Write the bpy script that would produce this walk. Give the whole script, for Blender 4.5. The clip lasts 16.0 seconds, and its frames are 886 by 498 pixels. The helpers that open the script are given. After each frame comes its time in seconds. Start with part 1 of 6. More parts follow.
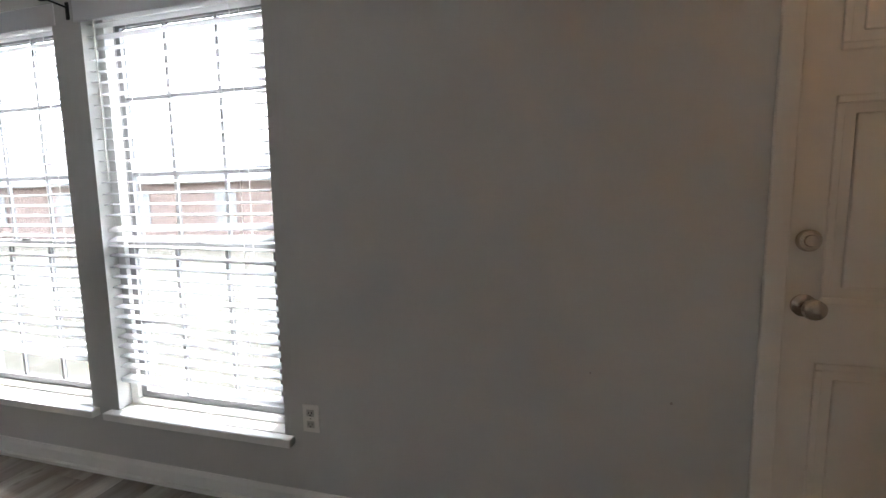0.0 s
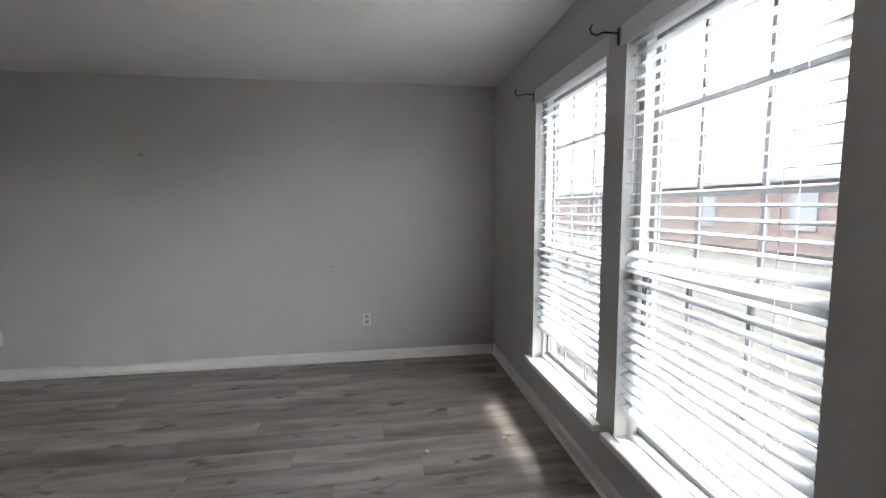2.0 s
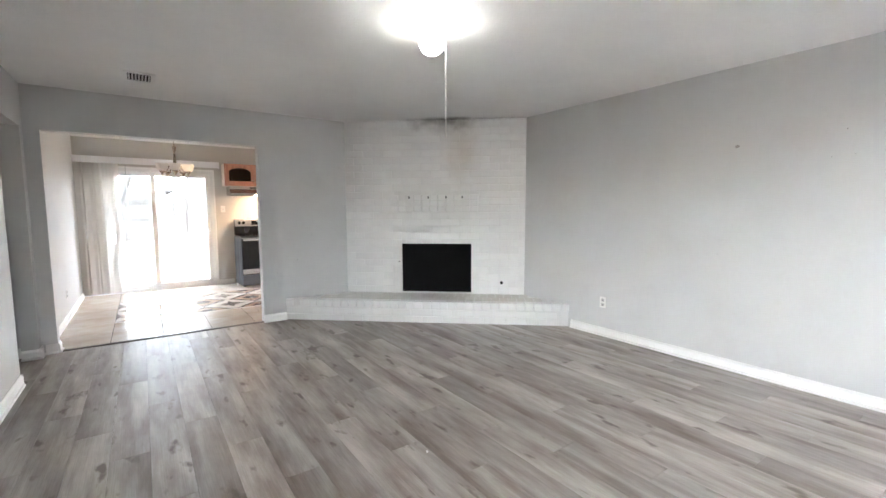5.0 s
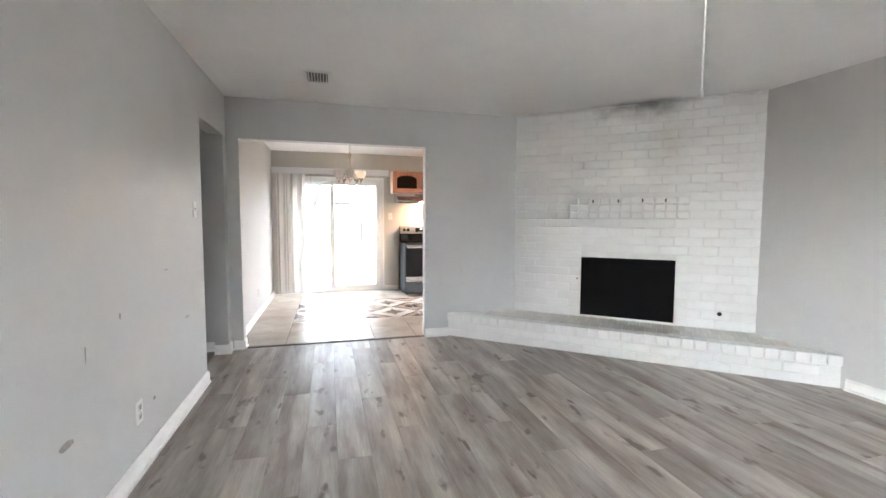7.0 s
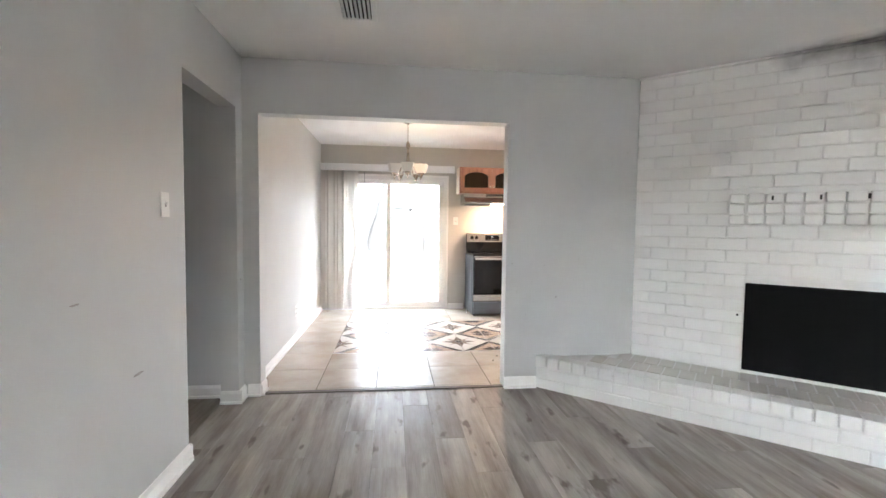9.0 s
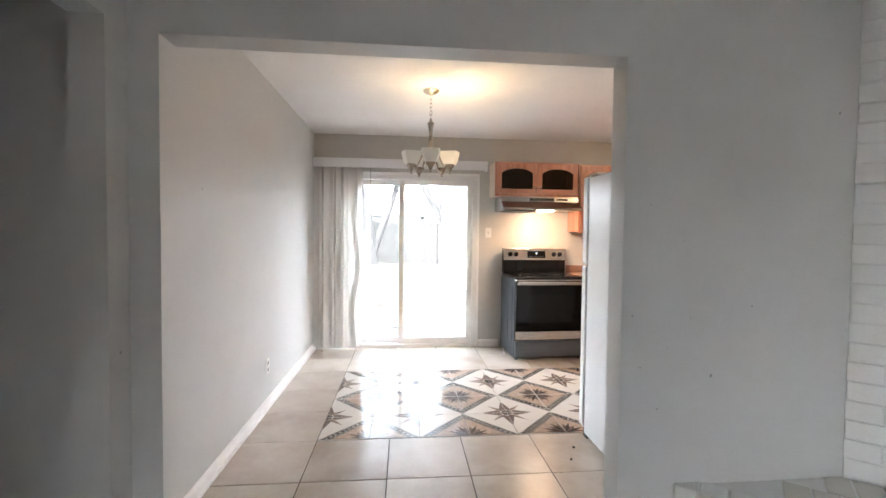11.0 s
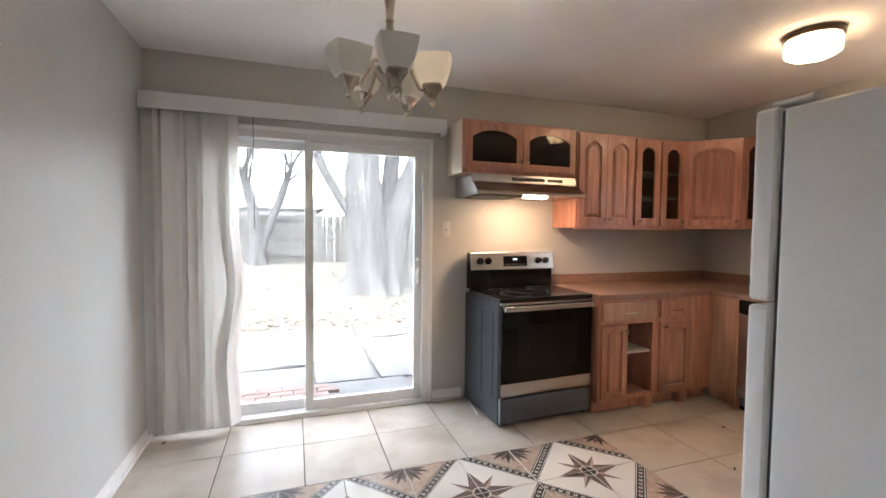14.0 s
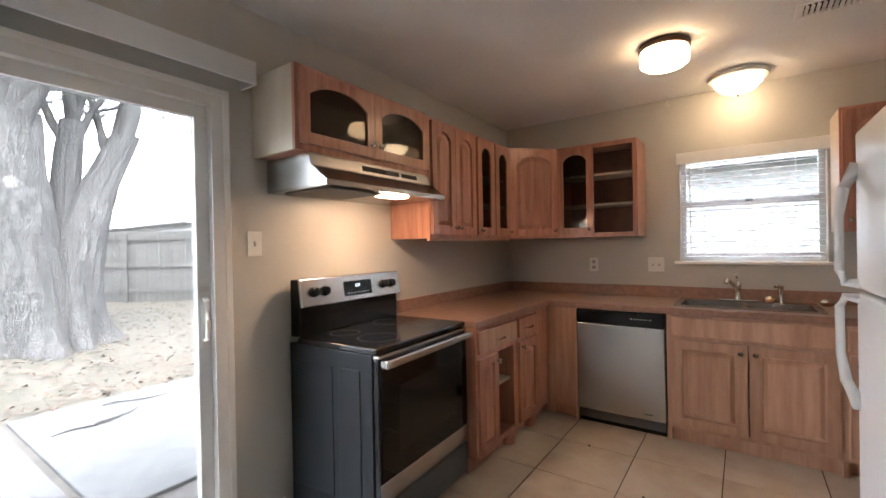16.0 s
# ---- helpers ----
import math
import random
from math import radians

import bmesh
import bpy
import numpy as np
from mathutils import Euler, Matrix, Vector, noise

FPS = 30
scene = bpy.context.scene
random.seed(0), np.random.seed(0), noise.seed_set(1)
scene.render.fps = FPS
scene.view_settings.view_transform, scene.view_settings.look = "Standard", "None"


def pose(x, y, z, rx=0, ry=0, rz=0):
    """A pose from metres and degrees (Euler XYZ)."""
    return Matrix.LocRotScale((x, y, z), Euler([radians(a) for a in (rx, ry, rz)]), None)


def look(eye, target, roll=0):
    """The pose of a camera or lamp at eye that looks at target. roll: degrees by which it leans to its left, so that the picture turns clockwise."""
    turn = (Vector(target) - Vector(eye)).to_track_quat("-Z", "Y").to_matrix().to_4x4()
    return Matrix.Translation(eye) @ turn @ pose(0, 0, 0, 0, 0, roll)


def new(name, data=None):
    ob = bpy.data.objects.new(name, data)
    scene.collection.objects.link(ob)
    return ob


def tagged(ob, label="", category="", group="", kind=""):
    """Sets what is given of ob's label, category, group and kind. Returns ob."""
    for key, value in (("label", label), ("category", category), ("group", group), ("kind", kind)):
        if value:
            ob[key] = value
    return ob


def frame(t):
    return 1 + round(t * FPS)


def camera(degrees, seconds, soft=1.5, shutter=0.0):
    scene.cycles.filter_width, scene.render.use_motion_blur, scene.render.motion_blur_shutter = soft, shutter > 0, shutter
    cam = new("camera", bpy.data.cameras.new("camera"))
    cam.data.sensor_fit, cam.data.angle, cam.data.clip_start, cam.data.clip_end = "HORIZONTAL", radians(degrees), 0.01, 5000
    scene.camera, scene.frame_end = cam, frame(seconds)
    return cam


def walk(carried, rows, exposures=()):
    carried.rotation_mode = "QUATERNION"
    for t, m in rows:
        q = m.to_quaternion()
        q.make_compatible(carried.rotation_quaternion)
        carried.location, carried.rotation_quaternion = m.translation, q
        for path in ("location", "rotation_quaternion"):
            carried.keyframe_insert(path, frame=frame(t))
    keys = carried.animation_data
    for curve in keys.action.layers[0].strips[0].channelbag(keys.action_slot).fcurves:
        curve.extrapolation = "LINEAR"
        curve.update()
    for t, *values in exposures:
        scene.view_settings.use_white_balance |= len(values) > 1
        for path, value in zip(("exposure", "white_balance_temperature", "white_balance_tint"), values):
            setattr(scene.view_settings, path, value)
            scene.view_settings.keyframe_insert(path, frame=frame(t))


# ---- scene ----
cam = camera(92.0, 16.0)
PATH = [
    (0, (0.019, 0.709, 1.278), (0.528, -1.212, 1.057), -0.75),
    (0.5, (0.139, 0.553, 1.35), (1.244, -1.098, 1.118), -0.13),
    (1, (0.248, 0.375, 1.35), (1.883, -0.755, 1.134), -0.96),
    (1.5, (0.264, 0.259, 1.372), (2.131, -0.424, 1.155), 0.16),
    (2, (0.251, 0.283, 1.38), (2.221, -0, 1.184), -0.42),
    (2.5, (0.234, 0.343, 1.382), (2.218, 0.527, 1.217), -0.87),
    (3, (0.231, 0.413, 1.38), (2.125, 1.038, 1.23), -0.63),
    (3.5, (0.188, 0.48, 1.373), (1.961, 1.393, 1.223), -0.15),
    (4, (0.182, 0.558, 1.358), (1.797, 1.725, 1.189), -0.00),
    (4.5, (0.23, 0.611, 1.342), (1.62, 2.038, 1.166), 0.01),
    (5, (0.186, 0.716, 1.33), (1.331, 2.345, 1.145), -0.19),
    (5.2, (0.173, 0.759, 1.307), (1.215, 2.456, 1.125), -0.07),
    (7.5, (0.355, 1.756, 1.275), (0.796, 3.702, 1.148), 0.40),
    (8, (0.39, 2.061, 1.269), (0.757, 4.024, 1.151), 0.60),
    (8.5, (0.418, 2.429, 1.276), (0.712, 4.405, 1.171), 0.37),
    (9, (0.443, 2.774, 1.264), (0.674, 4.757, 1.158), 0.73),
    (11.5, (0.394, 4.607, 1.319), (0.551, 6.6, 1.27), 0.26),
    (12, (0.452, 4.885, 1.276), (0.578, 6.881, 1.239), -0.23),
    (12.5, (0.405, 5.193, 1.278), (0.569, 7.186, 1.226), -0.24),
    (13, (0.437, 5.494, 1.294), (0.583, 7.486, 1.199), 0.07),
    (13.5, (0.367, 5.807, 1.322), (0.613, 7.79, 1.233), 0.10),
    (14, (0.274, 6.107, 1.335), (0.927, 7.995, 1.248), 0.55),
    (14.5, (0.196, 6.396, 1.299), (1.254, 8.092, 1.222), 0.78),
    (15, (0.224, 6.712, 1.292), (1.407, 8.324, 1.23), -0.37),
    (15.5, (0.242, 7.019, 1.319), (1.617, 8.472, 1.289), -0.40),
    (16, (0.246, 7.366, 1.315), (1.883, 8.514, 1.304), -1.10),
]
EXPOSURES = [(0, 6.1), (1, 6.0), (2, 5.75), (2.5, 6.35), (3.2, 6.85), (5, 7.6), (9, 7.8), (11.5, 7.2), (12.5, 7.0), (14, 6.65), (16, 6.3)]
walk(cam, [(t, look(eye, target, roll)) for t, eye, target, roll in PATH], EXPOSURES)
SKY = 0.15        # world strength
GLOBE = 0.24    # living room globe lamp
KLAMP = 0.165     # kitchen ceiling lights
KBULB = 0.06       # chandelier
HOODL = 2.0      # hood lamp

# ---- world, sun, exposure ----
world = bpy.data.worlds.new("overcast_sky")
scene.world = world
world.use_nodes = True
wn, wl = world.node_tree.nodes, world.node_tree.links
sky = wn.new("ShaderNodeTexSky")
sky.sky_type = "NISHITA"
sky.sun_disc = False
sky.sun_elevation = radians(62)
sky.sun_rotation = radians(200)
sky.air_density, sky.dust_density = 1.0, 1.5
grey = wn.new("ShaderNodeHueSaturation")
grey.inputs["Saturation"].default_value = 0.26
wl.new(sky.outputs[0], grey.inputs["Color"])
wl.new(grey.outputs[0], wn["Background"].inputs["Color"])
wn["Background"].inputs["Strength"].default_value = SKY

sun = new("sun", bpy.data.lights.new("sun", "SUN"))
sun.data.energy, sun.data.angle, sun.data.color = 0.5, radians(25), (1.0, 0.97, 0.93)
sun.matrix_world = look((0, 0, 20), (3, 10, 0))

# ---- materials ----


def mat(name, colour, rough=0.5, metal=0.0, vary=0.0, scale=4.0, bump=0.0, bump_scale=60.0, stretch=(1, 1, 1), coat=0.0, random_tone=0.0, stain=None, stain_amt=0.0, stain_scale=1.5, tone2=None, spec=None):
    """A surface with two scales of tone, an optional stain, relief and a random tone for each piece."""
    m = bpy.data.materials.new(name)
    m.use_nodes = True
    n, l = m.node_tree.nodes, m.node_tree.links
    b = n["Principled BSDF"]
    b.inputs["Roughness"].default_value = rough
    b.inputs["Metallic"].default_value = metal
    b.inputs["Coat Weight"].default_value = coat
    if spec is not None:
        b.inputs["Specular IOR Level"].default_value = spec
    co = n.new("ShaderNodeTexCoord")
    mp = n.new("ShaderNodeMapping")
    mp.inputs["Scale"].default_value = stretch
    l.new(co.outputs["Object"], mp.inputs["Vector"])
    vec = mp.outputs["Vector"]
    if random_tone:
        oi = n.new("ShaderNodeObjectInfo")
        sc = n.new("ShaderNodeVectorMath")
        sc.operation = "SCALE"
        sc.inputs[0].default_value = (37.0, 19.0, 11.0)
        l.new(oi.outputs["Random"], sc.inputs["Scale"])
        ad = n.new("ShaderNodeVectorMath")
        l.new(vec, ad.inputs[0])
        l.new(sc.outputs[0], ad.inputs[1])
        vec = ad.outputs[0]
    col = None
    base = n.new("ShaderNodeMix")
    base.data_type = "RGBA"
    c2 = tone2 if tone2 else tuple(c * (1 - vary) for c in colour)
    base.inputs[6].default_value = (*colour, 1)
    base.inputs[7].default_value = (*c2, 1)
    nz = n.new("ShaderNodeTexNoise")
    nz.inputs["Scale"].default_value = scale
    nz.inputs["Detail"].default_value = 7
    nz.inputs["Roughness"].default_value = 0.62
    l.new(vec, nz.inputs["Vector"])
    mr = n.new("ShaderNodeMapRange")
    mr.inputs["From Min"].default_value, mr.inputs["From Max"].default_value = 0.32, 0.68
    l.new(nz.outputs["Fac"], mr.inputs["Value"])
    l.new(mr.outputs[0], base.inputs[0])
    col = base.outputs[2]
    if random_tone:
        hs = n.new("ShaderNodeHueSaturation")
        r2 = n.new("ShaderNodeMapRange")
        r2.inputs["To Min"].default_value, r2.inputs["To Max"].default_value = 1 - random_tone, 1 + random_tone
        l.new(oi.outputs["Random"], r2.inputs["Value"])
        l.new(r2.outputs[0], hs.inputs["Value"])
        l.new(col, hs.inputs["Color"])
        col = hs.outputs[0]
    if stain:
        st = n.new("ShaderNodeMix")
        st.data_type = "RGBA"
        st.inputs[7].default_value = (*stain, 1)
        l.new(col, st.inputs[6])
        sz = n.new("ShaderNodeTexNoise")
        sz.inputs["Scale"].default_value = stain_scale
        sz.inputs["Detail"].default_value = 9
        l.new(vec, sz.inputs["Vector"])
        sm = n.new("ShaderNodeMapRange")
        sm.inputs["From Min"].default_value, sm.inputs["From Max"].default_value = 0.52, 0.78
        sm.inputs["To Max"].default_value = stain_amt
        l.new(sz.outputs["Fac"], sm.inputs["Value"])
        l.new(sm.outputs[0], st.inputs[0])
        col = st.outputs[2]
    l.new(col, b.inputs["Base Color"])
    if bump:
        bz = n.new("ShaderNodeTexNoise")
        bz.inputs["Scale"].default_value = bump_scale
        bz.inputs["Detail"].default_value = 4
        l.new(vec, bz.inputs["Vector"])
        bp = n.new("ShaderNodeBump")
        bp.inputs["Strength"].default_value = bump
        bp.inputs["Distance"].default_value = 0.01
        l.new(bz.outputs["Fac"], bp.inputs["Height"])
        l.new(bp.outputs[0], b.inputs["Normal"])
    return m


def glow(name, colour, strength):
    m = bpy.data.materials.new(name)
    m.use_nodes = True
    b = m.node_tree.nodes["Principled BSDF"]
    b.inputs["Base Color"].default_value = (0.85, 0.83, 0.78, 1)
    b.inputs["Emission Color"].default_value = (*colour, 1)
    b.inputs["Emission Strength"].default_value = strength
    return m


def glass(name, tint=(1, 1, 1), rough=0.0):
    m = bpy.data.materials.new(name)
    m.use_nodes = True
    n, l = m.node_tree.nodes, m.node_tree.links
    out = n["Material Output"]
    tr, gl, mx, fr, pw = n.new("ShaderNodeBsdfTransparent"), n.new("ShaderNodeBsdfGlossy"), n.new("ShaderNodeMixShader"), n.new("ShaderNodeLayerWeight"), n.new("ShaderNodeMath")
    tr.inputs[0].default_value = (*tint, 1)
    gl.inputs["Roughness"].default_value = rough
    fr.inputs[0].default_value = 0.5
    pw.operation = "POWER"
    pw.inputs[1].default_value = 4.0
    l.new(fr.outputs["Facing"], pw.inputs[0])
    ad = n.new("ShaderNodeMath")
    ad.operation = "MULTIPLY_ADD"
    ad.inputs[1].default_value, ad.inputs[2].default_value = 0.7, 0.03
    l.new(pw.outputs[0], ad.inputs[0])
    l.new(ad.outputs[0], mx.inputs[0])
    l.new(tr.outputs[0], mx.inputs[1])
    l.new(gl.outputs[0], mx.inputs[2])
    l.new(mx.outputs[0], out.inputs["Surface"])
    return m


def laminate():
    """Grey oak laminate: long grain streaks, dark knots, a tone for each plank."""
    m = mat("grey_oak_laminate", (0.47, 0.435, 0.395), 0.42, spec=0.4, scale=1.5, tone2=(0.19, 0.155, 0.13), stretch=(5, 0.75, 1), random_tone=0.17,
            stain=(0.115, 0.08, 0.06), stain_amt=0.95, stain_scale=1.3, bump=0.05, bump_scale=30)
    n, l = m.node_tree.nodes, m.node_tree.links
    b = n["Principled BSDF"]
    src = b.inputs["Base Color"].links[0].from_socket
    vec = n["Mapping"].outputs["Vector"]
    oi = n["Object Info"]
    # fine grain and small dark knots
    fine = n.new("ShaderNodeTexNoise")
    fine.inputs["Scale"].default_value, fine.inputs["Detail"].default_value = 9.0, 6.0
    wide = n.new("ShaderNodeMapping")
    wide.inputs["Scale"].default_value = (4.5, 0.35, 1)
    l.new(vec, wide.inputs["Vector"])
    l.new(wide.outputs[0], fine.inputs["Vector"])
    fr = n.new("ShaderNodeMapRange")
    fr.inputs["From Min"].default_value, fr.inputs["From Max"].default_value = 0.35, 0.65
    fr.inputs["To Min"].default_value, fr.inputs["To Max"].default_value = 0.90, 1.06
    l.new(fine.outputs["Fac"], fr.inputs["Value"])
    hv = n.new("ShaderNodeHueSaturation")
    l.new(src, hv.inputs["Color"])
    l.new(fr.outputs[0], hv.inputs["Value"])
    co = n.new("ShaderNodeVectorMath")
    co.operation = "SCALE"
    co.inputs[0].default_value = (23.0, 41.0, 7.0)
    l.new(oi.outputs["Random"], co.inputs["Scale"])
    ad = n.new("ShaderNodeVectorMath")
    l.new(n["Texture Coordinate"].outputs["Object"], ad.inputs[0])
    l.new(co.outputs[0], ad.inputs[1])
    ks = n.new("ShaderNodeMapping")
    ks.inputs["Scale"].default_value = (7.0, 2.6, 1)
    l.new(ad.outputs[0], ks.inputs["Vector"])
    kn = n.new("ShaderNodeTexNoise")
    kn.inputs["Scale"].default_value, kn.inputs["Detail"].default_value = 1.6, 3.0
    l.new(ks.outputs[0], kn.inputs["Vector"])
    kr = n.new("ShaderNodeMapRange")
    kr.inputs["From Min"].default_value, kr.inputs["From Max"].default_value = 0.63, 0.71
    kr.inputs["To Max"].default_value = 0.85
    l.new(kn.outputs["Fac"], kr.inputs["Value"])
    mx = n.new("ShaderNodeMix")
    mx.data_type = "RGBA"
    mx.inputs[7].default_value = (0.12, 0.09, 0.075, 1)
    l.new(kr.outputs[0], mx.inputs[0])
    l.new(hv.outputs[0], mx.inputs[6])
    l.new(mx.outputs[2], b.inputs["Base Color"])
    return m


def translucent(m, amount, colour):
    """Lets some light through a thin vinyl piece."""
    n, l = m.node_tree.nodes, m.node_tree.links
    t, x = n.new("ShaderNodeBsdfTranslucent"), n.new("ShaderNodeMixShader")
    t.inputs[0].default_value = (*colour, 1)
    x.inputs[0].default_value = amount
    l.new(n["Principled BSDF"].outputs[0], x.inputs[1])
    l.new(t.outputs[0], x.inputs[2])
    l.new(x.outputs[0], n["Material Output"].inputs["Surface"])
    return m


M_WALL = mat("grey_wall_paint", (0.572, 0.575, 0.562), 0.42, vary=0.05, scale=1.3, bump=0.10, bump_scale=130, stain=(0.40, 0.38, 0.36), stain_amt=0.16, stain_scale=2.3)
# Grey wall paint with the kitchen's warm lamplight mixed into its colour
M_KWALL = mat("lamp_warmed_wall_paint", (0.55, 0.535, 0.50), 0.45, vary=0.06, scale=1.4, bump=0.10, bump_scale=130, stain=(0.38, 0.34, 0.3), stain_amt=0.14, stain_scale=2.0)
M_CEIL = mat("white_textured_ceiling", (0.89, 0.885, 0.875), 0.75, vary=0.06, scale=1.2, bump=0.35, bump_scale=48)
M_TRIM = mat("white_trim_paint", (0.86, 0.855, 0.84), 0.35, vary=0.04, scale=5, bump=0.03, stain=(0.55, 0.51, 0.45), stain_amt=0.15, stain_scale=6)
M_DOOR = mat("white_door_paint", (0.72, 0.69, 0.64), 0.38, vary=0.06, scale=3, bump=0.04, stain=(0.5, 0.45, 0.38), stain_amt=0.25, stain_scale=4)
M_LAM = laminate()
M_SUB = mat("dark_subfloor", (0.10, 0.09, 0.08), 0.8, vary=0.2)
M_BRICK = mat("white_painted_brick", (0.80, 0.795, 0.78), 0.38, vary=0.04, scale=6, bump=0.30, bump_scale=55, random_tone=0.03)
SOOT_AT = (3.36, 5.13, 2.44)
SOOT_ALONG, SOOT_OUT = (0.752, -0.659, 0.0), (-0.659, -0.752, 0.0)   # along the fireplace face, and out into the room


def sooted(m, at=SOOT_AT, spread=(0.60, 1.5, 1.5), colour=(0.075, 0.062, 0.05), amount=0.9, near=0.13, far=0.52):
    """A smoke stain with a shape of its own, spreading from one point above the fireplace."""
    n, l = m.node_tree.nodes, m.node_tree.links
    b = n["Principled BSDF"]
    src = b.inputs["Base Color"].links[0].from_socket
    ge, sb, cb, ln = n.new("ShaderNodeNewGeometry"), n.new("ShaderNodeVectorMath"), n.new("ShaderNodeCombineXYZ"), n.new("ShaderNodeVectorMath")
    sb.operation, ln.operation = "SUBTRACT", "LENGTH"
    sb.inputs[1].default_value = at
    l.new(ge.outputs["Position"], sb.inputs[0])
    for k, way in enumerate((SOOT_ALONG, SOOT_OUT, (0.0, 0.0, 1.0))):
        dp = n.new("ShaderNodeVectorMath")
        dp.operation = "DOT_PRODUCT"
        dp.inputs[1].default_value = [c * spread[k] for c in way]
        l.new(sb.outputs[0], dp.inputs[0])
        l.new(dp.outputs["Value"], cb.inputs[k])
    l.new(cb.outputs[0], ln.inputs[0])
    nz = n.new("ShaderNodeTexNoise")
    nz.inputs["Scale"].default_value, nz.inputs["Detail"].default_value = 6.0, 6.0
    l.new(ge.outputs["Position"], nz.inputs["Vector"])
    ma = n.new("ShaderNodeMath")
    ma.operation = "MULTIPLY_ADD"
    ma.inputs[1].default_value = 0.36
    l.new(nz.outputs["Fac"], ma.inputs[0])
    l.new(ln.outputs["Value"], ma.inputs[2])
    mr = n.new("ShaderNodeMapRange")
    mr.interpolation_type = "SMOOTHSTEP"
    mr.inputs["From Min"].default_value, mr.inputs["From Max"].default_value = near, far
    mr.inputs["To Min"].default_value, mr.inputs["To Max"].default_value = amount, 0.0
    l.new(ma.outputs[0], mr.inputs["Value"])
    mx = n.new("ShaderNodeMix")
    mx.data_type = "RGBA"
    mx.inputs[7].default_value = (*colour, 1)
    l.new(mr.outputs[0], mx.inputs[0])
    l.new(src, mx.inputs[6])
    l.new(mx.outputs[2], b.inputs["Base Color"])
    return m


STREAK = dict(at=(3.50, 5.0, 2.05), spread=(1.5, 0.1, 0.62), colour=(0.42, 0.37, 0.29), amount=0.34, near=0.12, far=0.62)
sooted(M_BRICK, **STREAK)
sooted(M_BRICK)
sooted(M_CEIL)
M_MORTAR = mat("painted_mortar", (0.79, 0.785, 0.77), 0.6, vary=0.10, scale=8, bump=0.4, bump_scale=70)
sooted(M_MORTAR, **STREAK)
sooted(M_MORTAR)
M_HTOP = mat("beige_painted_hearth", (0.60, 0.575, 0.53), 0.28, vary=0.08, scale=5, bump=0.15, bump_scale=40, random_tone=0.04)
M_BLACK = mat("black_painted_board", (0.004, 0.004, 0.0045), 0.8, spec=0.15, vary=0.3, scale=5, bump=0.05)
M_TILE = mat("beige_ceramic_tile", (0.60, 0.548, 0.478), 0.27, spec=0.38, scale=3.2, tone2=(0.49, 0.42, 0.345), random_tone=0.07, bump=0.03, bump_scale=9, stain=(0.34, 0.26, 0.19), stain_amt=0.6, stain_scale=2.8)
M_DTILE = mat("ivory_ceramic_tile", (0.76, 0.73, 0.68), 0.16, spec=0.42, vary=0.10, scale=5, random_tone=0.03, bump=0.02, bump_scale=9)
M_GROUT = mat("dark_grout", (0.05, 0.04, 0.033), 0.85, vary=0.35, scale=9)
M_DPINK = mat("peach_tile_print", (0.55, 0.43, 0.34), 0.12, scale=22, tone2=(0.36, 0.27, 0.21))
M_DDARK = mat("dark_tile_print", (0.05, 0.042, 0.038), 0.12, scale=70, tone2=(0.11, 0.095, 0.085))
M_DSTAR = mat("taupe_tile_print", (0.22, 0.165, 0.14), 0.12, vary=0.4, scale=30)
M_DSTAR2 = mat("pale_taupe_tile_print", (0.50, 0.40, 0.34), 0.12, vary=0.3, scale=30)
M_WOOD = mat("orange_oak", (0.60, 0.295, 0.205), 0.28, scale=2.8, tone2=(0.38, 0.16, 0.108), stretch=(9, 9, 0.8), bump=0.05, bump_scale=25, random_tone=0.10, coat=0.15)
M_WOODL = mat("pale_oak", (0.64, 0.395, 0.275), 0.30, scale=2.6, tone2=(0.46, 0.245, 0.16), stretch=(8, 8, 0.8), bump=0.05, bump_scale=25, random_tone=0.10, coat=0.1, stain=(0.25, 0.13, 0.07), stain_amt=0.4, stain_scale=0.9)
M_WOODI = mat("dark_cabinet_inside", (0.24, 0.13, 0.085), 0.5, vary=0.25, scale=3, stretch=(6, 6, 1))
M_WOODP = mat("pale_cabinet_side", (0.66, 0.57, 0.46), 0.45, vary=0.10, scale=3, stretch=(5, 5, 1))
M_COUNTER = mat("brown_speckled_laminate", (0.37, 0.215, 0.155), 0.30, scale=28, tone2=(0.26, 0.145, 0.105), bump=0.02)
M_STEEL = mat("brushed_steel", (0.52, 0.51, 0.495), 0.27, 1.0, vary=0.12, scale=6, stretch=(1, 1, 40), bump=0.015)
M_STEELD = mat("dark_slate_steel", (0.13, 0.145, 0.165), 0.36, 0.6, vary=0.15, scale=4, stretch=(1, 1, 14))
M_SINK = mat("sink_steel", (0.62, 0.60, 0.57), 0.22, 1.0, vary=0.2, scale=7)
M_CHROME = mat("chrome", (0.72, 0.71, 0.69), 0.10, 1.0, vary=0.08, scale=10)
M_NICKEL = mat("brushed_nickel", (0.56, 0.50, 0.43), 0.25, 1.0, vary=0.12, scale=14)
M_BRONZE = mat("dark_bronze", (0.06, 0.035, 0.022), 0.4, 0.6, vary=0.3, scale=10)
M_ENAMEL = mat("black_enamel", (0.005, 0.005, 0.006), 0.22, spec=0.3, vary=0.3, scale=3, stain=(0.03, 0.032, 0.034), stain_amt=0.35, stain_scale=3)
M_SIDE = mat("charcoal_oven_side", (0.012, 0.015, 0.018), 0.34, 0.0, spec=0.35, vary=0.25, scale=3, stain=(0.03, 0.034, 0.038), stain_amt=0.4, stain_scale=4)
M_GLASSB = mat("black_oven_glass", (0.003, 0.003, 0.0035), 0.05, spec=0.25, vary=0.2, scale=3)
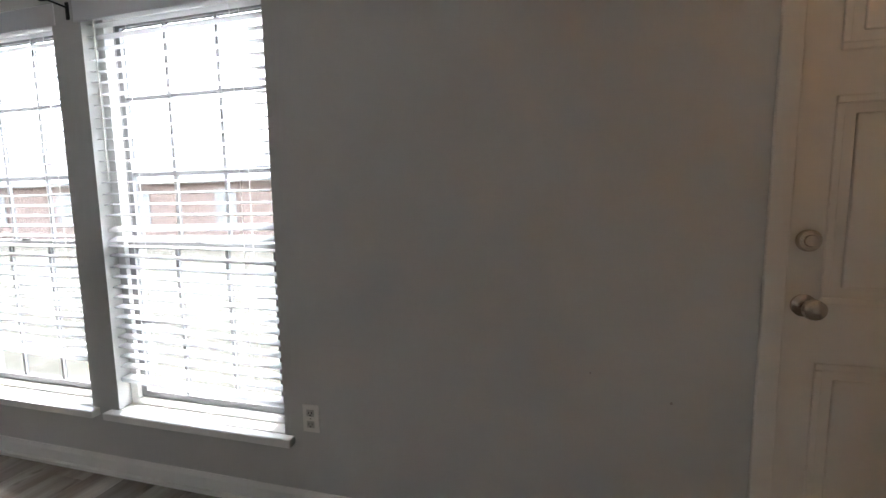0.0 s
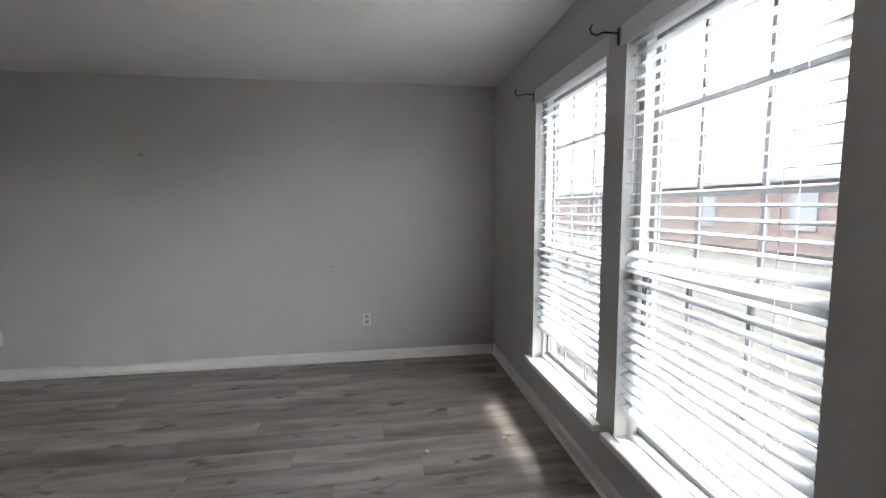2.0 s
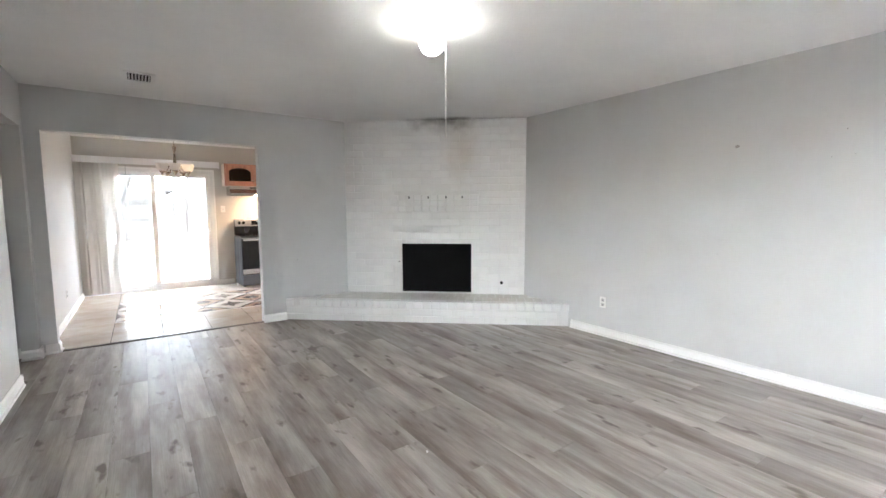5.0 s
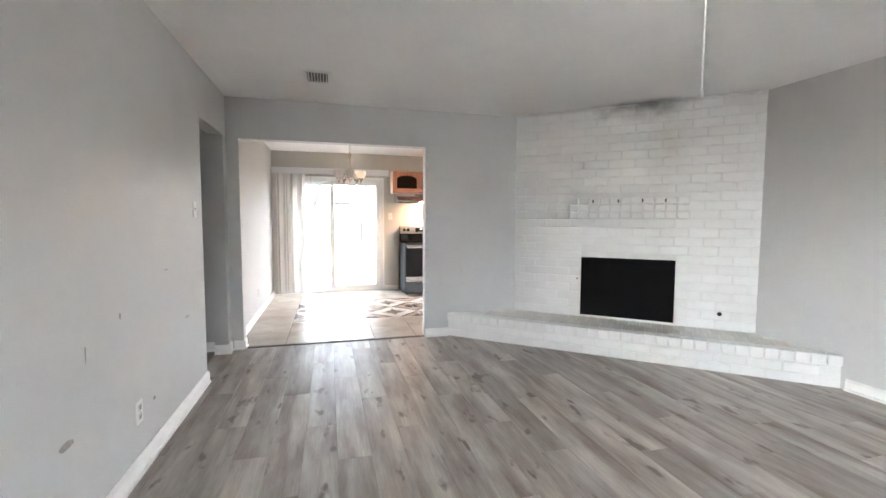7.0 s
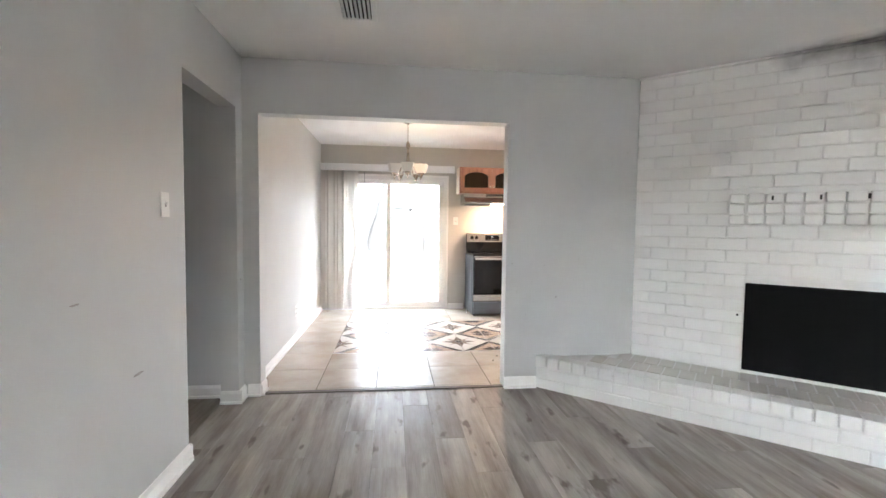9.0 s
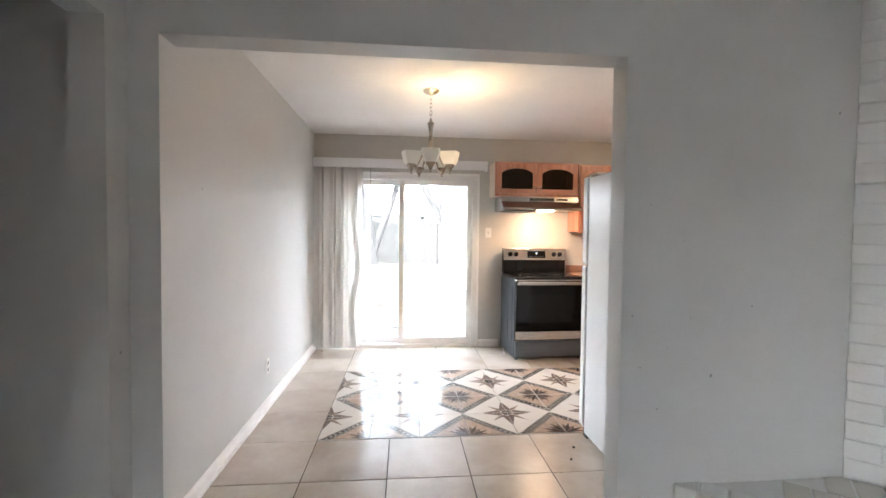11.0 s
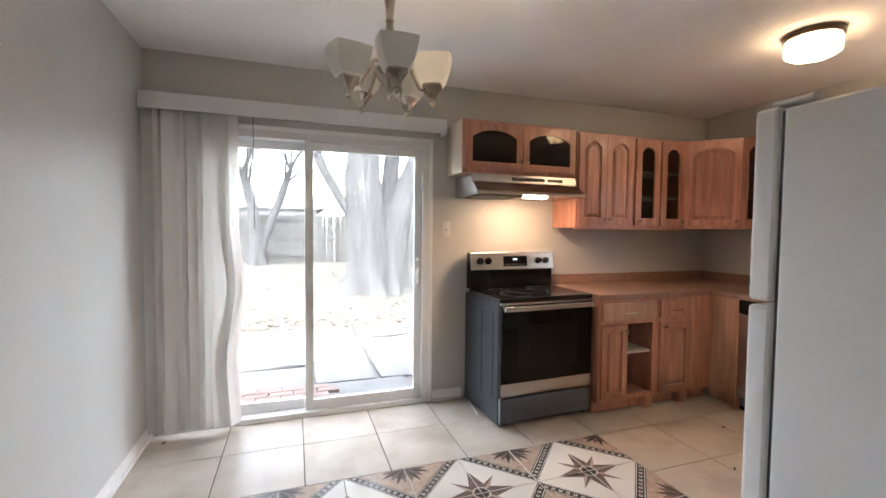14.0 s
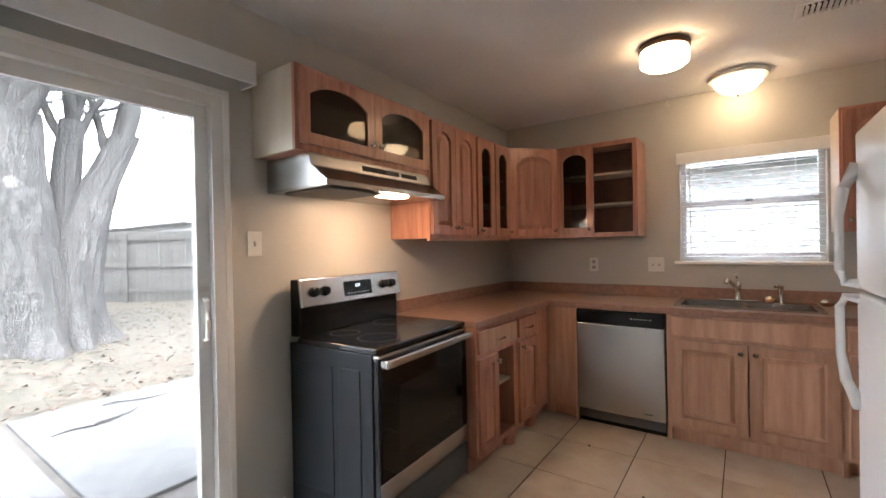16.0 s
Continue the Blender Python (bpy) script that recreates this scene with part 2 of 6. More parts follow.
M_COOK = mat("black_ceramic_cooktop", (0.008, 0.008, 0.009), 0.12, vary=0.3, scale=5, stain=(0.08, 0.08, 0.08), stain_amt=0.4, stain_scale=4)
M_FRIDGE = mat("white_fridge_enamel", (0.74, 0.745, 0.745), 0.24, vary=0.03, scale=3, bump=0.02, bump_scale=300)
M_GASKET = mat("grey_rubber_gasket", (0.10, 0.10, 0.10), 0.6, vary=0.3)
M_RECEPT = mat("grey_white_receptacle", (0.48, 0.475, 0.46), 0.4, vary=0.06, scale=12)
M_PLASTIC = mat("white_plastic", (0.78, 0.77, 0.74), 0.35, vary=0.04, scale=12)
M_SLAT = translucent(mat("white_blind_slat", (0.82, 0.82, 0.825), 0.4, vary=0.03, scale=5), 0.32, (0.9, 0.92, 0.95))
M_VANE = translucent(mat("white_vinyl_vane", (0.76, 0.745, 0.72), 0.4, vary=0.06, scale=3, stretch=(3, 3, 0.5)), 0.25, (0.85, 0.82, 0.78))
M_VINYL = mat("white_vinyl_frame", (0.78, 0.78, 0.77), 0.35, vary=0.05, scale=5)
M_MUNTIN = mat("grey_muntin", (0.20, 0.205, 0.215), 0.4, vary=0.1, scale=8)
M_IRON = mat("black_iron", (0.012, 0.012, 0.012), 0.45, 0.5, vary=0.3, scale=20)
M_HOLE = mat("dark_hole", (0.01, 0.009, 0.008), 0.8, vary=0.2)
M_MARK = mat("brown_wall_scuff", (0.42, 0.395, 0.375), 0.7, vary=0.4, scale=30)
# Dark tint added only to hold back the bright yard seen through the glass
M_PANE = glass("yard_dimming_glass", (0.43, 0.44, 0.448))
M_CABGLASS = glass("cabinet_glass", (0.62, 0.6, 0.57), 0.03)
M_SHADE = glow("frosted_shade", (1.0, 0.78, 0.5), 0.0)
M_SHADEON = glow("lit_frosted_shade", (1.0, 0.72, 0.42), KBULB * 0.05)
M_GLOBE = glow("white_globe_lamp", (1.0, 0.98, 0.95), GLOBE)
M_LAMP1 = glow("lit_drum_glass", (1.0, 0.66, 0.38), KLAMP)
M_LAMP2 = glow("lit_dome_glass", (1.0, 0.70, 0.42), KLAMP * 1.5)
M_LAMP3 = glow("lit_entry_glass", (1.0, 0.56, 0.26), 0.36)
M_HOODL = glow("hood_lamp", (1.0, 0.66, 0.42), HOODL)
M_LED = glow("clock_digits", (0.75, 0.9, 1.0), 0.06)
M_GRASS = mat("dry_lawn", (0.095, 0.085, 0.068), 0.9, scale=2.6, tone2=(0.06, 0.058, 0.042), bump=0.5, bump_scale=12, stain=(0.125, 0.105, 0.088), stain_amt=0.8, stain_scale=3)
M_LEAF = mat("fallen_leaf", (0.12, 0.086, 0.064), 0.8, vary=0.4, scale=3)
M_CONC = mat("pale_concrete", (0.115, 0.114, 0.112), 0.85, vary=0.22, scale=1.6, bump=0.2, bump_scale=40, stain=(0.09, 0.087, 0.08), stain_amt=0.5, stain_scale=1.2)
M_FENCE = mat("weathered_fence_board", (0.095, 0.091, 0.084), 0.85, vary=0.35, scale=2, stretch=(8, 8, 0.7), bump=0.2, random_tone=0.14)
M_BARK = mat("grey_bark", (0.125, 0.122, 0.118), 0.9, scale=6, tone2=(0.03, 0.029, 0.028), stretch=(3, 3, 1.2), bump=1.0, bump_scale=14)
M_BARK.node_tree.nodes["Bump"].inputs["Distance"].default_value = 0.05
M_ROOF = mat("grey_shingle", (0.27, 0.27, 0.28), 0.9, vary=0.25, scale=5, bump=0.3)
M_REDBRICK = mat("red_brick_house", (0.32, 0.235, 0.205), 0.85, vary=0.25, scale=5, bump=0.2)
M_SIDING = mat("pale_siding", (0.34, 0.34, 0.34), 0.7, vary=0.08, scale=2)
M_GREEN = mat("evergreen_leaf", (0.09, 0.12, 0.06), 0.7, vary=0.4, scale=3)
M_PAVER = mat("red_paver", (0.19, 0.125, 0.105), 0.85, vary=0.3, scale=5, random_tone=0.12)
M_STRIP = mat("dark_threshold_strip", (0.13, 0.105, 0.09), 0.5, vary=0.3, scale=8)

# ---- helpers of the build ----
PLACE = {}


def thing(name, base, label, category, group="", kind=""):
    """An Empty at its base that holds the parts of one thing."""
    e = new(name)
    e.empty_display_size = 0.1
    e.location = base
    PLACE[e.name] = Matrix.Translation(base)
    return tagged(e, label, category, group, kind)


def finish(bm, name, material, smooth=False):
    bmesh.ops.recalc_face_normals(bm, faces=bm.faces)
    me = bpy.data.meshes.new(name)
    bm.to_mesh(me)
    bm.free()
    for m in (material if isinstance(material, (list, tuple)) else [material]):
        me.materials.append(m)
    if smooth:
        for p in me.polygons:
            p.use_smooth = True
        me.set_sharp_from_angle(angle=radians(38))
    return me


def part(name, bm, material, parent=None, label="", m=None, smooth=False):
    """Links a bmesh (or a shared mesh), given in world metres, as one object under its thing or part."""
    me = finish(bm, name, material, smooth) if isinstance(bm, bmesh.types.BMesh) else bm
    ob = new(name, me)
    if parent is not None:
        ob.parent = parent
        ob.matrix_parent_inverse = PLACE.get(parent.name, Matrix()).inverted()
    if m is not None:
        ob.matrix_basis = m
        PLACE[ob.name] = m
    return tagged(ob, label)


def setting(name, bm, material, label, category, smooth=False):
    return tagged(part(name, bm, material, None, "", None, smooth), label, category, "", "structure")


def box(bm, x0, x1, y0, y1, z0, z1, bevel=0.0, m=None, slot=0):
    r = bmesh.ops.create_cube(bm, size=1.0)
    v = r["verts"]
    for p in v:
        p.co = ((x0 + x1) / 2 + p.co.x * (x1 - x0), (y0 + y1) / 2 + p.co.y * (y1 - y0), (z0 + z1) / 2 + p.co.z * (z1 - z0))
    fs = set(f for p in v for f in p.link_faces)
    for f in fs:
        f.material_index = slot
    if m is not None:
        bmesh.ops.transform(bm, matrix=m, verts=v)
    if bevel:
        es = set(e for p in v for e in p.link_edges)
        bmesh.ops.bevel(bm, geom=list(es), offset=bevel, segments=2, profile=0.5, affect="EDGES")
    return bm


def cube(*a, bevel=0.0, m=None):
    return box(bmesh.new(), *a, bevel=bevel, m=m)


def lathe(bm, profile, m, seg=20, square=0.0):
    """Turns (radius, height) pairs round z; square > 0 pulls the round towards a rounded square."""
    rings = []
    for r, z in profile:
        ring = []
        for i in range(seg):
            a = 2 * math.pi * i / seg
            k = 1.0
            if square:
                k = 1 + square * (1 / max(abs(math.cos(a)), abs(math.sin(a))) - 1)
            ring.append(bm.verts.new(m @ Vector((r * k * math.cos(a), r * k * math.sin(a), z))))
        rings.append(ring)
    for a, b in zip(rings, rings[1:]):
        for i in range(seg):
            bm.faces.new((a[i], a[(i + 1) % seg], b[(i + 1) % seg], b[i]))
    for ring in (rings[0], rings[-1]):
        bm.faces.new(ring)
    return bm


def rod(bm, pts, r, seg=8):
    """A round bar along points; r is a number or one radius for each point."""
    pts = [Vector(p) for p in pts]
    rs = r if isinstance(r, (list, tuple)) else [r] * len(pts)
    rings = []
    up = Vector((0, 0, 1))
    for i, p in enumerate(pts):
        d = (pts[min(i + 1, len(pts) - 1)] - pts[max(i - 1, 0)]).normalized()
        s = d.cross(up if abs(d.z) < 0.95 else Vector((1, 0, 0))).normalized()
        t = d.cross(s)
        rings.append([bm.verts.new(p + rs[i] * (math.cos(2 * math.pi * k / seg) * s + math.sin(2 * math.pi * k / seg) * t)) for k in range(seg)])
    for a, b in zip(rings, rings[1:]):
        for k in range(seg):
            bm.faces.new((a[k], a[(k + 1) % seg], b[(k + 1) % seg], b[k]))
    bm.faces.new(rings[0])
    bm.faces.new(rings[-1])
    return bm


def prism(bm, poly, y0, y1, m=None, slot=0):
    """A flat outline of (x, z) pairs, pushed from y0 to y1."""
    a = [bm.verts.new((x, y0, z)) for x, z in poly]
    b = [bm.verts.new((x, y1, z)) for x, z in poly]
    fs = [bm.faces.new(a), bm.faces.new(list(reversed(b)))]
    k = len(poly)
    for i in range(k):
        fs.append(bm.faces.new((a[i], b[i], b[(i + 1) % k], a[(i + 1) % k])))
    for f in fs:
        f.material_index = slot
    if m is not None:
        bmesh.ops.transform(bm, matrix=m, verts=a + b)
    return bm


def wall_x(name, y0, y1, x0, x1, z1, holes, material, label):
    """A wall along x with thickness y0..y1 and holes (xa, xb, za, zb)."""
    bm = bmesh.new()
    xs = sorted({x0, x1, *[h[0] for h in holes], *[h[1] for h in holes]})
    for a, b in zip(xs, xs[1:]):
        cut = [h for h in holes if h[0] < (a + b) / 2 < h[1]]
        z = 0.0
        for h in sorted(cut, key=lambda q: q[2]):
            if h[2] > z + 1e-4:
                box(bm, a, b, y0, y1, z, h[2])
            z = h[3]
        if z < z1:
            box(bm, a, b, y0, y1, z, z1)
    bmesh.ops.remove_doubles(bm, verts=bm.verts, dist=1e-4)
    inner = [f for f in bm.faces if len([g for g in bm.faces if g is not f and (g.calc_center_median() - f.calc_center_median()).length < 1e-4]) > 0]
    bmesh.ops.delete(bm, geom=inner, context="FACES")
    return setting(name, bm, material, label, "wall")


def wall_y(name, x0, x1, y0, y1, z1, holes, material, label):
    bm = bmesh.new()
    ys = sorted({y0, y1, *[h[0] for h in holes], *[h[1] for h in holes]})
    for a, b in zip(ys, ys[1:]):
        cut = [h for h in holes if h[0] < (a + b) / 2 < h[1]]
        z = 0.0
        for h in sorted(cut, key=lambda q: q[2]):
            if h[2] > z + 1e-4:
                box(bm, x0, x1, a, b, z, h[2])
            z = h[3]
        if z < z1:
            box(bm, x0, x1, a, b, z, z1)
    bmesh.ops.remove_doubles(bm, verts=bm.verts, dist=1e-4)
    inner = [f for f in bm.faces if len([g for g in bm.faces if g is not f and (g.calc_center_median() - f.calc_center_median()).length < 1e-4]) > 0]
    bmesh.ops.delete(bm, geom=inner, context="FACES")
    return setting(name, bm, material, label, "wall")


# ---- plan ----
XR, XL = 4.09, -0.632         # living room side walls
YF, YD = -0.75, 6.0           # window wall, wall with the wide opening
KL, KR, YK = -0.615, 4.05, 9.25  # kitchen walls
H = 2.44
W1, W2 = (1.095, 1.985), (2.15, 3.05)
WZ = (0.328, 2.135)
OPEN = (-0.52, 1.312, 2.055)
SL = (-0.58, 1.242, 1.995)
KW = (6.90, 7.765, 1.165, 1.99)
DOOR = (-1.55, -0.635, 2.03)

wall_x("wall_front", YF - 0.16, YF, -1.95, XR + 0.16, H, [(*W1, *WZ), (*W2, *WZ), (DOOR[0], DOOR[1], 0.0, DOOR[2])], M_WALL, "grey painted wall with two tall windows")
wall_y("wall_right", XR, XR + 0.16, YF, YD, H, [], M_WALL, "long plain grey painted living room wall")
wall_y("wall_left", XL - 0.12, XL, 1.3, YD, H, [(5.135, 5.88, 0.0, 2.06)], M_WALL, "grey painted wall with a hallway opening")
wall_x("wall_entry_return", 1.3, 1.42, -1.95, XL - 0.12, H, [], M_WALL, "grey painted entry wall")
wall_y("wall_entry", -2.07, -1.95, YF - 0.16, 1.42, H, [], M_WALL, "grey painted entry side wall")
wall_x("wall_divider", YD, YD + 0.12, -2.6, XR + 0.16, H, [(OPEN[0], OPEN[1], 0.0, OPEN[2])], M_WALL, "grey painted wall with a wide cased-free opening to the kitchen")
wall_x("wall_hall_near", 5.015, 5.135, -2.6, XL - 0.12, H, [], M_WALL, "grey painted hallway wall")
wall_y("wall_hall_end", -2.72, -2.6, 5.03, YD + 0.12, H, [], M_WALL, "grey painted end wall of the hallway")
bm = cube(KL - 0.12, KL, YD + 0.12, YK + 0.16, 0, H)
setting("wall_kitchen_left", bm, M_WALL, "smooth light grey kitchen wall", "wall")
wall_x("wall_kitchen_back", YK, YK + 0.16, KL, KR + 0.16, H, [(SL[0], SL[1], 0.0, SL[2])], M_KWALL, "kitchen wall, lamp warmth in its grey paint, with a sliding patio door")
wall_y("wall_kitchen_right", KR, KR + 0.16, YD + 0.12, YK, H, [KW], M_KWALL, "kitchen wall, lamp warmth in its grey paint, with a window over the sink")
setting("ceiling_living", cube(-2.72, XR + 0.16, YF - 0.16, YD + 0.06, H, H + 0.12), M_CEIL, "white textured living room ceiling", "ceiling")
setting("ceiling_kitchen", cube(KL - 0.12, KR + 0.16, YD + 0.06, YK + 0.16, H, H + 0.12), M_CEIL, "white textured kitchen ceiling", "ceiling")
floor_l = setting("floor_living", cube(-2.72, XR + 0.16, YF - 0.16, YD + 0.04, -0.12, -0.006), M_SUB, "grey wood-look laminate plank floor", "floor")
floor_k = setting("floor_kitchen", cube(KL - 0.12, KR + 0.16, YD + 0.04, YK + 0.16, -0.12, -0.004), M_GROUT, "beige ceramic tile floor with a patterned tile rug", "floor")


def baseboard(name, x0, y0, x1, y1, h=0.090, t=0.014):
    """A skirting board with a small top bevel between two points on the floor; its thickness lies to the left of the way."""
    d = Vector((x1 - x0, y1 - y0, 0))
    m = Matrix.Translation((x0, y0, 0)) @ Matrix.Rotation(math.atan2(d.y, d.x), 4, "Z")
    bm = bmesh.new()
    prof = [(0, 0), (t + 0.012, 0), (t + 0.010, 0.014), (t, 0.018), (t, h - 0.02), (t * 0.5, h - 0.006), (t * 0.35, h), (0, h)]
    a = [bm.verts.new(m @ Vector((0, y, z))) for y, z in prof]
    b = [bm.verts.new(m @ Vector((d.length, y, z))) for y, z in prof]
    bm.faces.new(a)
    bm.faces.new(b)
    for i in range(len(prof)):
        j = (i + 1) % len(prof)
        bm.faces.new((a[i], a[j], b[j], b[i]))
    return setting(name, bm, M_TRIM, "white painted baseboard along the floor", "baseboard")


baseboard("baseboard_front", -0.585, YF, XR, YF)
baseboard("baseboard_right", XR, YF + 0.026, XR, 3.76)
baseboard("baseboard_left", XL, 5.135, XL, 1.3)
baseboard("baseboard_left_end", XL - 0.12, 5.135, XL + 0.014, 5.135)
baseboard("baseboard_stub", XL, YD, XL, 5.88)
baseboard("baseboard_stub_end", XL + 0.026, 5.88, XL - 0.12, 5.88, h=0.089)
baseboard("baseboard_opening_left", OPEN[0], YD, XL + 0.027, YD)
baseboard("baseboard_opening_right", 1.57, YD, OPEN[1], YD)
baseboard("baseboard_jamb_left", OPEN[0], YD + 0.12, OPEN[0], YD)
baseboard("baseboard_hall", XL - 0.12, YD, -2.6, YD)
baseboard("baseboard_kitchen_left", KL, YK, KL, YD + 0.12, h=0.075)
baseboard("baseboard_kitchen_back", 1.52, YK, 1.278, YK, h=0.085)
setting("trim_threshold", cube(OPEN[0], OPEN[1], YD + 0.015, YD + 0.06, -0.004, 0.008, bevel=0.003), M_STRIP, "dark metal strip between laminate and tile", "threshold")

# ---- windows with blinds ----
def sash_window(name, x0, x1, label):
    """A white double-hung window in the front wall: frame, two sashes, bars, panes, sill."""
    z0, z1 = WZ
    e = thing(name, ((x0 + x1) / 2, YF - 0.1, z0), label, "window", "", "structure")
    ya, yb = YF - 0.135, YF - 0.085
    f = 0.04
    bm = bmesh.new()
    box(bm, x0, x0 + f, ya - 0.02, yb + 0.02, z0, z1)
    box(bm, x1 - f, x1, ya - 0.02, yb + 0.02, z0, z1)
    box(bm, x0 + f, x1 - f, ya - 0.02, yb + 0.02, z1 - f, z1)
    box(bm, x0 + f, x1 - f, ya - 0.02, yb + 0.02, z0, z0 + 0.03)
    part("window_frame", bm, M_VINYL, e)
    zm = 1.08
    for nm, za, zb, yo, rows in (("upper_sash", zm, z1 - f, -0.012, 3), ("lower_sash", z0 + 0.03, zm + 0.03, 0.012, 2)):
        bm = bmesh.new()
        a, b, s = x0 + f, x1 - f, 0.032
        y0, y1 = ya + yo + 0.012, yb + yo - 0.012
        box(bm, a, a + s, y0, y1, za, zb)
        box(bm, b - s, b, y0, y1, za, zb)
        box(bm, a + s, b - s, y0, y1, za, za + s)
        box(bm, a + s, b - s, y0, y1, zb - s, zb)
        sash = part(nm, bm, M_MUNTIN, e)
        ym = (y0 + y1) / 2
        bm = bmesh.new()
        for i in (1, 2):
            x = a + (b - a) * i / 3
            box(bm, x - 0.008, x + 0.008, ym - 0.007, ym + 0.007, za + s, zb - s)
        for i in range(1, rows):
            z = za + (zb - za) * i / rows
            box(bm, a + s, b - s, ym - 0.0065, ym + 0.0065, z - 0.008, z + 0.008)
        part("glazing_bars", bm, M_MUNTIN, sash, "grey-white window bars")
        g = part("pane", cube(a + s, b - s, ym - 0.0015, ym + 0.0015, za + s, zb - s), M_PANE, sash, "glass pane with a dimming tint")
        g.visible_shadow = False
    bm = cube((x0 + x1) / 2 - 0.018, (x0 + x1) / 2 + 0.018, yb - 0.01, yb + 0.012, zm + 0.03, zm + 0.04, bevel=0.003)
    part("sash_lock", bm, M_IRON, e, "small dark sash lock")
    bm = bmesh.new()
    box(bm, x0 - 0.05, x1 + 0.05, YF + 0.001, YF + 0.045, z0 - 0.038, z0 - 0.002, bevel=0.006)
    box(bm, x0 + 0.001, x1 - 0.001, YF - 0.105, YF + 0.002, z0 - 0.034, z0 + 0.001)
    part("window_sill", bm, M_TRIM, e, "glossy white wooden sill")


def slat_mesh(w, depth=0.05):
    bm = bmesh.new()
    n, rows = 5, []
    for sx in (-w / 2, -w / 6, w / 6, w / 2):
        rows.append([bm.verts.new((sx, (i / (n - 1) - 0.5) * depth, 0.0035 * (1 - (2 * i / (n - 1) - 1) ** 2))) for i in range(n)])
    for a, b in zip(rows, rows[1:]):
        for i in range(n - 1):
            bm.faces.new((a[i], a[i + 1], b[i + 1], b[i]))
    r = bmesh.ops.extrude_face_region(bm, geom=bm.faces[:])
    bmesh.ops.translate(bm, vec=(0, 0, 0.0022), verts=[v for v in r["geom"] if isinstance(v, bmesh.types.BMVert)])
    return finish(bm, "slat", M_SLAT, True)


def blind(base, turn, w, top, bottom, tilt, label, rng, droop=0.0, gap_at=None, pitch=0.048, loose=0.0):
    """A venetian blind: headrail, valance, slats on cords, bottom rail, wand. base is the middle of its top."""
    e = thing("venetian_blind", base, label, "blind", "window blinds")
    m0 = Matrix.Translation(base) @ Matrix.Rotation(turn, 4, "Z")
    part("headrail", box(bmesh.new(), -w / 2, w / 2, -0.03, 0.025, -0.05, -0.003, bevel=0.003, m=m0), M_SLAT, e)
    part("valance", box(bmesh.new(), -w / 2 - 0.03, w / 2 + 0.03, 0.036, 0.050, -0.078, 0.012, bevel=0.003, m=m0), M_SLAT, e, "flat white valance")
    me = slat_mesh(w - 0.012)
    z = -0.085
    k = 0
    while z > -(top - bottom) + 0.03:
        d = droop * min(1.0, max(0.0, (-z - 0.85) / 0.7))
        roll = d * 0.9
        t = tilt + rng.uniform(-2.5, 2.5)
        dz = 0.0
        if gap_at and abs(-z - gap_at) < pitch * 1.3:
            t -= 22
            roll += 1.1
            dz = -0.008
        if loose and rng.random() < loose:
            roll += rng.uniform(-1.0, 1.0)
        part("slat", me, None, e, "", m0 @ pose(rng.uniform(-0.002, 0.002), 0, z + dz, t, roll, 0))
        z -= pitch
        k += 1
    bm = box(bmesh.new(), -w / 2 + 0.006, w / 2 - 0.006, -0.026, 0.026, -0.011, 0.011, bevel=0.004)
    part("bottom_rail", bm, M_SLAT, e, "", m0 @ pose(0, 0.002, -(top - bottom) + 0.012, tilt * 0.5, droop * 0.9, 0))
    for sx in (-0.32 * w, 0.32 * w):
        for sy in (-0.027, 0.027):
            part("ladder_cord", rod(bmesh.new(), [m0 @ Vector((sx, sy, -0.05)), m0 @ Vector((sx, sy, -(top - bottom) + 0.02))], 0.0009, 5), M_SLAT, e)
    part("tilt_wand", rod(bmesh.new(), [m0 @ Vector((w / 2 - 0.06, 0.034, -0.06)), m0 @ Vector((w / 2 - 0.063, 0.036, -0.75))], 0.0035, 6), M_PLASTIC, e)
    return e


rng = random.Random(5)
sash_window("window_1", *W1, "white double-hung window with grid bars and deep sill")
sash_window("window_2", *W2, "white double-hung window with grid bars beside the corner")
blind(((W1[0] + W1[1]) / 2, YF - 0.045, WZ[1]), 0.0, 0.90, WZ[1], 0.44, -5, "white venetian blind with a bent slat, lowered", rng, droop=-2.2, gap_at=0.98, loose=0.12)
blind(((W2[0] + W2[1]) / 2, YF - 0.045, WZ[1]), 0.0, 0.885, WZ[1], 0.545, -8, "white venetian blind stopping above the sill", rng, droop=-1.2, loose=0.08)

# kitchen window
e = thing("window_3", (KR + 0.1, (KW[0] + KW[1]) / 2, KW[2]), "white kitchen window over the sink, daylight behind", "window", "", "structure")
bm = bmesh.new()
for a, b, c, d in ((KW[0], KW[0] + 0.035, KW[2], KW[3]), (KW[1] - 0.035, KW[1], KW[2], KW[3]), (KW[0] + 0.035, KW[1] - 0.035, KW[3] - 0.035, KW[3]), (KW[0] + 0.035, KW[1] - 0.035, KW[2], KW[2] + 0.035), (KW[0] + 0.035, KW[1] - 0.035, 1.585, 1.625)):
    box(bm, KR + 0.08, KR + 0.13, a, b, c, d)
part("window_frame", bm, M_VINYL, e)
for za, zb in ((KW[2] + 0.035, 1.585), (1.625, KW[3] - 0.035)):
    g = part("pane", cube(KR + 0.1, KR + 0.104, KW[0] + 0.035, KW[1] - 0.035, za, zb), M_PANE, e, "glass pane with a dimming tint")
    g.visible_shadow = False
part("sash_lock", cube(KR + 0.062, KR + 0.079, 7.3, 7.35, 1.61, 1.623, bevel=0.002), M_IRON, e)
bm = box(bmesh.new(), KR - 0.035, KR - 0.001, KW[0] - 0.04, KW[1] + 0.04, KW[2] - 0.022, KW[2] - 0.001, bevel=0.004)
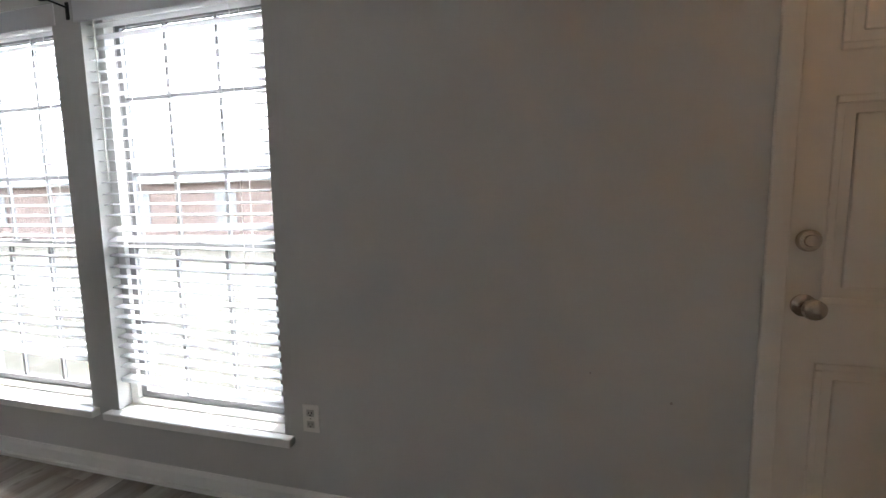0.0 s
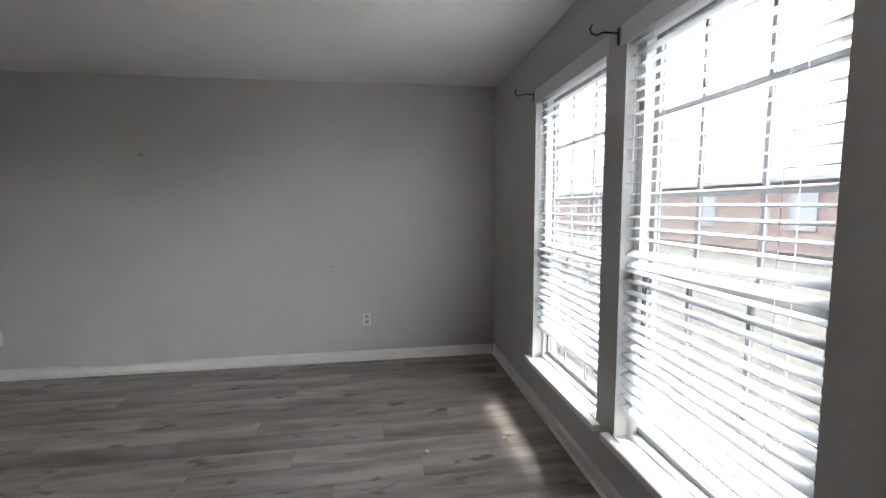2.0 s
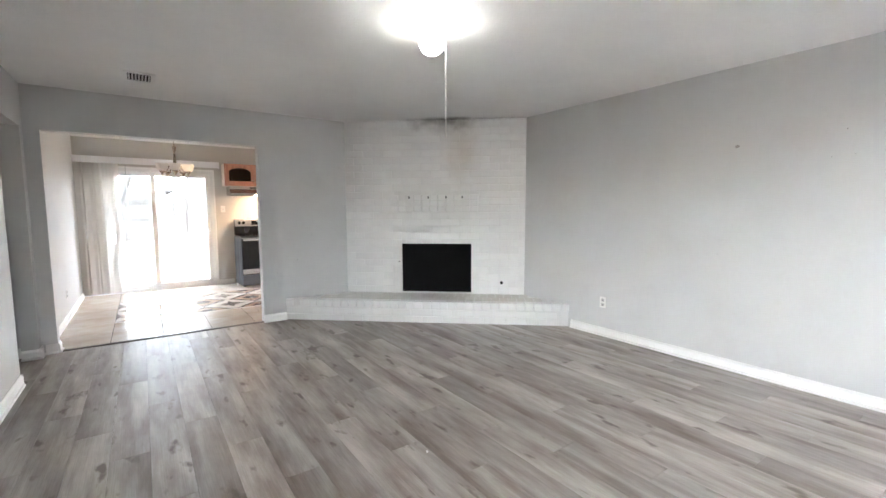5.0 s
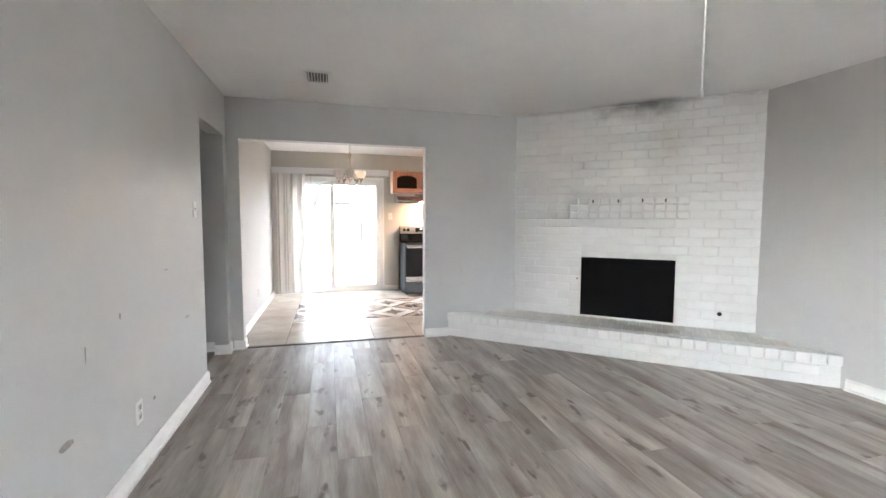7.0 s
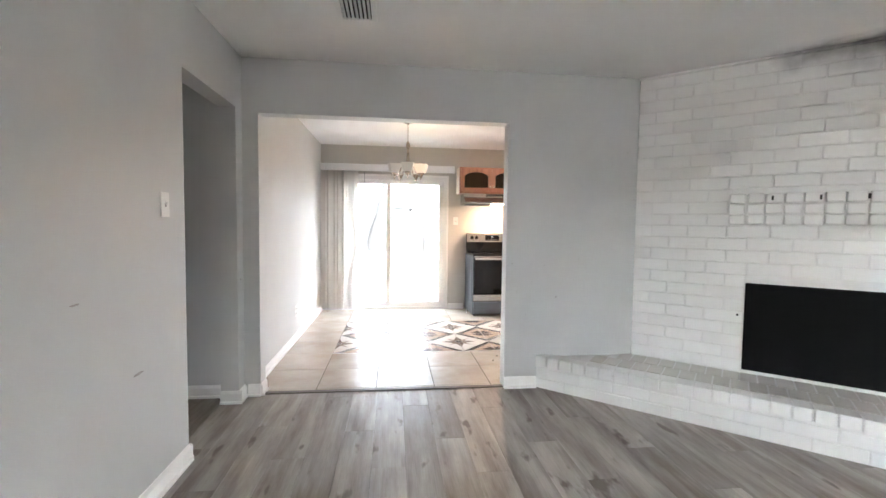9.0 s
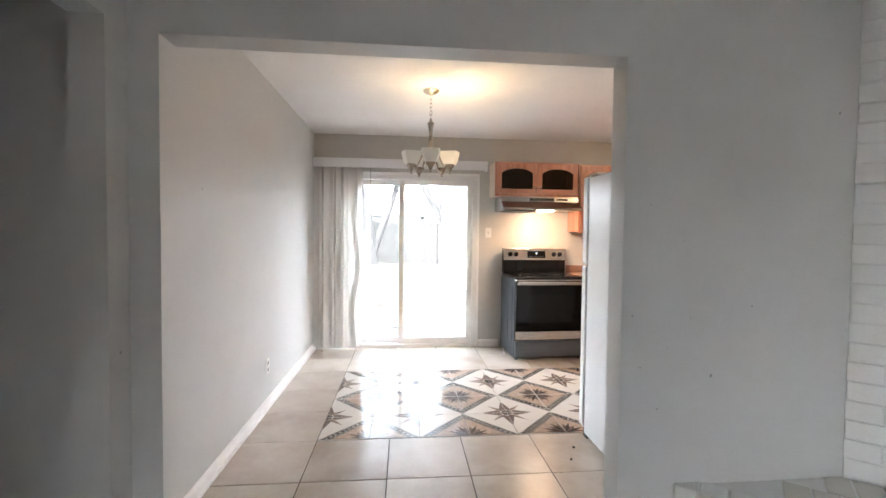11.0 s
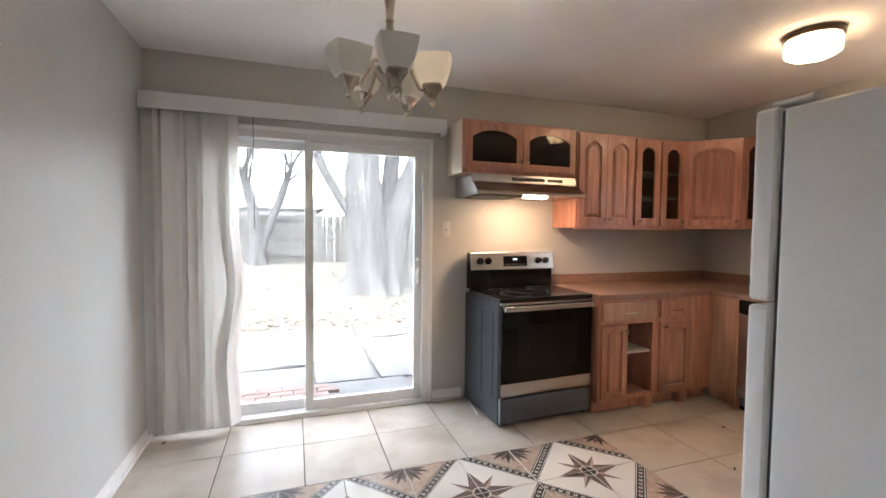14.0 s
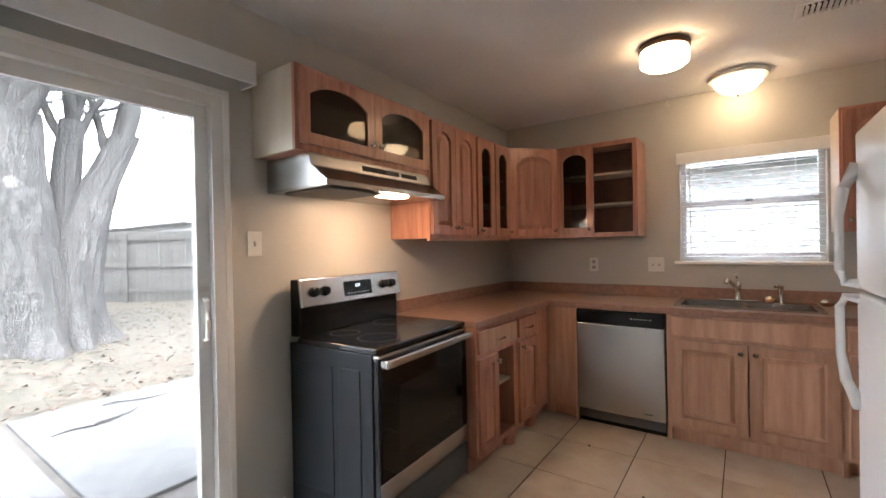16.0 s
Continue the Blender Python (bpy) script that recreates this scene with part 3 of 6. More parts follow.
box(bm, KR - 0.002, KR + 0.08, KW[0] + 0.001, KW[1] - 0.001, KW[2] - 0.02, KW[2] + 0.001)
part("window_sill", bm, M_TRIM, e)
blind((KR + 0.04, (KW[0] + KW[1]) / 2, KW[3] + 0.005), radians(90), 0.85, KW[3], 1.20, -4, "white venetian blind, slats open, over the kitchen sink", rng, pitch=0.04, loose=0.05)

# curtain rod hooks above the windows
for x, z in ((3.09, 2.125), (2.05, 2.12)):
    e = thing("curtain_rod_hook", (x, YF, z), "black iron curtain rod bracket screwed to the wall", "bracket", "curtain rod brackets")
    part("wall_plate", cube(x - 0.010, x + 0.010, YF, YF + 0.004, z - 0.05, z + 0.022, bevel=0.002), M_IRON, e)
    part("arm", rod(bmesh.new(), [(x, YF + 0.004, z), (x, YF + 0.075, z), (x + 0.004, YF + 0.10, z - 0.012), (x + 0.004, YF + 0.125, z - 0.006), (x + 0.004, YF + 0.132, z + 0.016), (x + 0.004, YF + 0.122, z + 0.03)], 0.0042), M_IRON, e)

# ---- front door ----
e = thing("door_1", ((DOOR[0] + DOOR[1]) / 2, YF - 0.05, 0), "closed white six-panel entry door with satin hardware", "door", "", "structure")
bm = cube(DOOR[0] + 0.004, DOOR[1] - 0.004, YF - 0.075, YF - 0.03, 0.008, DOOR[2] - 0.004, bevel=0.002)
slab = part("door_slab", bm, M_DOOR, e)
w = DOOR[1] - DOOR[0]
for cx in (DOOR[0] + w * 0.29, DOOR[0] + w * 0.71):
    for za, zb in ((0.22, 0.78), (0.96, 1.56), (1.68, 1.90)):
        hw = 0.16
        bm = bmesh.new()
        for a, b, c, d in ((cx - hw, cx + hw, za, za + 0.022), (cx - hw, cx + hw, zb - 0.022, zb), (cx - hw, cx - hw + 0.022, za + 0.022, zb - 0.022), (cx + hw - 0.022, cx + hw, za + 0.022, zb - 0.022)):
            box(bm, a, b, YF - 0.031, YF - 0.022, c, d, bevel=0.004)
        box(bm, cx - hw + 0.05, cx + hw - 0.05, YF - 0.031, YF - 0.024, za + 0.05, zb - 0.05, bevel=0.005)
        part("door_panel", bm, M_DOOR, slab)
kx = DOOR[1] - 0.065
T = pose(kx, YF - 0.029, 1.15, -90, 0, 0)
part("deadbolt", lathe(bmesh.new(), [(0.033, 0), (0.033, 0.008), (0.028, 0.014), (0.018, 0.016), (0.016, 0.022), (0.006, 0.023)], T), M_NICKEL, slab, "satin nickel deadbolt", smooth=True)
T = pose(kx, YF - 0.029, 0.955, -90, 0, 0)
knob = part("door_knob", lathe(bmesh.new(), [(0.034, 0), (0.034, 0.006), (0.026, 0.012), (0.013, 0.016), (0.012, 0.034), (0.024, 0.042), (0.031, 0.056), (0.029, 0.068), (0.016, 0.076), (0.004, 0.077)], T), M_NICKEL, slab, "satin nickel knob", smooth=True)
bm = bmesh.new()
box(bm, DOOR[1], DOOR[1] + 0.058, YF, YF + 0.016, 0, DOOR[2] + 0.058, bevel=0.004)
box(bm, DOOR[0] - 0.058, DOOR[0], YF, YF + 0.016, 0, DOOR[2] + 0.058, bevel=0.004)
box(bm, DOOR[0], DOOR[1], YF, YF + 0.016, DOOR[2], DOOR[2] + 0.058, bevel=0.004)
part("door_casing", bm, M_DOOR, e, "white painted casing")
bm = bmesh.new()
box(bm, DOOR[1] - 0.003, DOOR[1], YF - 0.16, YF, 0, DOOR[2])
box(bm, DOOR[0], DOOR[0] + 0.003, YF - 0.16, YF, 0, DOOR[2])
box(bm, DOOR[0] + 0.003, DOOR[1] - 0.003, YF - 0.16, YF, DOOR[2] - 0.003, DOOR[2])
part("door_jamb", bm, M_DOOR, e)
part("strike_plate", cube(DOOR[1] - 0.0045, DOOR[1] - 0.0031, YF - 0.028, YF - 0.004, 0.93, 0.985), M_BRONZE, e, "dark strike plate")

# ---- corner fireplace ----
FL, FR = Vector((2.36, 6.0, 0)), Vector((4.09, 4.485, 0))
fd = (FR - FL).normalized()
FW = (FR - FL).length
FA = math.atan2(fd.y, fd.x)
FM = Matrix.Translation(FL) @ Matrix.Rotation(FA, 4, "Z")   # local x along the face, y into the corner, z up
HZ = 0.255
FB = (0.735, 1.632, 0.892)   # firebox: from, to, top
e = thing("corner_fireplace", (3.6, 5.6, 0), "white painted brick corner fireplace with soot above", "fireplace")
FIRE = e
bm = bmesh.new()
poly = [(0, 0.0048), (FB[0], 0.0048), (FB[1], 0.0048), (FW, 0.0048), (FW / 2, 1.14)]
a = [bm.verts.new(FM @ Vector((x, y, HZ - 0.02))) for x, y in poly]
b = [bm.verts.new(FM @ Vector((x, y, H))) for x, y in poly]
bm.faces.new(a)
bm.faces.new(b)
for i in range(5):
    bm.faces.new((a[i], a[(i + 1) % 5], b[(i + 1) % 5], b[i]))
core = part("mortar_core", bm, M_MORTAR, e, "white painted mortar")
bm = box(bmesh.new(), FB[0] + 0.004, FB[1] - 0.004, -0.004, 0.006, HZ + 0.018, FB[2], bevel=0.002, m=FM)
part("firebox_board", bm, M_BLACK, e, "matt black board closing the firebox")
T = FM @ pose(2.01, 0.001, 0.40, 90, 0, 0)
part("gas_valve", lathe(bmesh.new(), [(0.02, -0.004), (0.02, 0.004), (0.012, 0.006), (0.012, 0.010), (0.004, 0.011)], T, 14), M_HOLE, e, "small dark gas key valve")
T = FM @ pose(FB[0] - 0.035, 0.0, 0.66, 90, 0, 0)
part("bolt_hole", lathe(bmesh.new(), [(0.008, -0.002), (0.008, 0.003), (0.003, 0.004)], T, 10), M_HOLE, e)
part("top_bead", box(bmesh.new(), 0.0, FW, -0.016, 0.012, H - 0.016, H - 0.001, bevel=0.003, m=FM), M_BRICK, e, "white painted caulk bead under the ceiling")

# mantel shelf of three stepped courses
mant = part("mantel_core", box(bmesh.new(), 0.63, 1.71, -0.096, 0.012, 1.303, 1.508, m=FM), M_MORTAR, e, "three stepped courses of white brick")
for k, (out, off) in enumerate(((0.128, 0.03), (0.122, 0.0), (0.137, 0.0))):
    z = 1.30 + k * 0.0705
    n = 11
    wd = 1.10 / n
    me = finish(cube(-wd / 2 + 0.005, wd / 2 - 0.005, -out, 0.0, 0.004, 0.0665, bevel=0.006), "mantel_brick", M_BRICK)
    for i in range(n):
        r = rng.uniform
        part("brick", me, None, mant, "", FM @ pose(0.62 + (i + 0.5) * wd, r(-0.004, 0.004), z, r(-1, 1), r(-1, 1), r(-1.5, 1.5)))
for x in (0.86, 1.10, 1.32, 1.52):
    part("mantel_screw", box(bmesh.new(), x - 0.006, x + 0.006, -0.142, -0.134, 1.462, 1.492, m=FM), M_HOLE, e, "rusty bracket screw")

# hearth
HL, HR = Vector((1.56, 6.0, 0)), Vector((4.09, 3.785, 0))
hd = (HR - HL).normalized()
HW = (HR - HL).length
HM = Matrix.Translation(HL) @ Matrix.Rotation(math.atan2(hd.y, hd.x), 4, "Z")
bm = bmesh.new()
pts = [Vector((1.574, 6.0, 0)), Vector((4.09, 3.798, 0)), FR, FL]
a = [bm.verts.new((p.x, p.y, 0)) for p in pts]
b = [bm.verts.new((p.x, p.y, HZ - 0.008)) for p in pts]
bm.faces.new(a)
bm.faces.new(b)
for i in range(4):
    bm.faces.new((a[i], a[(i + 1) % 4], b[(i + 1) % 4], b[i]))
hearth = part("hearth_core", bm, M_MORTAR, e, "raised brick hearth")
n = 34
wd = HW / n
me = finish(cube(-wd / 2 + 0.004, wd / 2 - 0.004, -0.008, 0.10, -0.082, 0.0, bevel=0.008), "hearth_edge_brick", M_BRICK)
for i in range(n):
    r = rng.uniform
    if 0.02 < (i + 0.5) * wd:
        part("brick", me, None, hearth, "", HM @ pose((i + 0.5) * wd, r(-0.003, 0.003), HZ + r(-0.002, 0.002), r(-0.8, 0.8), r(-0.8, 0.8), r(-1, 1)))
n = 14
wd = HW / n
me = finish(cube(-wd / 2 + 0.004, wd / 2 - 0.004, 0.003, 0.10, 0.003, 0.076, bevel=0.006), "hearth_brick", M_BRICK)
for k in range(2):
    for i in range(n):
        x = (i + 0.5 + 0.45 * k) * wd
        if 0.06 < x < HW - wd * 0.52:
            r = rng.uniform
            part("brick", me, None, hearth, "", HM @ pose(x, r(-0.002, 0.002), 0.002 + k * 0.08, r(-0.5, 0.5), r(-0.5, 0.5), r(-0.6, 0.6)))
# pavers on top of the hearth, header courses across
me = finish(cube(-0.046, 0.046, -0.094, 0.094, -0.03, 0.0, bevel=0.004), "hearth_paver", M_HTOP)
for j in range(2):
    for i in range(34):
        x = -0.52 + i * 0.1 + 0.05 * j
        y = -0.10 - 0.198 * j
        p = FM @ Vector((x, y, 0))
        if -0.05 - 0.55 * j * 0.5 < x < FW + 0.05 + 0.28 * j and p.x < 4.03 and p.y < 5.94:
            part("paver", me, None, hearth, "", FM @ pose(x, y, HZ - 0.003 + rng.uniform(-0.001, 0.001), 0, 0, rng.uniform(-0.5, 0.5)))

# face bricks: running bond of large bricks
course, bl = (H - 0.018 - HZ) / 25, 0.247
me_full = finish(cube(-bl / 2 + 0.004, bl / 2 - 0.004, 0.0, 0.05, 0.0035, course - 0.0035, bevel=0.004), "face_brick", M_BRICK)
for k in range(25):
    z = HZ + k * course
    x = -bl / 2 * (k % 2)
    while x < FW - 0.01:
        a, b = max(x, 0.001), min(x + bl, FW - 0.001)
        x += bl
        spans = [(a, b)]
        if z < FB[2] - 0.01 and b > FB[0] and a < FB[1]:
            spans = [(a, min(b, FB[0])), (max(a, FB[1]), b)]
        if z + course > 1.30 and z < 1.505 and b > 0.64 and a < 1.69:
            spans = [(a, min(b, 0.64)), (max(a, 1.69), b)]
        for a2, b2 in spans:
            if b2 - a2 < 0.03:
                continue
            M = FM @ pose((a2 + b2) / 2, rng.uniform(-0.003, 0.0025), z, rng.uniform(-0.6, 0.6), 0, rng.uniform(-0.5, 0.5))
            ob = part("brick", me_full, None, core, "", M @ Matrix.Diagonal(((b2 - a2) / bl, 1, 1, 1)))

# ---- small fittings ----
def plate(name, m, label, kind="outlet", w=0.072, h=0.116):
    """A wall plate in the local x-z plane that faces local -y."""
    e = thing(name, m.translation, label, "wall plate", "wall plates")
    if kind == "gangs":
        w = 0.118
    part("cover_plate", box(bmesh.new(), -w / 2, w / 2, -0.006, 0.0, -h / 2, h / 2, bevel=0.0022, m=m), M_PLASTIC, e)
    if kind == "outlet":
        for z in (-0.024, 0.024):
            f = part("receptacle", box(bmesh.new(), -0.017, 0.017, -0.0085, -0.006, z - 0.0145, z + 0.0145, bevel=0.001, m=m), M_RECEPT, e, "greyed receptacle face")
            bm = bmesh.new()
            for x in (-0.007, 0.007):
                box(bm, x - 0.0016, x + 0.0016, -0.0092, -0.0084, z - 0.003, z + 0.007, m=m)
            box(bm, -0.0025, 0.0025, -0.0092, -0.0084, z - 0.011, z - 0.006, m=m)
            part("slots", bm, M_HOLE, f)
        part("screw", box(bmesh.new(), -0.002, 0.002, -0.0072, -0.006, -0.002, 0.002, m=m), M_NICKEL, e)
    else:
        for x in ((0.0,) if kind == "switch" else (-0.023, 0.023)):
            part("toggle", box(bmesh.new(), x - 0.0045, x + 0.0045, -0.017, -0.006, 0.0, 0.011, bevel=0.0015, m=m), M_PLASTIC, e)
            part("toggle_slot", box(bmesh.new(), x - 0.006, x + 0.006, -0.0068, -0.0061, -0.012, 0.012, m=m), M_MARK, e)
    return e


FACE_F = lambda x, z: Matrix.Translation((x, YF, z)) @ Matrix.Rotation(radians(180), 4, "Z")
FACE_R = lambda x, y, z: Matrix.Translation((x, y, z)) @ Matrix.Rotation(radians(-90), 4, "Z")
FACE_L = lambda x, y, z: Matrix.Translation((x, y, z)) @ Matrix.Rotation(radians(90), 4, "Z")
FACE_B = lambda x, y, z: Matrix.Translation((x, y, z))
plate("wall_outlet", FACE_F(0.968, 0.41), "white double outlet below the front window")
plate("wall_outlet", FACE_R(XR, 0.43, 0.378), "white double outlet near the room corner")
plate("wall_outlet", FACE_R(XR, 3.36, 0.355), "white double outlet beside the hearth")
plate("wall_outlet", FACE_L(XL, 3.90, 0.31), "white double outlet on the hallway wall")
plate("light_switch", FACE_L(XL, 4.94, 1.35), "white toggle switch beside the hallway opening", "switch")
plate("wall_outlet", FACE_L(KL, 7.57, 0.315), "white double outlet low on the kitchen wall")
plate("light_switch", FACE_B(1.385, YK, 1.345), "white toggle switch beside the sliding door", "switch")
plate("wall_outlet", FACE_R(KR, 8.43, 1.135), "white double outlet above the counter")
plate("light_switch", FACE_R(KR, 7.94, 1.14), "white double toggle switch beside the kitchen window", "gangs")
e = thing("cable_cover_plate", (XR, 0.305, 0.385), "blank wall plate painted over in grey", "wall plate")
part("cover_plate", box(bmesh.new(), -0.036, 0.036, -0.004, 0, -0.058, 0.058, bevel=0.0015, m=FACE_R(XR, 0.305, 0.385)), M_WALL, e)
part("jack", box(bmesh.new(), -0.005, 0.005, -0.009, -0.004, -0.005, 0.005, m=FACE_R(XR, 0.305, 0.385)), M_MARK, e)

# nail stubs, scuffs and specks on the walls
def speck(name, m, pts, label, material=None):
    e = part(name, prism(bmesh.new(), pts, -0.0022, 0.0, m), material or M_MARK, None)
    return tagged(e, label, "mark")


def blob(w, h, n=9):
    return [(w * rng.uniform(0.5, 1.0) * math.cos(2 * math.pi * i / n), h * rng.uniform(0.5, 1.0) * math.sin(2 * math.pi * i / n)) for i in range(n)]


speck("anchor_patch", FACE_R(XR, 2.20, 1.82), blob(0.022, 0.018), "torn drywall anchor patch on the grey wall")
for y, z, s in ((1.55, 1.86, 0.006), (1.62, 1.68, 0.005), (1.50, 1.69, 0.005), (0.72, 0.86, 0.01), (2.3, 0.95, 0.006)):
    speck("nail_hole", FACE_R(XR, y, z), blob(s, s), "small nail hole in the grey wall")
for y, z, w, h in ((3.45, 0.74, 0.004, 0.05), (4.35, 0.98, 0.03, 0.006), (3.75, 0.83, 0.008, 0.02), (4.7, 0.62, 0.05, 0.008), (3.3, 0.45, 0.06, 0.02), (4.1, 0.3, 0.02, 0.012)):
    speck("wall_scuff", FACE_L(XL, y, z), blob(w, h), "brown scuff mark on the grey wall")
for x, z, s in ((1.43, 1.45, 0.005), (1.36, 0.98, 0.009), (1.52, 0.84, 0.006), (1.62, 0.97, 0.007), (1.72, 0.72, 0.014), (1.48, 0.58, 0.007), (1.9, 1.02, 0.008), (2.28, 1.86, 0.012), (1.58, 1.3, 0.004), (1.40, 0.76, 0.01)):
    speck("wall_speck", FACE_B(x, YD, z), blob(s * 0.5, s * 0.6), "dark speck on the grey wall")
speck("wall_speck", FACE_L(XL, 5.94, 0.87), blob(0.006, 0.009), "dark speck on the wall end")
for x, z, s in ((-0.10, 0.70, 0.004), (-0.35, 0.62, 0.006)):
    speck("wall_scuff", FACE_F(x, z), blob(s, s), "faint scuff on the grey wall")
speck("nail_hole", FACE_L(KL, 6.55, 1.53), blob(0.005, 0.005), "nail hole in the kitchen wall")

# ---- ceiling lamp of the living room ----
LX, LY = 1.67, 2.935
e = thing("globe_ceiling_lamp", (LX, LY, H), "white globe ceiling lamp, lit, with a long pull cord", "ceiling lamp")
part("lampholder", lathe(bmesh.new(), [(0.062, 0.0), (0.062, -0.010), (0.045, -0.022), (0.038, -0.040), (0.036, -0.046)], Matrix.Translation((LX, LY, H)), 24), M_PLASTIC, e, "white porcelain lampholder", smooth=True)
prof = [(0.078 * math.sin(a), -0.112 + 0.078 * math.cos(a)) for a in [0.42 + i * (math.pi - 0.45) / 14 for i in range(15)]]
part("globe", lathe(bmesh.new(), prof, Matrix.Translation((LX, LY, H)), 24), M_GLOBE, e, "glowing white glass globe", smooth=True)
part("pull_cord", rod(bmesh.new(), [(LX + 0.06, LY - 0.045, H - 0.03), (LX + 0.066, LY - 0.049, H - 0.06), (LX + 0.066, LY - 0.049, 1.80)], 0.0035, 6), M_PLASTIC, e)
part("cord_bell", lathe(bmesh.new(), [(0.003, 0.0), (0.006, -0.01), (0.008, -0.03), (0.003, -0.034)], Matrix.Translation((LX + 0.066, LY - 0.049, 1.80)), 10), M_PLASTIC, e)

EX, EY = -1.30, 0.42
e = thing("entry_ceiling_light", (EX, EY, H), "warm lit dome ceiling light in the entry", "ceiling light")
part("rim", lathe(bmesh.new(), [(0.14, 0.0), (0.15, -0.012), (0.14, -0.03), (0.12, -0.036)], Matrix.Translation((EX, EY, H)), 28), M_NICKEL, e, smooth=True)
part("dome", lathe(bmesh.new(), [(0.119, -0.035), (0.11, -0.065), (0.08, -0.095), (0.04, -0.11), (0.01, -0.114)], Matrix.Translation((EX, EY, H)), 28), M_LAMP3, e, "glowing warm glass dome", smooth=True)


def vent(x, y, w, d, label, turn=0.0):
    e = thing("ceiling_vent", (x, y, H), label, "vent", "ceiling vents")
    m = Matrix.Translation((x, y, H)) @ Matrix.Rotation(turn, 4, "Z")
    bm = bmesh.new()
    for a, b, c, dd in ((-w / 2, w / 2, -d / 2, -d / 2 + 0.03), (-w / 2, w / 2, d / 2 - 0.03, d / 2), (-w / 2, -w / 2 + 0.03, -d / 2 + 0.03, d / 2 - 0.03), (w / 2 - 0.03, w / 2, -d / 2 + 0.03, d / 2 - 0.03)):
        box(bm, a, b, c, dd, -0.012, 0.0, bevel=0.003, m=m)
    part("frame", bm, M_TRIM, e)
    # no hole in the ceiling: a near-black sheet gives the duct's shade
    part("backing", box(bmesh.new(), -w / 2 + 0.03, w / 2 - 0.03, -d / 2 + 0.03, d / 2 - 0.03, -0.0025, -0.0005, m=m), M_HOLE, e, "near-black sheet painted as the duct's shade")
    n = max(5, int((w - 0.06) / 0.022))
    me = finish(cube(-0.0012, 0.0012, -d / 2 + 0.03, d / 2 - 0.03, -0.010, 0.010), "slat", M_TRIM)
    for i in range(n):
        part("slat", me, None, e, "", m @ pose(-w / 2 + 0.03 + (i + 0.5) * (w - 0.06) / n, 0, -0.012, 0, 28, 0))


vent(0.235, 5.19, 0.22, 0.30, "white louvred ceiling vent above the opening")
vent(0.49, 6.99, 0.30, 0.16, "white louvred ceiling vent before the chandelier")
vent(2.98, 7.0, 0.28, 0.18, "white louvred ceiling vent near the sink", radians(90))

# paper scraps and crumbs on the floors
for x, y, s, tz in ((2.54, 0.05, 0.02, 30), (2.2, 0.65, 0.010, 80), (2.75, 0.08, 0.011, 10), (1.1, 3.9, 0.01, 0), (0.95, 4.15, 0.008, 40), (1.4, 2.6, 0.014, 60), (2.62, -0.42, 0.013, 20), (1.75, 1.8, 0.012, 45), (0.6, 4.6, 0.009, 0)):
    ob = part("paper_scrap", prism(bmesh.new(), blob(s, s * 0.6, 7), -0.0015, 0.0015, pose(x, y, 0.004, 90, 0, tz)), M_PLASTIC if s > 0.011 else M_MARK)
    tagged(ob, "tiny scrap of litter lying on the floor", "litter")
for x, y in ((1.39, 6.68), (1.46, 6.82), (-0.5, 9.12), (2.62, 7.8), (3.05, 8.2)):
    ob = part("crumb", prism(bmesh.new(), blob(0.016, 0.010, 7), -0.003, 0.003, pose(x, y, 0.004, 90, 0, rng.uniform(0, 90))), M_SUB)
    tagged(ob, "dark dry crumb lying on the tiles", "litter")

# ---- sliding patio door ----
e = thing("door_2", ((SL[0] + SL[1]) / 2, YK + 0.08, 0), "white vinyl sliding glass patio door, closed", "sliding door", "", "structure")
bm = bmesh.new()
x0, x1, zt = SL
box(bm, x0, x0 + 0.05, YK - 0.012, YK + 0.15, 0, zt)
box(bm, x1 - 0.05, x1, YK - 0.012, YK + 0.15, 0, zt)
box(bm, x0 + 0.05, x1 - 0.05, YK - 0.012, YK + 0.15, zt - 0.05, zt)
box(bm, x0 + 0.05, x1 - 0.05, YK - 0.012, YK + 0.15, 0.0, 0.035)
part("door_frame", bm, M_VINYL, e)
xm = 0.37
for nm, a, b, y in (("fixed_panel", x0 + 0.05, xm + 0.03, YK + 0.10), ("sliding_panel", xm - 0.03, x1 - 0.05, YK + 0.045)):
    bm = bmesh.new()
    s = 0.055
    zb = zt - 0.05
    box(bm, a, a + s, y - 0.02, y + 0.02, 0.035, zb, bevel=0.003)
    box(bm, b - s, b, y - 0.02, y + 0.02, 0.035, zb, bevel=0.003)
    box(bm, a + s, b - s, y - 0.019, y + 0.019, 0.035, 0.035 + 0.07)
    box(bm, a + s, b - s, y - 0.019, y + 0.019, zb - 0.055, zb)
    p = part(nm, bm, M_VINYL, e)
    g = part("pane", cube(a + s, b - s, y - 0.002, y + 0.002, 0.105, zb - 0.055), M_PANE, p, "glass pane with a dimming tint")
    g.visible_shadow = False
    if nm == "sliding_panel":
        part("door_handle", rod(bmesh.new(), [(b - 0.028, y - 0.02, 0.93), (b - 0.03, y - 0.05, 0.94), (b - 0.03, y - 0.056, 1.02), (b - 0.03, y - 0.05, 1.10), (b - 0.028, y - 0.02, 1.11)], 0.010), M_PLASTIC, p, "white pull handle", smooth=True)
        part("handle_plate", cube(b - 0.043, b - 0.013, y - 0.0235, y - 0.0195, 0.90, 1.14, bevel=0.002), M_PLASTIC, p)
bm = bmesh.new()
box(bm, x1, x1 + 0.03, YK - 0.014, YK, 0, zt + 0.03, bevel=0.003)
box(bm, x0, x1, YK - 0.014, YK, zt, zt + 0.03, bevel=0.003)
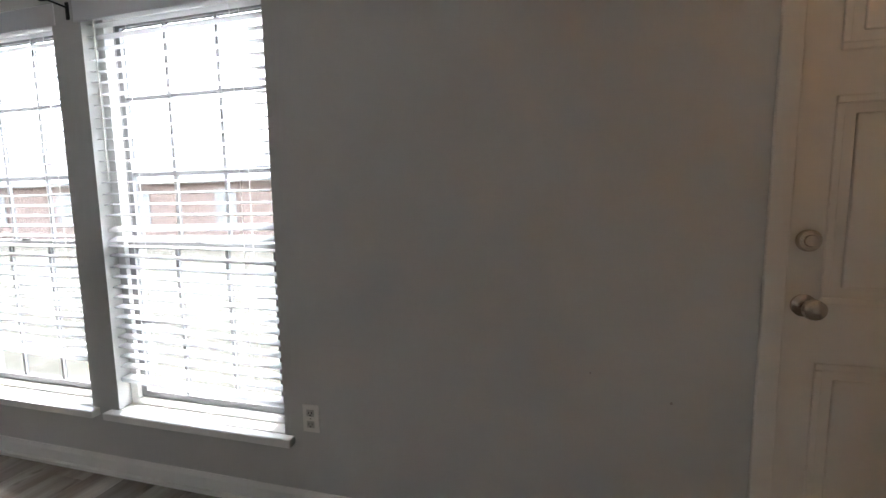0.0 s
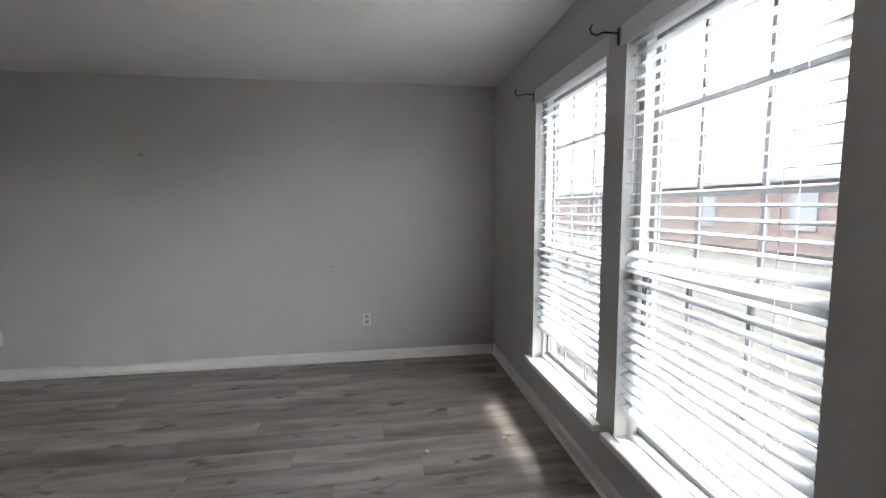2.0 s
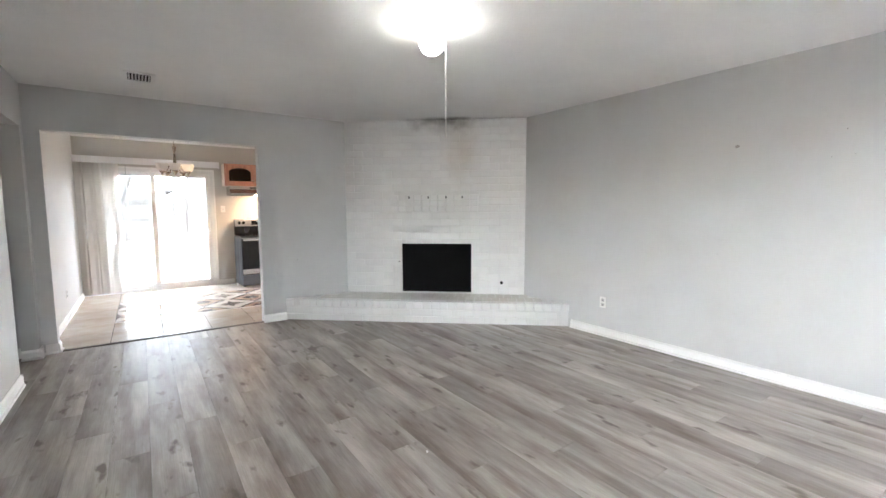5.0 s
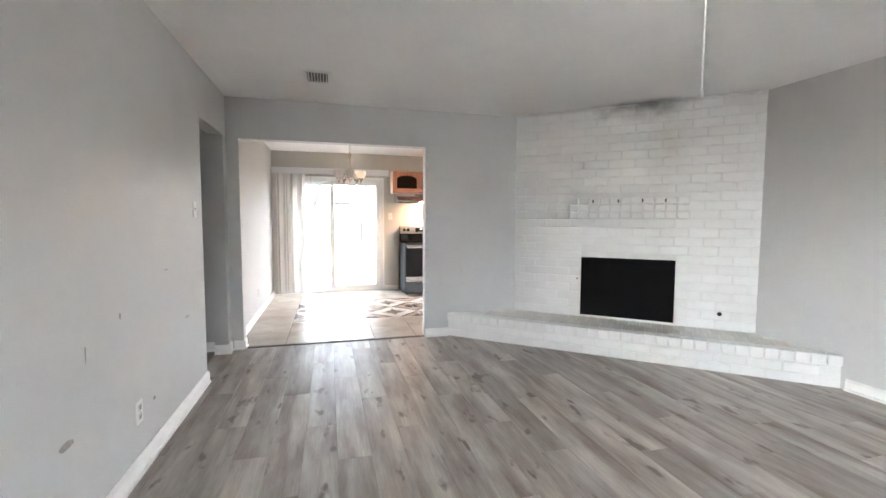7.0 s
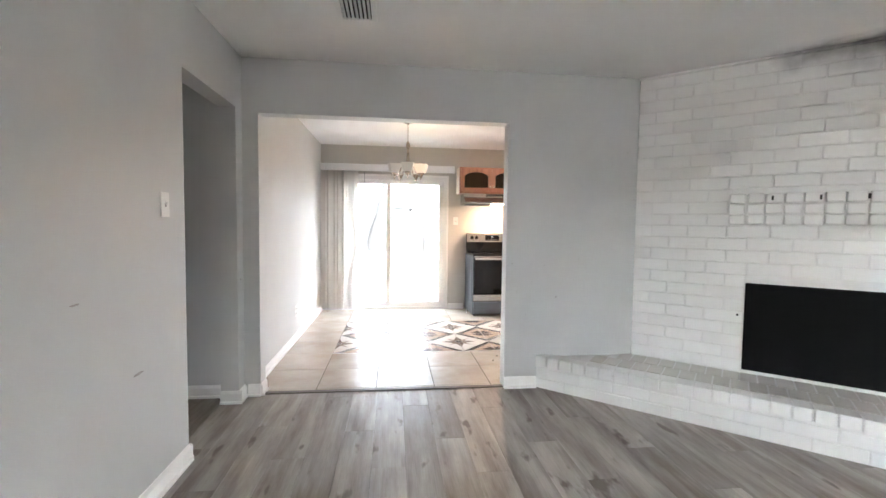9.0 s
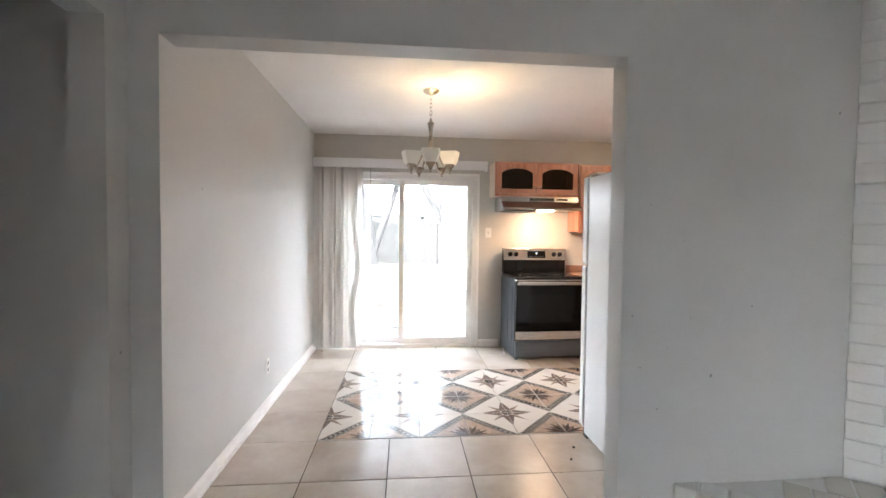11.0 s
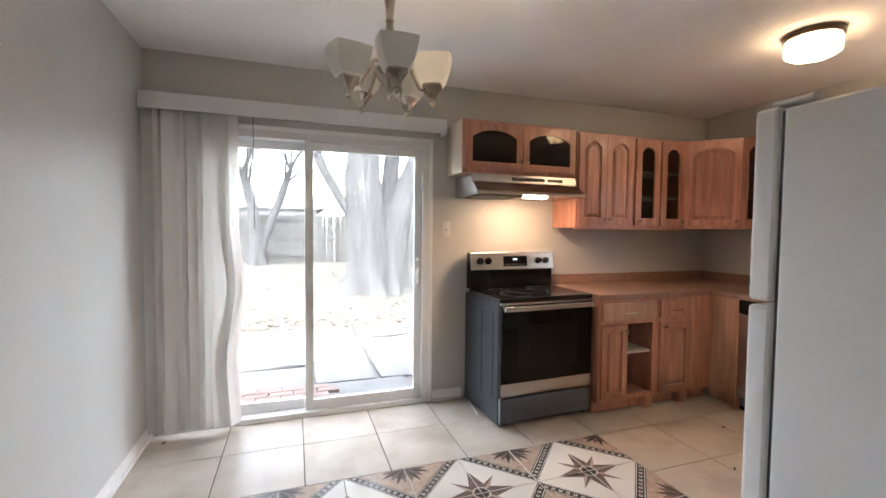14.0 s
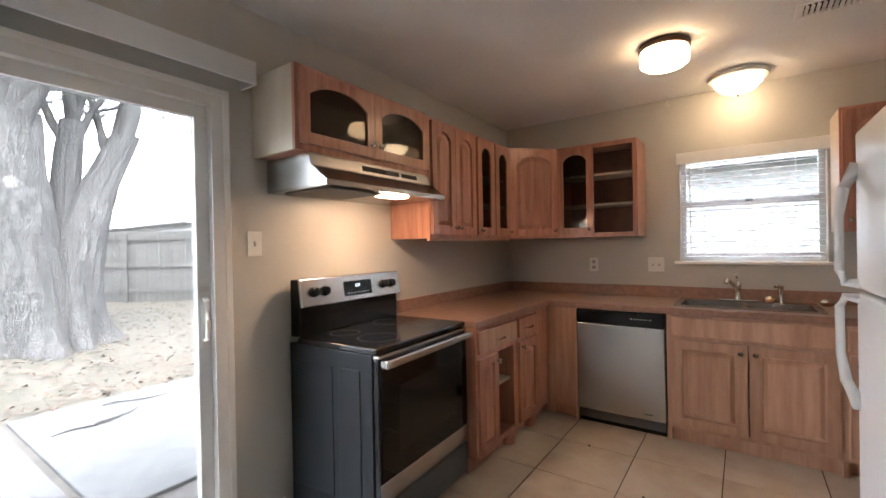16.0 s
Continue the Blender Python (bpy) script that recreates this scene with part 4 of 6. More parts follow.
part("door_casing", bm, M_TRIM, e)

e = thing("vertical_blind", (0.38, YK - 0.06, 2.07), "white vertical vane blind drawn to one side, one vane kinked", "blind")
bm = bmesh.new()
box(bm, KL + 0.004, 1.345, YK - 0.115, YK - 0.103, 2.052, 2.155, bevel=0.003)
box(bm, KL + 0.004, KL + 0.016, YK - 0.103, YK, 2.052, 2.155)
box(bm, 1.333, 1.345, YK - 0.103, YK, 2.052, 2.155)
part("valance", bm, M_SLAT, e, "flat white valance over the rail")
part("head_rail", cube(KL + 0.02, 1.33, YK - 0.08, YK - 0.045, 2.085, 2.13), M_SLAT, e)


def vane(x, y, turn, h, kink):
    bm = bmesh.new()
    rows = []
    for i in range(17):
        t = i / 16
        z = 2.085 - h * t
        off = kink * (math.exp(-((t - 0.55) / 0.12) ** 2) - 0.6 * math.exp(-((t - 0.8) / 0.12) ** 2))
        tw = turn + 30 * kink * 6 * math.sin(6 * t)
        m = Matrix.Translation((x + off, y - abs(off) * 0.4, z)) @ Matrix.Rotation(radians(tw), 4, "Z")
        rows.append([bm.verts.new(m @ Vector(((j / 4 - 0.5) * 0.089, 0.007 * (1 - (j / 2 - 1) ** 2), 0))) for j in range(5)])
    for a, b in zip(rows, rows[1:]):
        for j in range(4):
            bm.faces.new((a[j], a[j + 1], b[j + 1], b[j]))
    r = bmesh.ops.extrude_face_region(bm, geom=bm.faces[:])
    bmesh.ops.translate(bm, vec=(0.0004, 0.0012, 0), verts=[v for v in r["geom"] if isinstance(v, bmesh.types.BMVert)])
    part("vane", bm, M_VANE, e, "", smooth=True)


for i, (x, tw, kk) in enumerate(((-0.562, 18, 0), (-0.535, -32, 0), (-0.505, 35, 0), (-0.455, 22, 0), (-0.405, -20, 0), (-0.355, 14, 0), (-0.31, -38, 0), (-0.245, 30, 0), (-0.195, 42, 0.012), (-0.15, 25, 0.05), (-0.10, 55, 0.035))):
    vane(x, YK - 0.062, tw, 2.05, kk)
part("draw_cord", rod(bmesh.new(), [(0.02, YK - 0.095, 2.08), (0.024, YK - 0.09, 1.32)], 0.003, 6), M_MUNTIN, e, "thin grey pull cord")

# ---- chandelier ----
CX, CY = 0.60, 7.66
e = thing("chandelier", (CX, CY, H), "brushed nickel five-arm chandelier with frosted glass shades", "chandelier")
C0 = Matrix.Translation((CX, CY, 0))
part("canopy", lathe(bmesh.new(), [(0.065, H), (0.065, H - 0.006), (0.05, H - 0.022), (0.02, H - 0.03), (0.006, H - 0.04)], C0, 24), M_NICKEL, e, smooth=True)
z = H - 0.04
k = 0
while z > 2.205:
    pts = [Vector((0.009 * math.cos(2 * math.pi * i / 10), 0, -0.017 + 0.019 * math.sin(2 * math.pi * i / 10))) for i in range(11)]
    m = C0 @ Matrix.Translation((0, 0, z)) @ Matrix.Rotation(radians(90 * (k % 2)), 4, "Z")
    part("chain_link", rod(bmesh.new(), [m @ p for p in pts], 0.0022, 6), M_NICKEL, e)
    z -= 0.030
    k += 1
part("column", lathe(bmesh.new(), [(0.004, 2.215), (0.010, 2.20), (0.026, 2.186), (0.022, 2.17), (0.016, 2.13), (0.012, 2.095), (0.015, 2.09), (0.015, 2.083), (0.012, 2.078), (0.018, 2.03), (0.022, 1.97), (0.024, 1.935), (0.050, 1.905), (0.052, 1.893), (0.028, 1.86), (0.012, 1.84), (0.009, 1.825), (0.012, 1.815), (0.004, 1.803)], C0, 20), M_NICKEL, e, smooth=True)
for i in range(5):
    a = radians(-93 + 72 * i)
    dx, dy = math.cos(a), math.sin(a)
    part("arm", rod(bmesh.new(), [(CX + dx * r, CY + dy * r, z) for r, z in ((0.02, 1.905), (0.035, 1.932), (0.055, 1.938), (0.075, 1.92), (0.09, 1.88), (0.11, 1.845), (0.135, 1.832), (0.155, 1.84))], 0.0065, 8), M_NICKEL, e, smooth=True)
    S = Matrix.Translation((CX + dx * 0.155, CY + dy * 0.155, -0.018)) @ Matrix.Rotation(a, 4, "Z")
    part("shade_cup", lathe(bmesh.new(), [(0.003, 1.80), (0.010, 1.808), (0.006, 1.82), (0.014, 1.826), (0.020, 1.845), (0.036, 1.868), (0.036, 1.875)], S, 16, 0.5), M_NICKEL, e)
    bm = bmesh.new()
    lathe(bm, [(0.042, 1.876), (0.053, 1.895), (0.063, 1.925), (0.070, 1.960), (0.071, 1.970), (0.068, 1.970), (0.060, 1.925), (0.050, 1.896), (0.038, 1.88)], S, 24, 0.6)
    part("shade", bm, M_SHADEON if i in (1,) else M_SHADE, e, "frosted glass shade, lit" if i == 1 else "frosted glass shade", smooth=True)
    if i == 1:
        part("bulb", lathe(bmesh.new(), [(0.008, 1.89), (0.018, 1.92), (0.02, 1.94), (0.01, 1.965), (0.003, 1.97)], S, 12), glow("chandelier_bulb", (1.0, 0.72, 0.42), KBULB * 40), e, "lit warm bulb")

# ---- kitchen ceiling lights ----
e = thing("drum_ceiling_light", (2.98, 7.72, H), "bronze-rimmed drum ceiling light, warm and lit", "ceiling light")
C0 = Matrix.Translation((2.98, 7.72, 0))
part("rim", lathe(bmesh.new(), [(0.128, H), (0.135, H - 0.008), (0.135, H - 0.028), (0.128, H - 0.034)], C0, 32), M_BRONZE, e, "dark bronze rim", smooth=True)
part("drum", lathe(bmesh.new(), [(0.124, H - 0.033), (0.128, H - 0.06), (0.126, H - 0.11), (0.10, H - 0.128), (0.03, H - 0.132)], C0, 32), M_LAMP1, e, "glowing frosted glass drum", smooth=True)
e = thing("dome_ceiling_light", (3.775, 7.38, H), "white-rimmed dome ceiling light, warm and lit", "ceiling light")
C0 = Matrix.Translation((3.775, 7.38, 0))
part("rim", lathe(bmesh.new(), [(0.165, H), (0.178, H - 0.012), (0.168, H - 0.03), (0.145, H - 0.036)], C0, 32), M_PLASTIC, e, "white metal rim", smooth=True)
part("dome", lathe(bmesh.new(), [(0.144, H - 0.035), (0.135, H - 0.065), (0.105, H - 0.10), (0.06, H - 0.122), (0.014, H - 0.13)], C0, 32), M_LAMP2, e, "glowing alabaster glass dome", smooth=True)
part("finial", lathe(bmesh.new(), [(0.013, H - 0.129), (0.014, H - 0.137), (0.007, H - 0.145), (0.002, H - 0.152)], C0, 12), M_NICKEL, e)
e = thing("ceiling_hook", (3.98, 7.83, H), "small white plant hook in the ceiling", "hook")
part("hook", rod(bmesh.new(), [(3.98, 7.83, H), (3.98, 7.83, H - 0.035), (3.98, 7.845, H - 0.055), (3.98, 7.83, H - 0.07), (3.98, 7.815, H - 0.06)], 0.003, 6), M_PLASTIC, e)


# ---- cabinets ----
def door_panel(name, w, h, m, parent, material, arch=0.05, fill="panel", thick=0.02, stile=0.05, knob=None, knob_z=0.06):
    """A frame-and-panel door in local x (0..w), z (0..h), front at local -y. fill: panel, glass or open."""
    bm = bmesh.new()
    xi, zi = stile, stile
    spring = h - stile - arch
    inner = [(xi, zi), (w - xi, zi), (w - xi, spring)]
    outer = [(0, 0), (w, 0), (w, spring)]
    n = 14
    for i in range(n + 1):
        t = i / n
        x = w - xi - (w - 2 * xi) * t
        u = 2 * t - 1
        z = spring + (arch * (1 - abs(u) ** 2.4) if abs(u) < 0.86 else arch * (1 - 0.86 ** 2.4) * (1 - (abs(u) - 0.86) / 0.14) ** 0.5) if arch else spring
        inner.append((x, z))
        outer.append((w - w * t, h))
    inner.append((xi, spring))
    outer.append((0, spring))
    k = len(inner)
    fi = [bm.verts.new((x, -thick, z)) for x, z in inner]
    fo = [bm.verts.new((x, -thick, z)) for x, z in outer]
    fo2 = [bm.verts.new((x, 0, z)) for x, z in outer]
    fi2 = [bm.verts.new((x, 0, z)) for x, z in inner]
    for i in range(k):
        j = (i + 1) % k
        bm.faces.new((fo[i], fo[j], fi[j], fi[i]))
        bm.faces.new((fi[i], fi[j], fi2[j], fi2[i]))
        bm.faces.new((fo2[i], fi2[i], fi2[j], fo2[j]))
        bm.faces.new((fo[i], fo2[i], fo2[j], fo[j]))
    bmesh.ops.remove_doubles(bm, verts=bm.verts, dist=1e-5)
    bmesh.ops.dissolve_degenerate(bm, edges=bm.edges, dist=1e-5)
    bmesh.ops.transform(bm, matrix=m, verts=bm.verts)
    d = part("door", bm, material, parent)
    cx, cz = w / 2, (zi + spring) / 2
    if fill == "panel":
        bm = bmesh.new()
        def ring(s, y):
            sx = 1 - s / max(w / 2 - xi, 1e-3)
            sz = 1 - s / max((spring - zi) / 2, 1e-3)
            return [bm.verts.new((cx + (x - cx) * sx, y, cz + (z - cz) * sz)) for x, z in inner]
        ra, rb, rc = ring(0, -thick + 0.014), ring(0.011, -thick + 0.016), ring(0.034 if w > 0.24 else 0.022, -thick + 0.001)
        for p, q in ((ra, rb), (rb, rc)):
            for i in range(k):
                bm.faces.new((p[i], p[(i + 1) % k], q[(i + 1) % k], q[i]))
        bm.faces.new(rc)
        bmesh.ops.remove_doubles(bm, verts=bm.verts, dist=1e-5)
        bmesh.ops.transform(bm, matrix=m, verts=bm.verts)
        part("raised_panel", bm, material, d)
    elif fill == "glass":
        g = part("glass_pane", prism(bmesh.new(), [p for i, p in enumerate(inner) if i == 0 or (Vector(p) - Vector(inner[i - 1])).length > 1e-4], -0.009, -0.006, m), M_CABGLASS, d, "glass pane with a dimming tint")
    if knob is not None:
        T = m @ Matrix.Translation((knob, -thick, knob_z)) @ Matrix.Rotation(radians(90), 4, "X")
        part("knob", lathe(bmesh.new(), [(0.007, 0), (0.006, 0.012), (0.014, 0.018), (0.015, 0.024), (0.009, 0.030), (0.003, 0.031)], T, 14), M_NICKEL, d, "brushed nickel knob", smooth=True)
    return d


def carcass(e, m, w, d, h, material, inside, shelves=(), open_front=True, side=None):
    """A box of boards, local x 0..w, y 0 (front) .. d (back), z 0..h."""
    t = 0.018
    part("side_panel", box(bmesh.new(), 0, t, 0, d, 0, h, m=m), side or material, e)
    part("side_panel", box(bmesh.new(), w - t, w, 0, d, 0, h, m=m), material, e)
    part("bottom_panel", box(bmesh.new(), t, w - t, 0, d, 0, t, m=m), material, e)
    part("top_panel", box(bmesh.new(), t, w - t, 0, d, h - t, h, m=m), material, e)
    part("back_panel", box(bmesh.new(), t, w - t, d - 0.01, d, t, h - t, m=m), inside, e)
    for z in shelves:
        part("shelf", box(bmesh.new(), t, w - t, 0.02, d - 0.012, z, z + 0.018, m=m), M_WOODP, e)


def front_frame(e, m, w, h, rails, material, posts=(), s=0.035):
    bm = bmesh.new()
    box(bm, 0, s, -0.018, -0.0005, 0, h, m=m)
    box(bm, w - s, w, -0.018, -0.0005, 0, h, m=m)
    for z in rails:
        box(bm, s, w - s, -0.018, -0.0005, z - s / 2, z + s / 2, m=m)
    for x in posts:
        box(bm, x - s / 2, x + s / 2, -0.0175, -0.0006, s, h - s, m=m)
    part("face_frame", bm, material, e)


YU = YK - 0.30
# over-hood cabinet
m = Matrix.Translation((1.39, YU, 1.748))
e = thing("wall_cabinet", (1.87, YU, 1.745), "short oak wall cabinet with two arched glass doors over the hood", "cabinet", "wall cabinets")
carcass(e, m, 0.94, 0.298, 0.375, M_WOOD, M_WOODI, side=M_WOODP)
front_frame(e, m, 0.94, 0.375, (0.018, 0.357), M_WOOD)
door_panel("door", 0.452, 0.325, m @ Matrix.Translation((0.018, -0.018, 0.03)), e, M_WOOD, arch=0.055, fill="glass", knob=0.425)
door_panel("door", 0.452, 0.325, m @ Matrix.Translation((0.474, -0.018, 0.03)), e, M_WOOD, arch=0.055, fill="glass", knob=0.027)
# tall pair of panel doors
m = Matrix.Translation((2.342, YU, 1.368))
e = thing("wall_cabinet", (2.61, YU, 1.368), "oak wall cabinet with two narrow arched panel doors", "cabinet", "wall cabinets")
carcass(e, m, 0.548, 0.298, 0.745, M_WOOD, M_WOODI)
front_frame(e, m, 0.548, 0.745, (0.018, 0.727), M_WOOD)
door_panel("door", 0.258, 0.70, m @ Matrix.Translation((0.014, -0.018, 0.025)), e, M_WOOD, arch=0.05, knob=0.235, knob_z=0.045)
door_panel("door", 0.258, 0.70, m @ Matrix.Translation((0.276, -0.018, 0.025)), e, M_WOOD, arch=0.05, knob=0.023, knob_z=0.045)
# glass pair
m = Matrix.Translation((2.892, YU, 1.368))
e = thing("wall_cabinet", (3.16, YU, 1.368), "oak wall cabinet with two narrow glass doors and bare shelves", "cabinet", "wall cabinets")
carcass(e, m, 0.546, 0.298, 0.745, M_WOOD, M_WOODI, shelves=(0.25, 0.46))
front_frame(e, m, 0.546, 0.745, (0.018, 0.727), M_WOOD)
door_panel("door", 0.250, 0.70, m @ Matrix.Translation((0.016, -0.018, 0.025)), e, M_WOOD, arch=0.05, fill="glass", knob=0.030, knob_z=0.035, stile=0.058)
door_panel("door", 0.250, 0.70, m @ Matrix.Translation((0.284, -0.018, 0.025)), e, M_WOOD, arch=0.05, fill="glass", knob=0.222, knob_z=0.035, stile=0.058)
# diagonal corner
P, Q = Vector((3.44, YU, 1.368)), Vector((3.75, 8.64, 1.368))
dl = (Q - P).length
e = thing("corner_wall_cabinet", (3.75, 8.95, 1.368), "diagonal oak corner wall cabinet with one arched door", "cabinet", "wall cabinets")
bm = bmesh.new()
pl = [(3.44, YU), (3.75, 8.64), (KR - 0.001, 8.64), (KR - 0.001, YK - 0.001), (3.44, YK - 0.001)]
a = [bm.verts.new((x, y, 1.368)) for x, y in pl]
b = [bm.verts.new((x, y, 2.113)) for x, y in pl]
bm.faces.new(a)
bm.faces.new(b)
for i in range(5):
    bm.faces.new((a[i], a[(i + 1) % 5], b[(i + 1) % 5], b[i]))
part("body", bm, M_WOOD, e)
m = Matrix.Translation(P) @ Matrix.Rotation(math.atan2(Q.y - P.y, Q.x - P.x), 4, "Z")
front_frame(e, m, dl, 0.745, (0.018, 0.727), M_WOOD)
door_panel("door", dl - 0.03, 0.70, m @ Matrix.Translation((0.015, -0.018, 0.025)), e, M_WOOD, arch=0.055, knob=dl - 0.06, knob_z=0.04)
# right wall: glass door and open bay
m = Matrix.Translation((3.75, 8.638, 1.368)) @ Matrix.Rotation(radians(-90), 4, "Z")
e = thing("wall_cabinet", (3.9, 8.33, 1.368), "oak wall cabinet, one glass door, one open bay", "cabinet", "wall cabinets")
carcass(e, m, 0.628, 0.298, 0.745, M_WOOD, M_WOODI, shelves=(0.25, 0.49))
front_frame(e, m, 0.628, 0.745, (0.018, 0.727), M_WOOD)
door_panel("door", 0.298, 0.70, m @ Matrix.Translation((0.008, -0.018, 0.025)), e, M_WOOD, arch=0.05, fill="glass", knob=0.27, knob_z=0.04, stile=0.055)
# right of the kitchen window
m = Matrix.Translation((3.75, 6.885, 1.36)) @ Matrix.Rotation(radians(-90), 4, "Z")
e = thing("wall_cabinet", (3.9, 6.6, 1.36), "oak wall cabinet with an arched panel door beside the window", "cabinet", "wall cabinets")
carcass(e, m, 0.60, 0.298, 0.745, M_WOOD, M_WOODI, side=M_WOODP)
front_frame(e, m, 0.60, 0.745, (0.018, 0.727), M_WOOD)
door_panel("door", 0.285, 0.70, m @ Matrix.Translation((0.012, -0.018, 0.025)), e, M_WOOD, arch=0.05, knob=0.03, knob_z=0.04)
door_panel("door", 0.285, 0.70, m @ Matrix.Translation((0.302, -0.018, 0.025)), e, M_WOOD, arch=0.05, knob=0.255, knob_z=0.04)
# dentil strip under the tall cabinets
e = thing("dentil_strip", (2.9, YU, 1.36), "notched oak light strip under the wall cabinets", "trim")
part("strip", cube(2.345, 3.43, YU - 0.012, YU + 0.004, 1.352, 1.3675), M_WOOD, e)
me = finish(cube(-0.006, 0.006, -0.006, 0.0, -0.006, 0.006), "dentil", M_WOODL)
for i in range(44):
    part("dentil", me, None, e, "", pose(2.36 + i * 0.0245, YU - 0.0125, 1.3595))

# ---- range hood ----
e = thing("range_hood", (1.87, YU, 1.585), "stainless under-cabinet range hood with its lamp on", "range hood")
bm = bmesh.new()
prof = [(YK - 0.003, 1.744), (YU - 0.02, 1.744), (YU - 0.03, 1.69), (YU - 0.14, 1.615), (YU - 0.14, 1.592), (YK - 0.003, 1.585)]
a = [bm.verts.new((1.455, y, z)) for y, z in prof]
b = [bm.verts.new((2.335, y, z)) for y, z in prof]
fs = [bm.faces.new(a), bm.faces.new(b)]
for i in range(len(prof)):
    bm.faces.new((a[i], a[(i + 1) % 6], b[(i + 1) % 6], b[i]))
bmesh.ops.bevel(bm, geom=bm.edges[:], offset=0.004, segments=2, affect="EDGES")
part("canopy", bm, M_STEEL, e)
for i in range(5):
    part("vent_slot", box(bmesh.new(), 0.0, 0.05, -0.003, 0.003, -0.013, 0.013, m=Matrix.Translation((1.78 + i * 0.056, YU - 0.0255, 1.716)) @ Matrix.Rotation(radians(-10), 4, "X")), M_GASKET, e)
part("control_plate", box(bmesh.new(), 0.0, 0.13, -0.003, 0.003, -0.011, 0.011, m=Matrix.Translation((2.08, YU - 0.0255, 1.716)) @ Matrix.Rotation(radians(-10), 4, "X")), M_ENAMEL, e, "black switch plate")
part("lamp_lens", cube(1.86, 2.02, YU - 0.12, YU - 0.03, 1.578, 1.592, bevel=0.004), M_HOODL, e, "glowing lamp lens")
part("grease_filter", cube(1.5, 1.84, YU - 0.11, YU + 0.22, 1.581, 1.589), M_GASKET, e, "dark grease filter")

# ---- range ----
X0, X1, Y0, Y1 = 1.545, 2.302, 8.685, YK - 0.028
e = thing("range", ((X0 + X1) / 2, 9.0, 0), "stainless and black electric range with smooth cooktop", "range")
e.rotation_euler = (0, 0, radians(2.4))   # turned so that its front and back corners fit the camera's view
bm = cube(X0, X1, Y0, Y1, 0.02, 0.855, bevel=0.004)
part("body", bm, M_SIDE, e, "charcoal enamel side panels")
bm = bmesh.new()
for a, b, c, d in ((Y0 + 0.07, Y0 + 0.20, 0.18, 0.78), (Y0 + 0.24, Y0 + 0.50, 0.18, 0.78)):
    box(bm, X0 - 0.004, X0 + 0.002, a, b, c, d, bevel=0.003)
part("side_emboss", bm, M_SIDE, e)
part("cooktop", cube(X0 - 0.004, X1 + 0.004, Y0 - 0.025, Y1 - 0.06, 0.856, 0.884, bevel=0.006), M_COOK, e, "black glass cooktop with food marks")
for x, y, r in ((X0 + 0.2, Y0 + 0.13, 0.105), (X0 + 0.56, Y0 + 0.13, 0.08), (X0 + 0.2, Y0 + 0.36, 0.075), (X0 + 0.56, Y0 + 0.36, 0.1)):
    bm = bmesh.new()
    for i in range(32):
        a, b = 2 * math.pi * i / 32, 2 * math.pi * (i + 1) / 32
        q = [(r, a), (r, b), (r - 0.003, b), (r - 0.003, a)]
        bm.faces.new([bm.verts.new((x + rr * math.cos(t), y + rr * math.sin(t), 0.8848)) for rr, t in q])
    part("burner_ring", bm, M_GASKET, e)
bm = bmesh.new()
box(bm, X0 + 0.005, X1 - 0.005, Y1 - 0.075, Y1, 0.884, 1.165, bevel=0.008)
part("backguard", bm, M_ENAMEL, e, "black enamel backguard")
bk = Matrix.Translation((0, Y1 - 0.078, 1.09)) @ Matrix.Rotation(radians(-9), 4, "X")
part("control_panel", box(bmesh.new(), X0 + 0.002, X1 - 0.002, -0.012, 0.006, -0.062, 0.076, bevel=0.004, m=bk), M_STEEL, e, "brushed steel control panel")
disp = part("display", box(bmesh.new(), X0 + 0.285, X0 + 0.50, -0.0145, -0.0125, -0.036, 0.045, bevel=0.001, m=bk), M_GLASSB, e, "black touch display")
me = bpy.data.curves.new("clock", "FONT")
me.body, me.size, me.align_x = "8:21", 0.022, "CENTER"
clock = new("clock_digits", me)
dg = bpy.context.evaluated_depsgraph_get()
txt = bpy.data.meshes.new_from_object(clock.evaluated_get(dg))
bpy.data.objects.remove(clock)
txt.materials.append(M_LED)
part("clock_digits", txt, None, disp, "glowing clock digits", bk @ pose(X0 + 0.39, -0.0152, 0.012, 90, 0, 0))
bm = bmesh.new()
for i in range(7):
    box(bm, X0 + 0.305 + i * 0.026, X0 + 0.318 + i * 0.026, -0.0152, -0.0144, -0.024, -0.018, m=bk)
part("button_marks", bm, M_STEEL, disp)
for x in (0.075, 0.145, 0.60, 0.67):
    T = bk @ Matrix.Translation((X0 + x + 0.005, -0.012, 0.008)) @ Matrix.Rotation(radians(90), 4, "X")
    kb = part("knob", lathe(bmesh.new(), [(0.026, 0), (0.026, 0.006), (0.021, 0.01), (0.019, 0.028), (0.004, 0.029)], T, 18), M_ENAMEL, e, "black control knob", smooth=True)
    part("knob_grip", box(bmesh.new(), -0.004, 0.004, -0.02, 0.02, 0.026, 0.034, bevel=0.001, m=T), M_ENAMEL, kb)
dr = part("oven_door", cube(X0 + 0.004, X1 - 0.004, Y0 - 0.035, Y0 - 0.002, 0.215, 0.838, bevel=0.006), M_ENAMEL, e, "black oven door")
part("door_glass", cube(X0 + 0.014, X1 - 0.014, Y0 - 0.039, Y0 - 0.034, 0.312, 0.795, bevel=0.002), M_GLASSB, dr, "black door glass")
part("inner_window", cube(X0 + 0.13, X1 - 0.13, Y0 - 0.0405, Y0 - 0.0385, 0.40, 0.70), M_ENAMEL, dr)
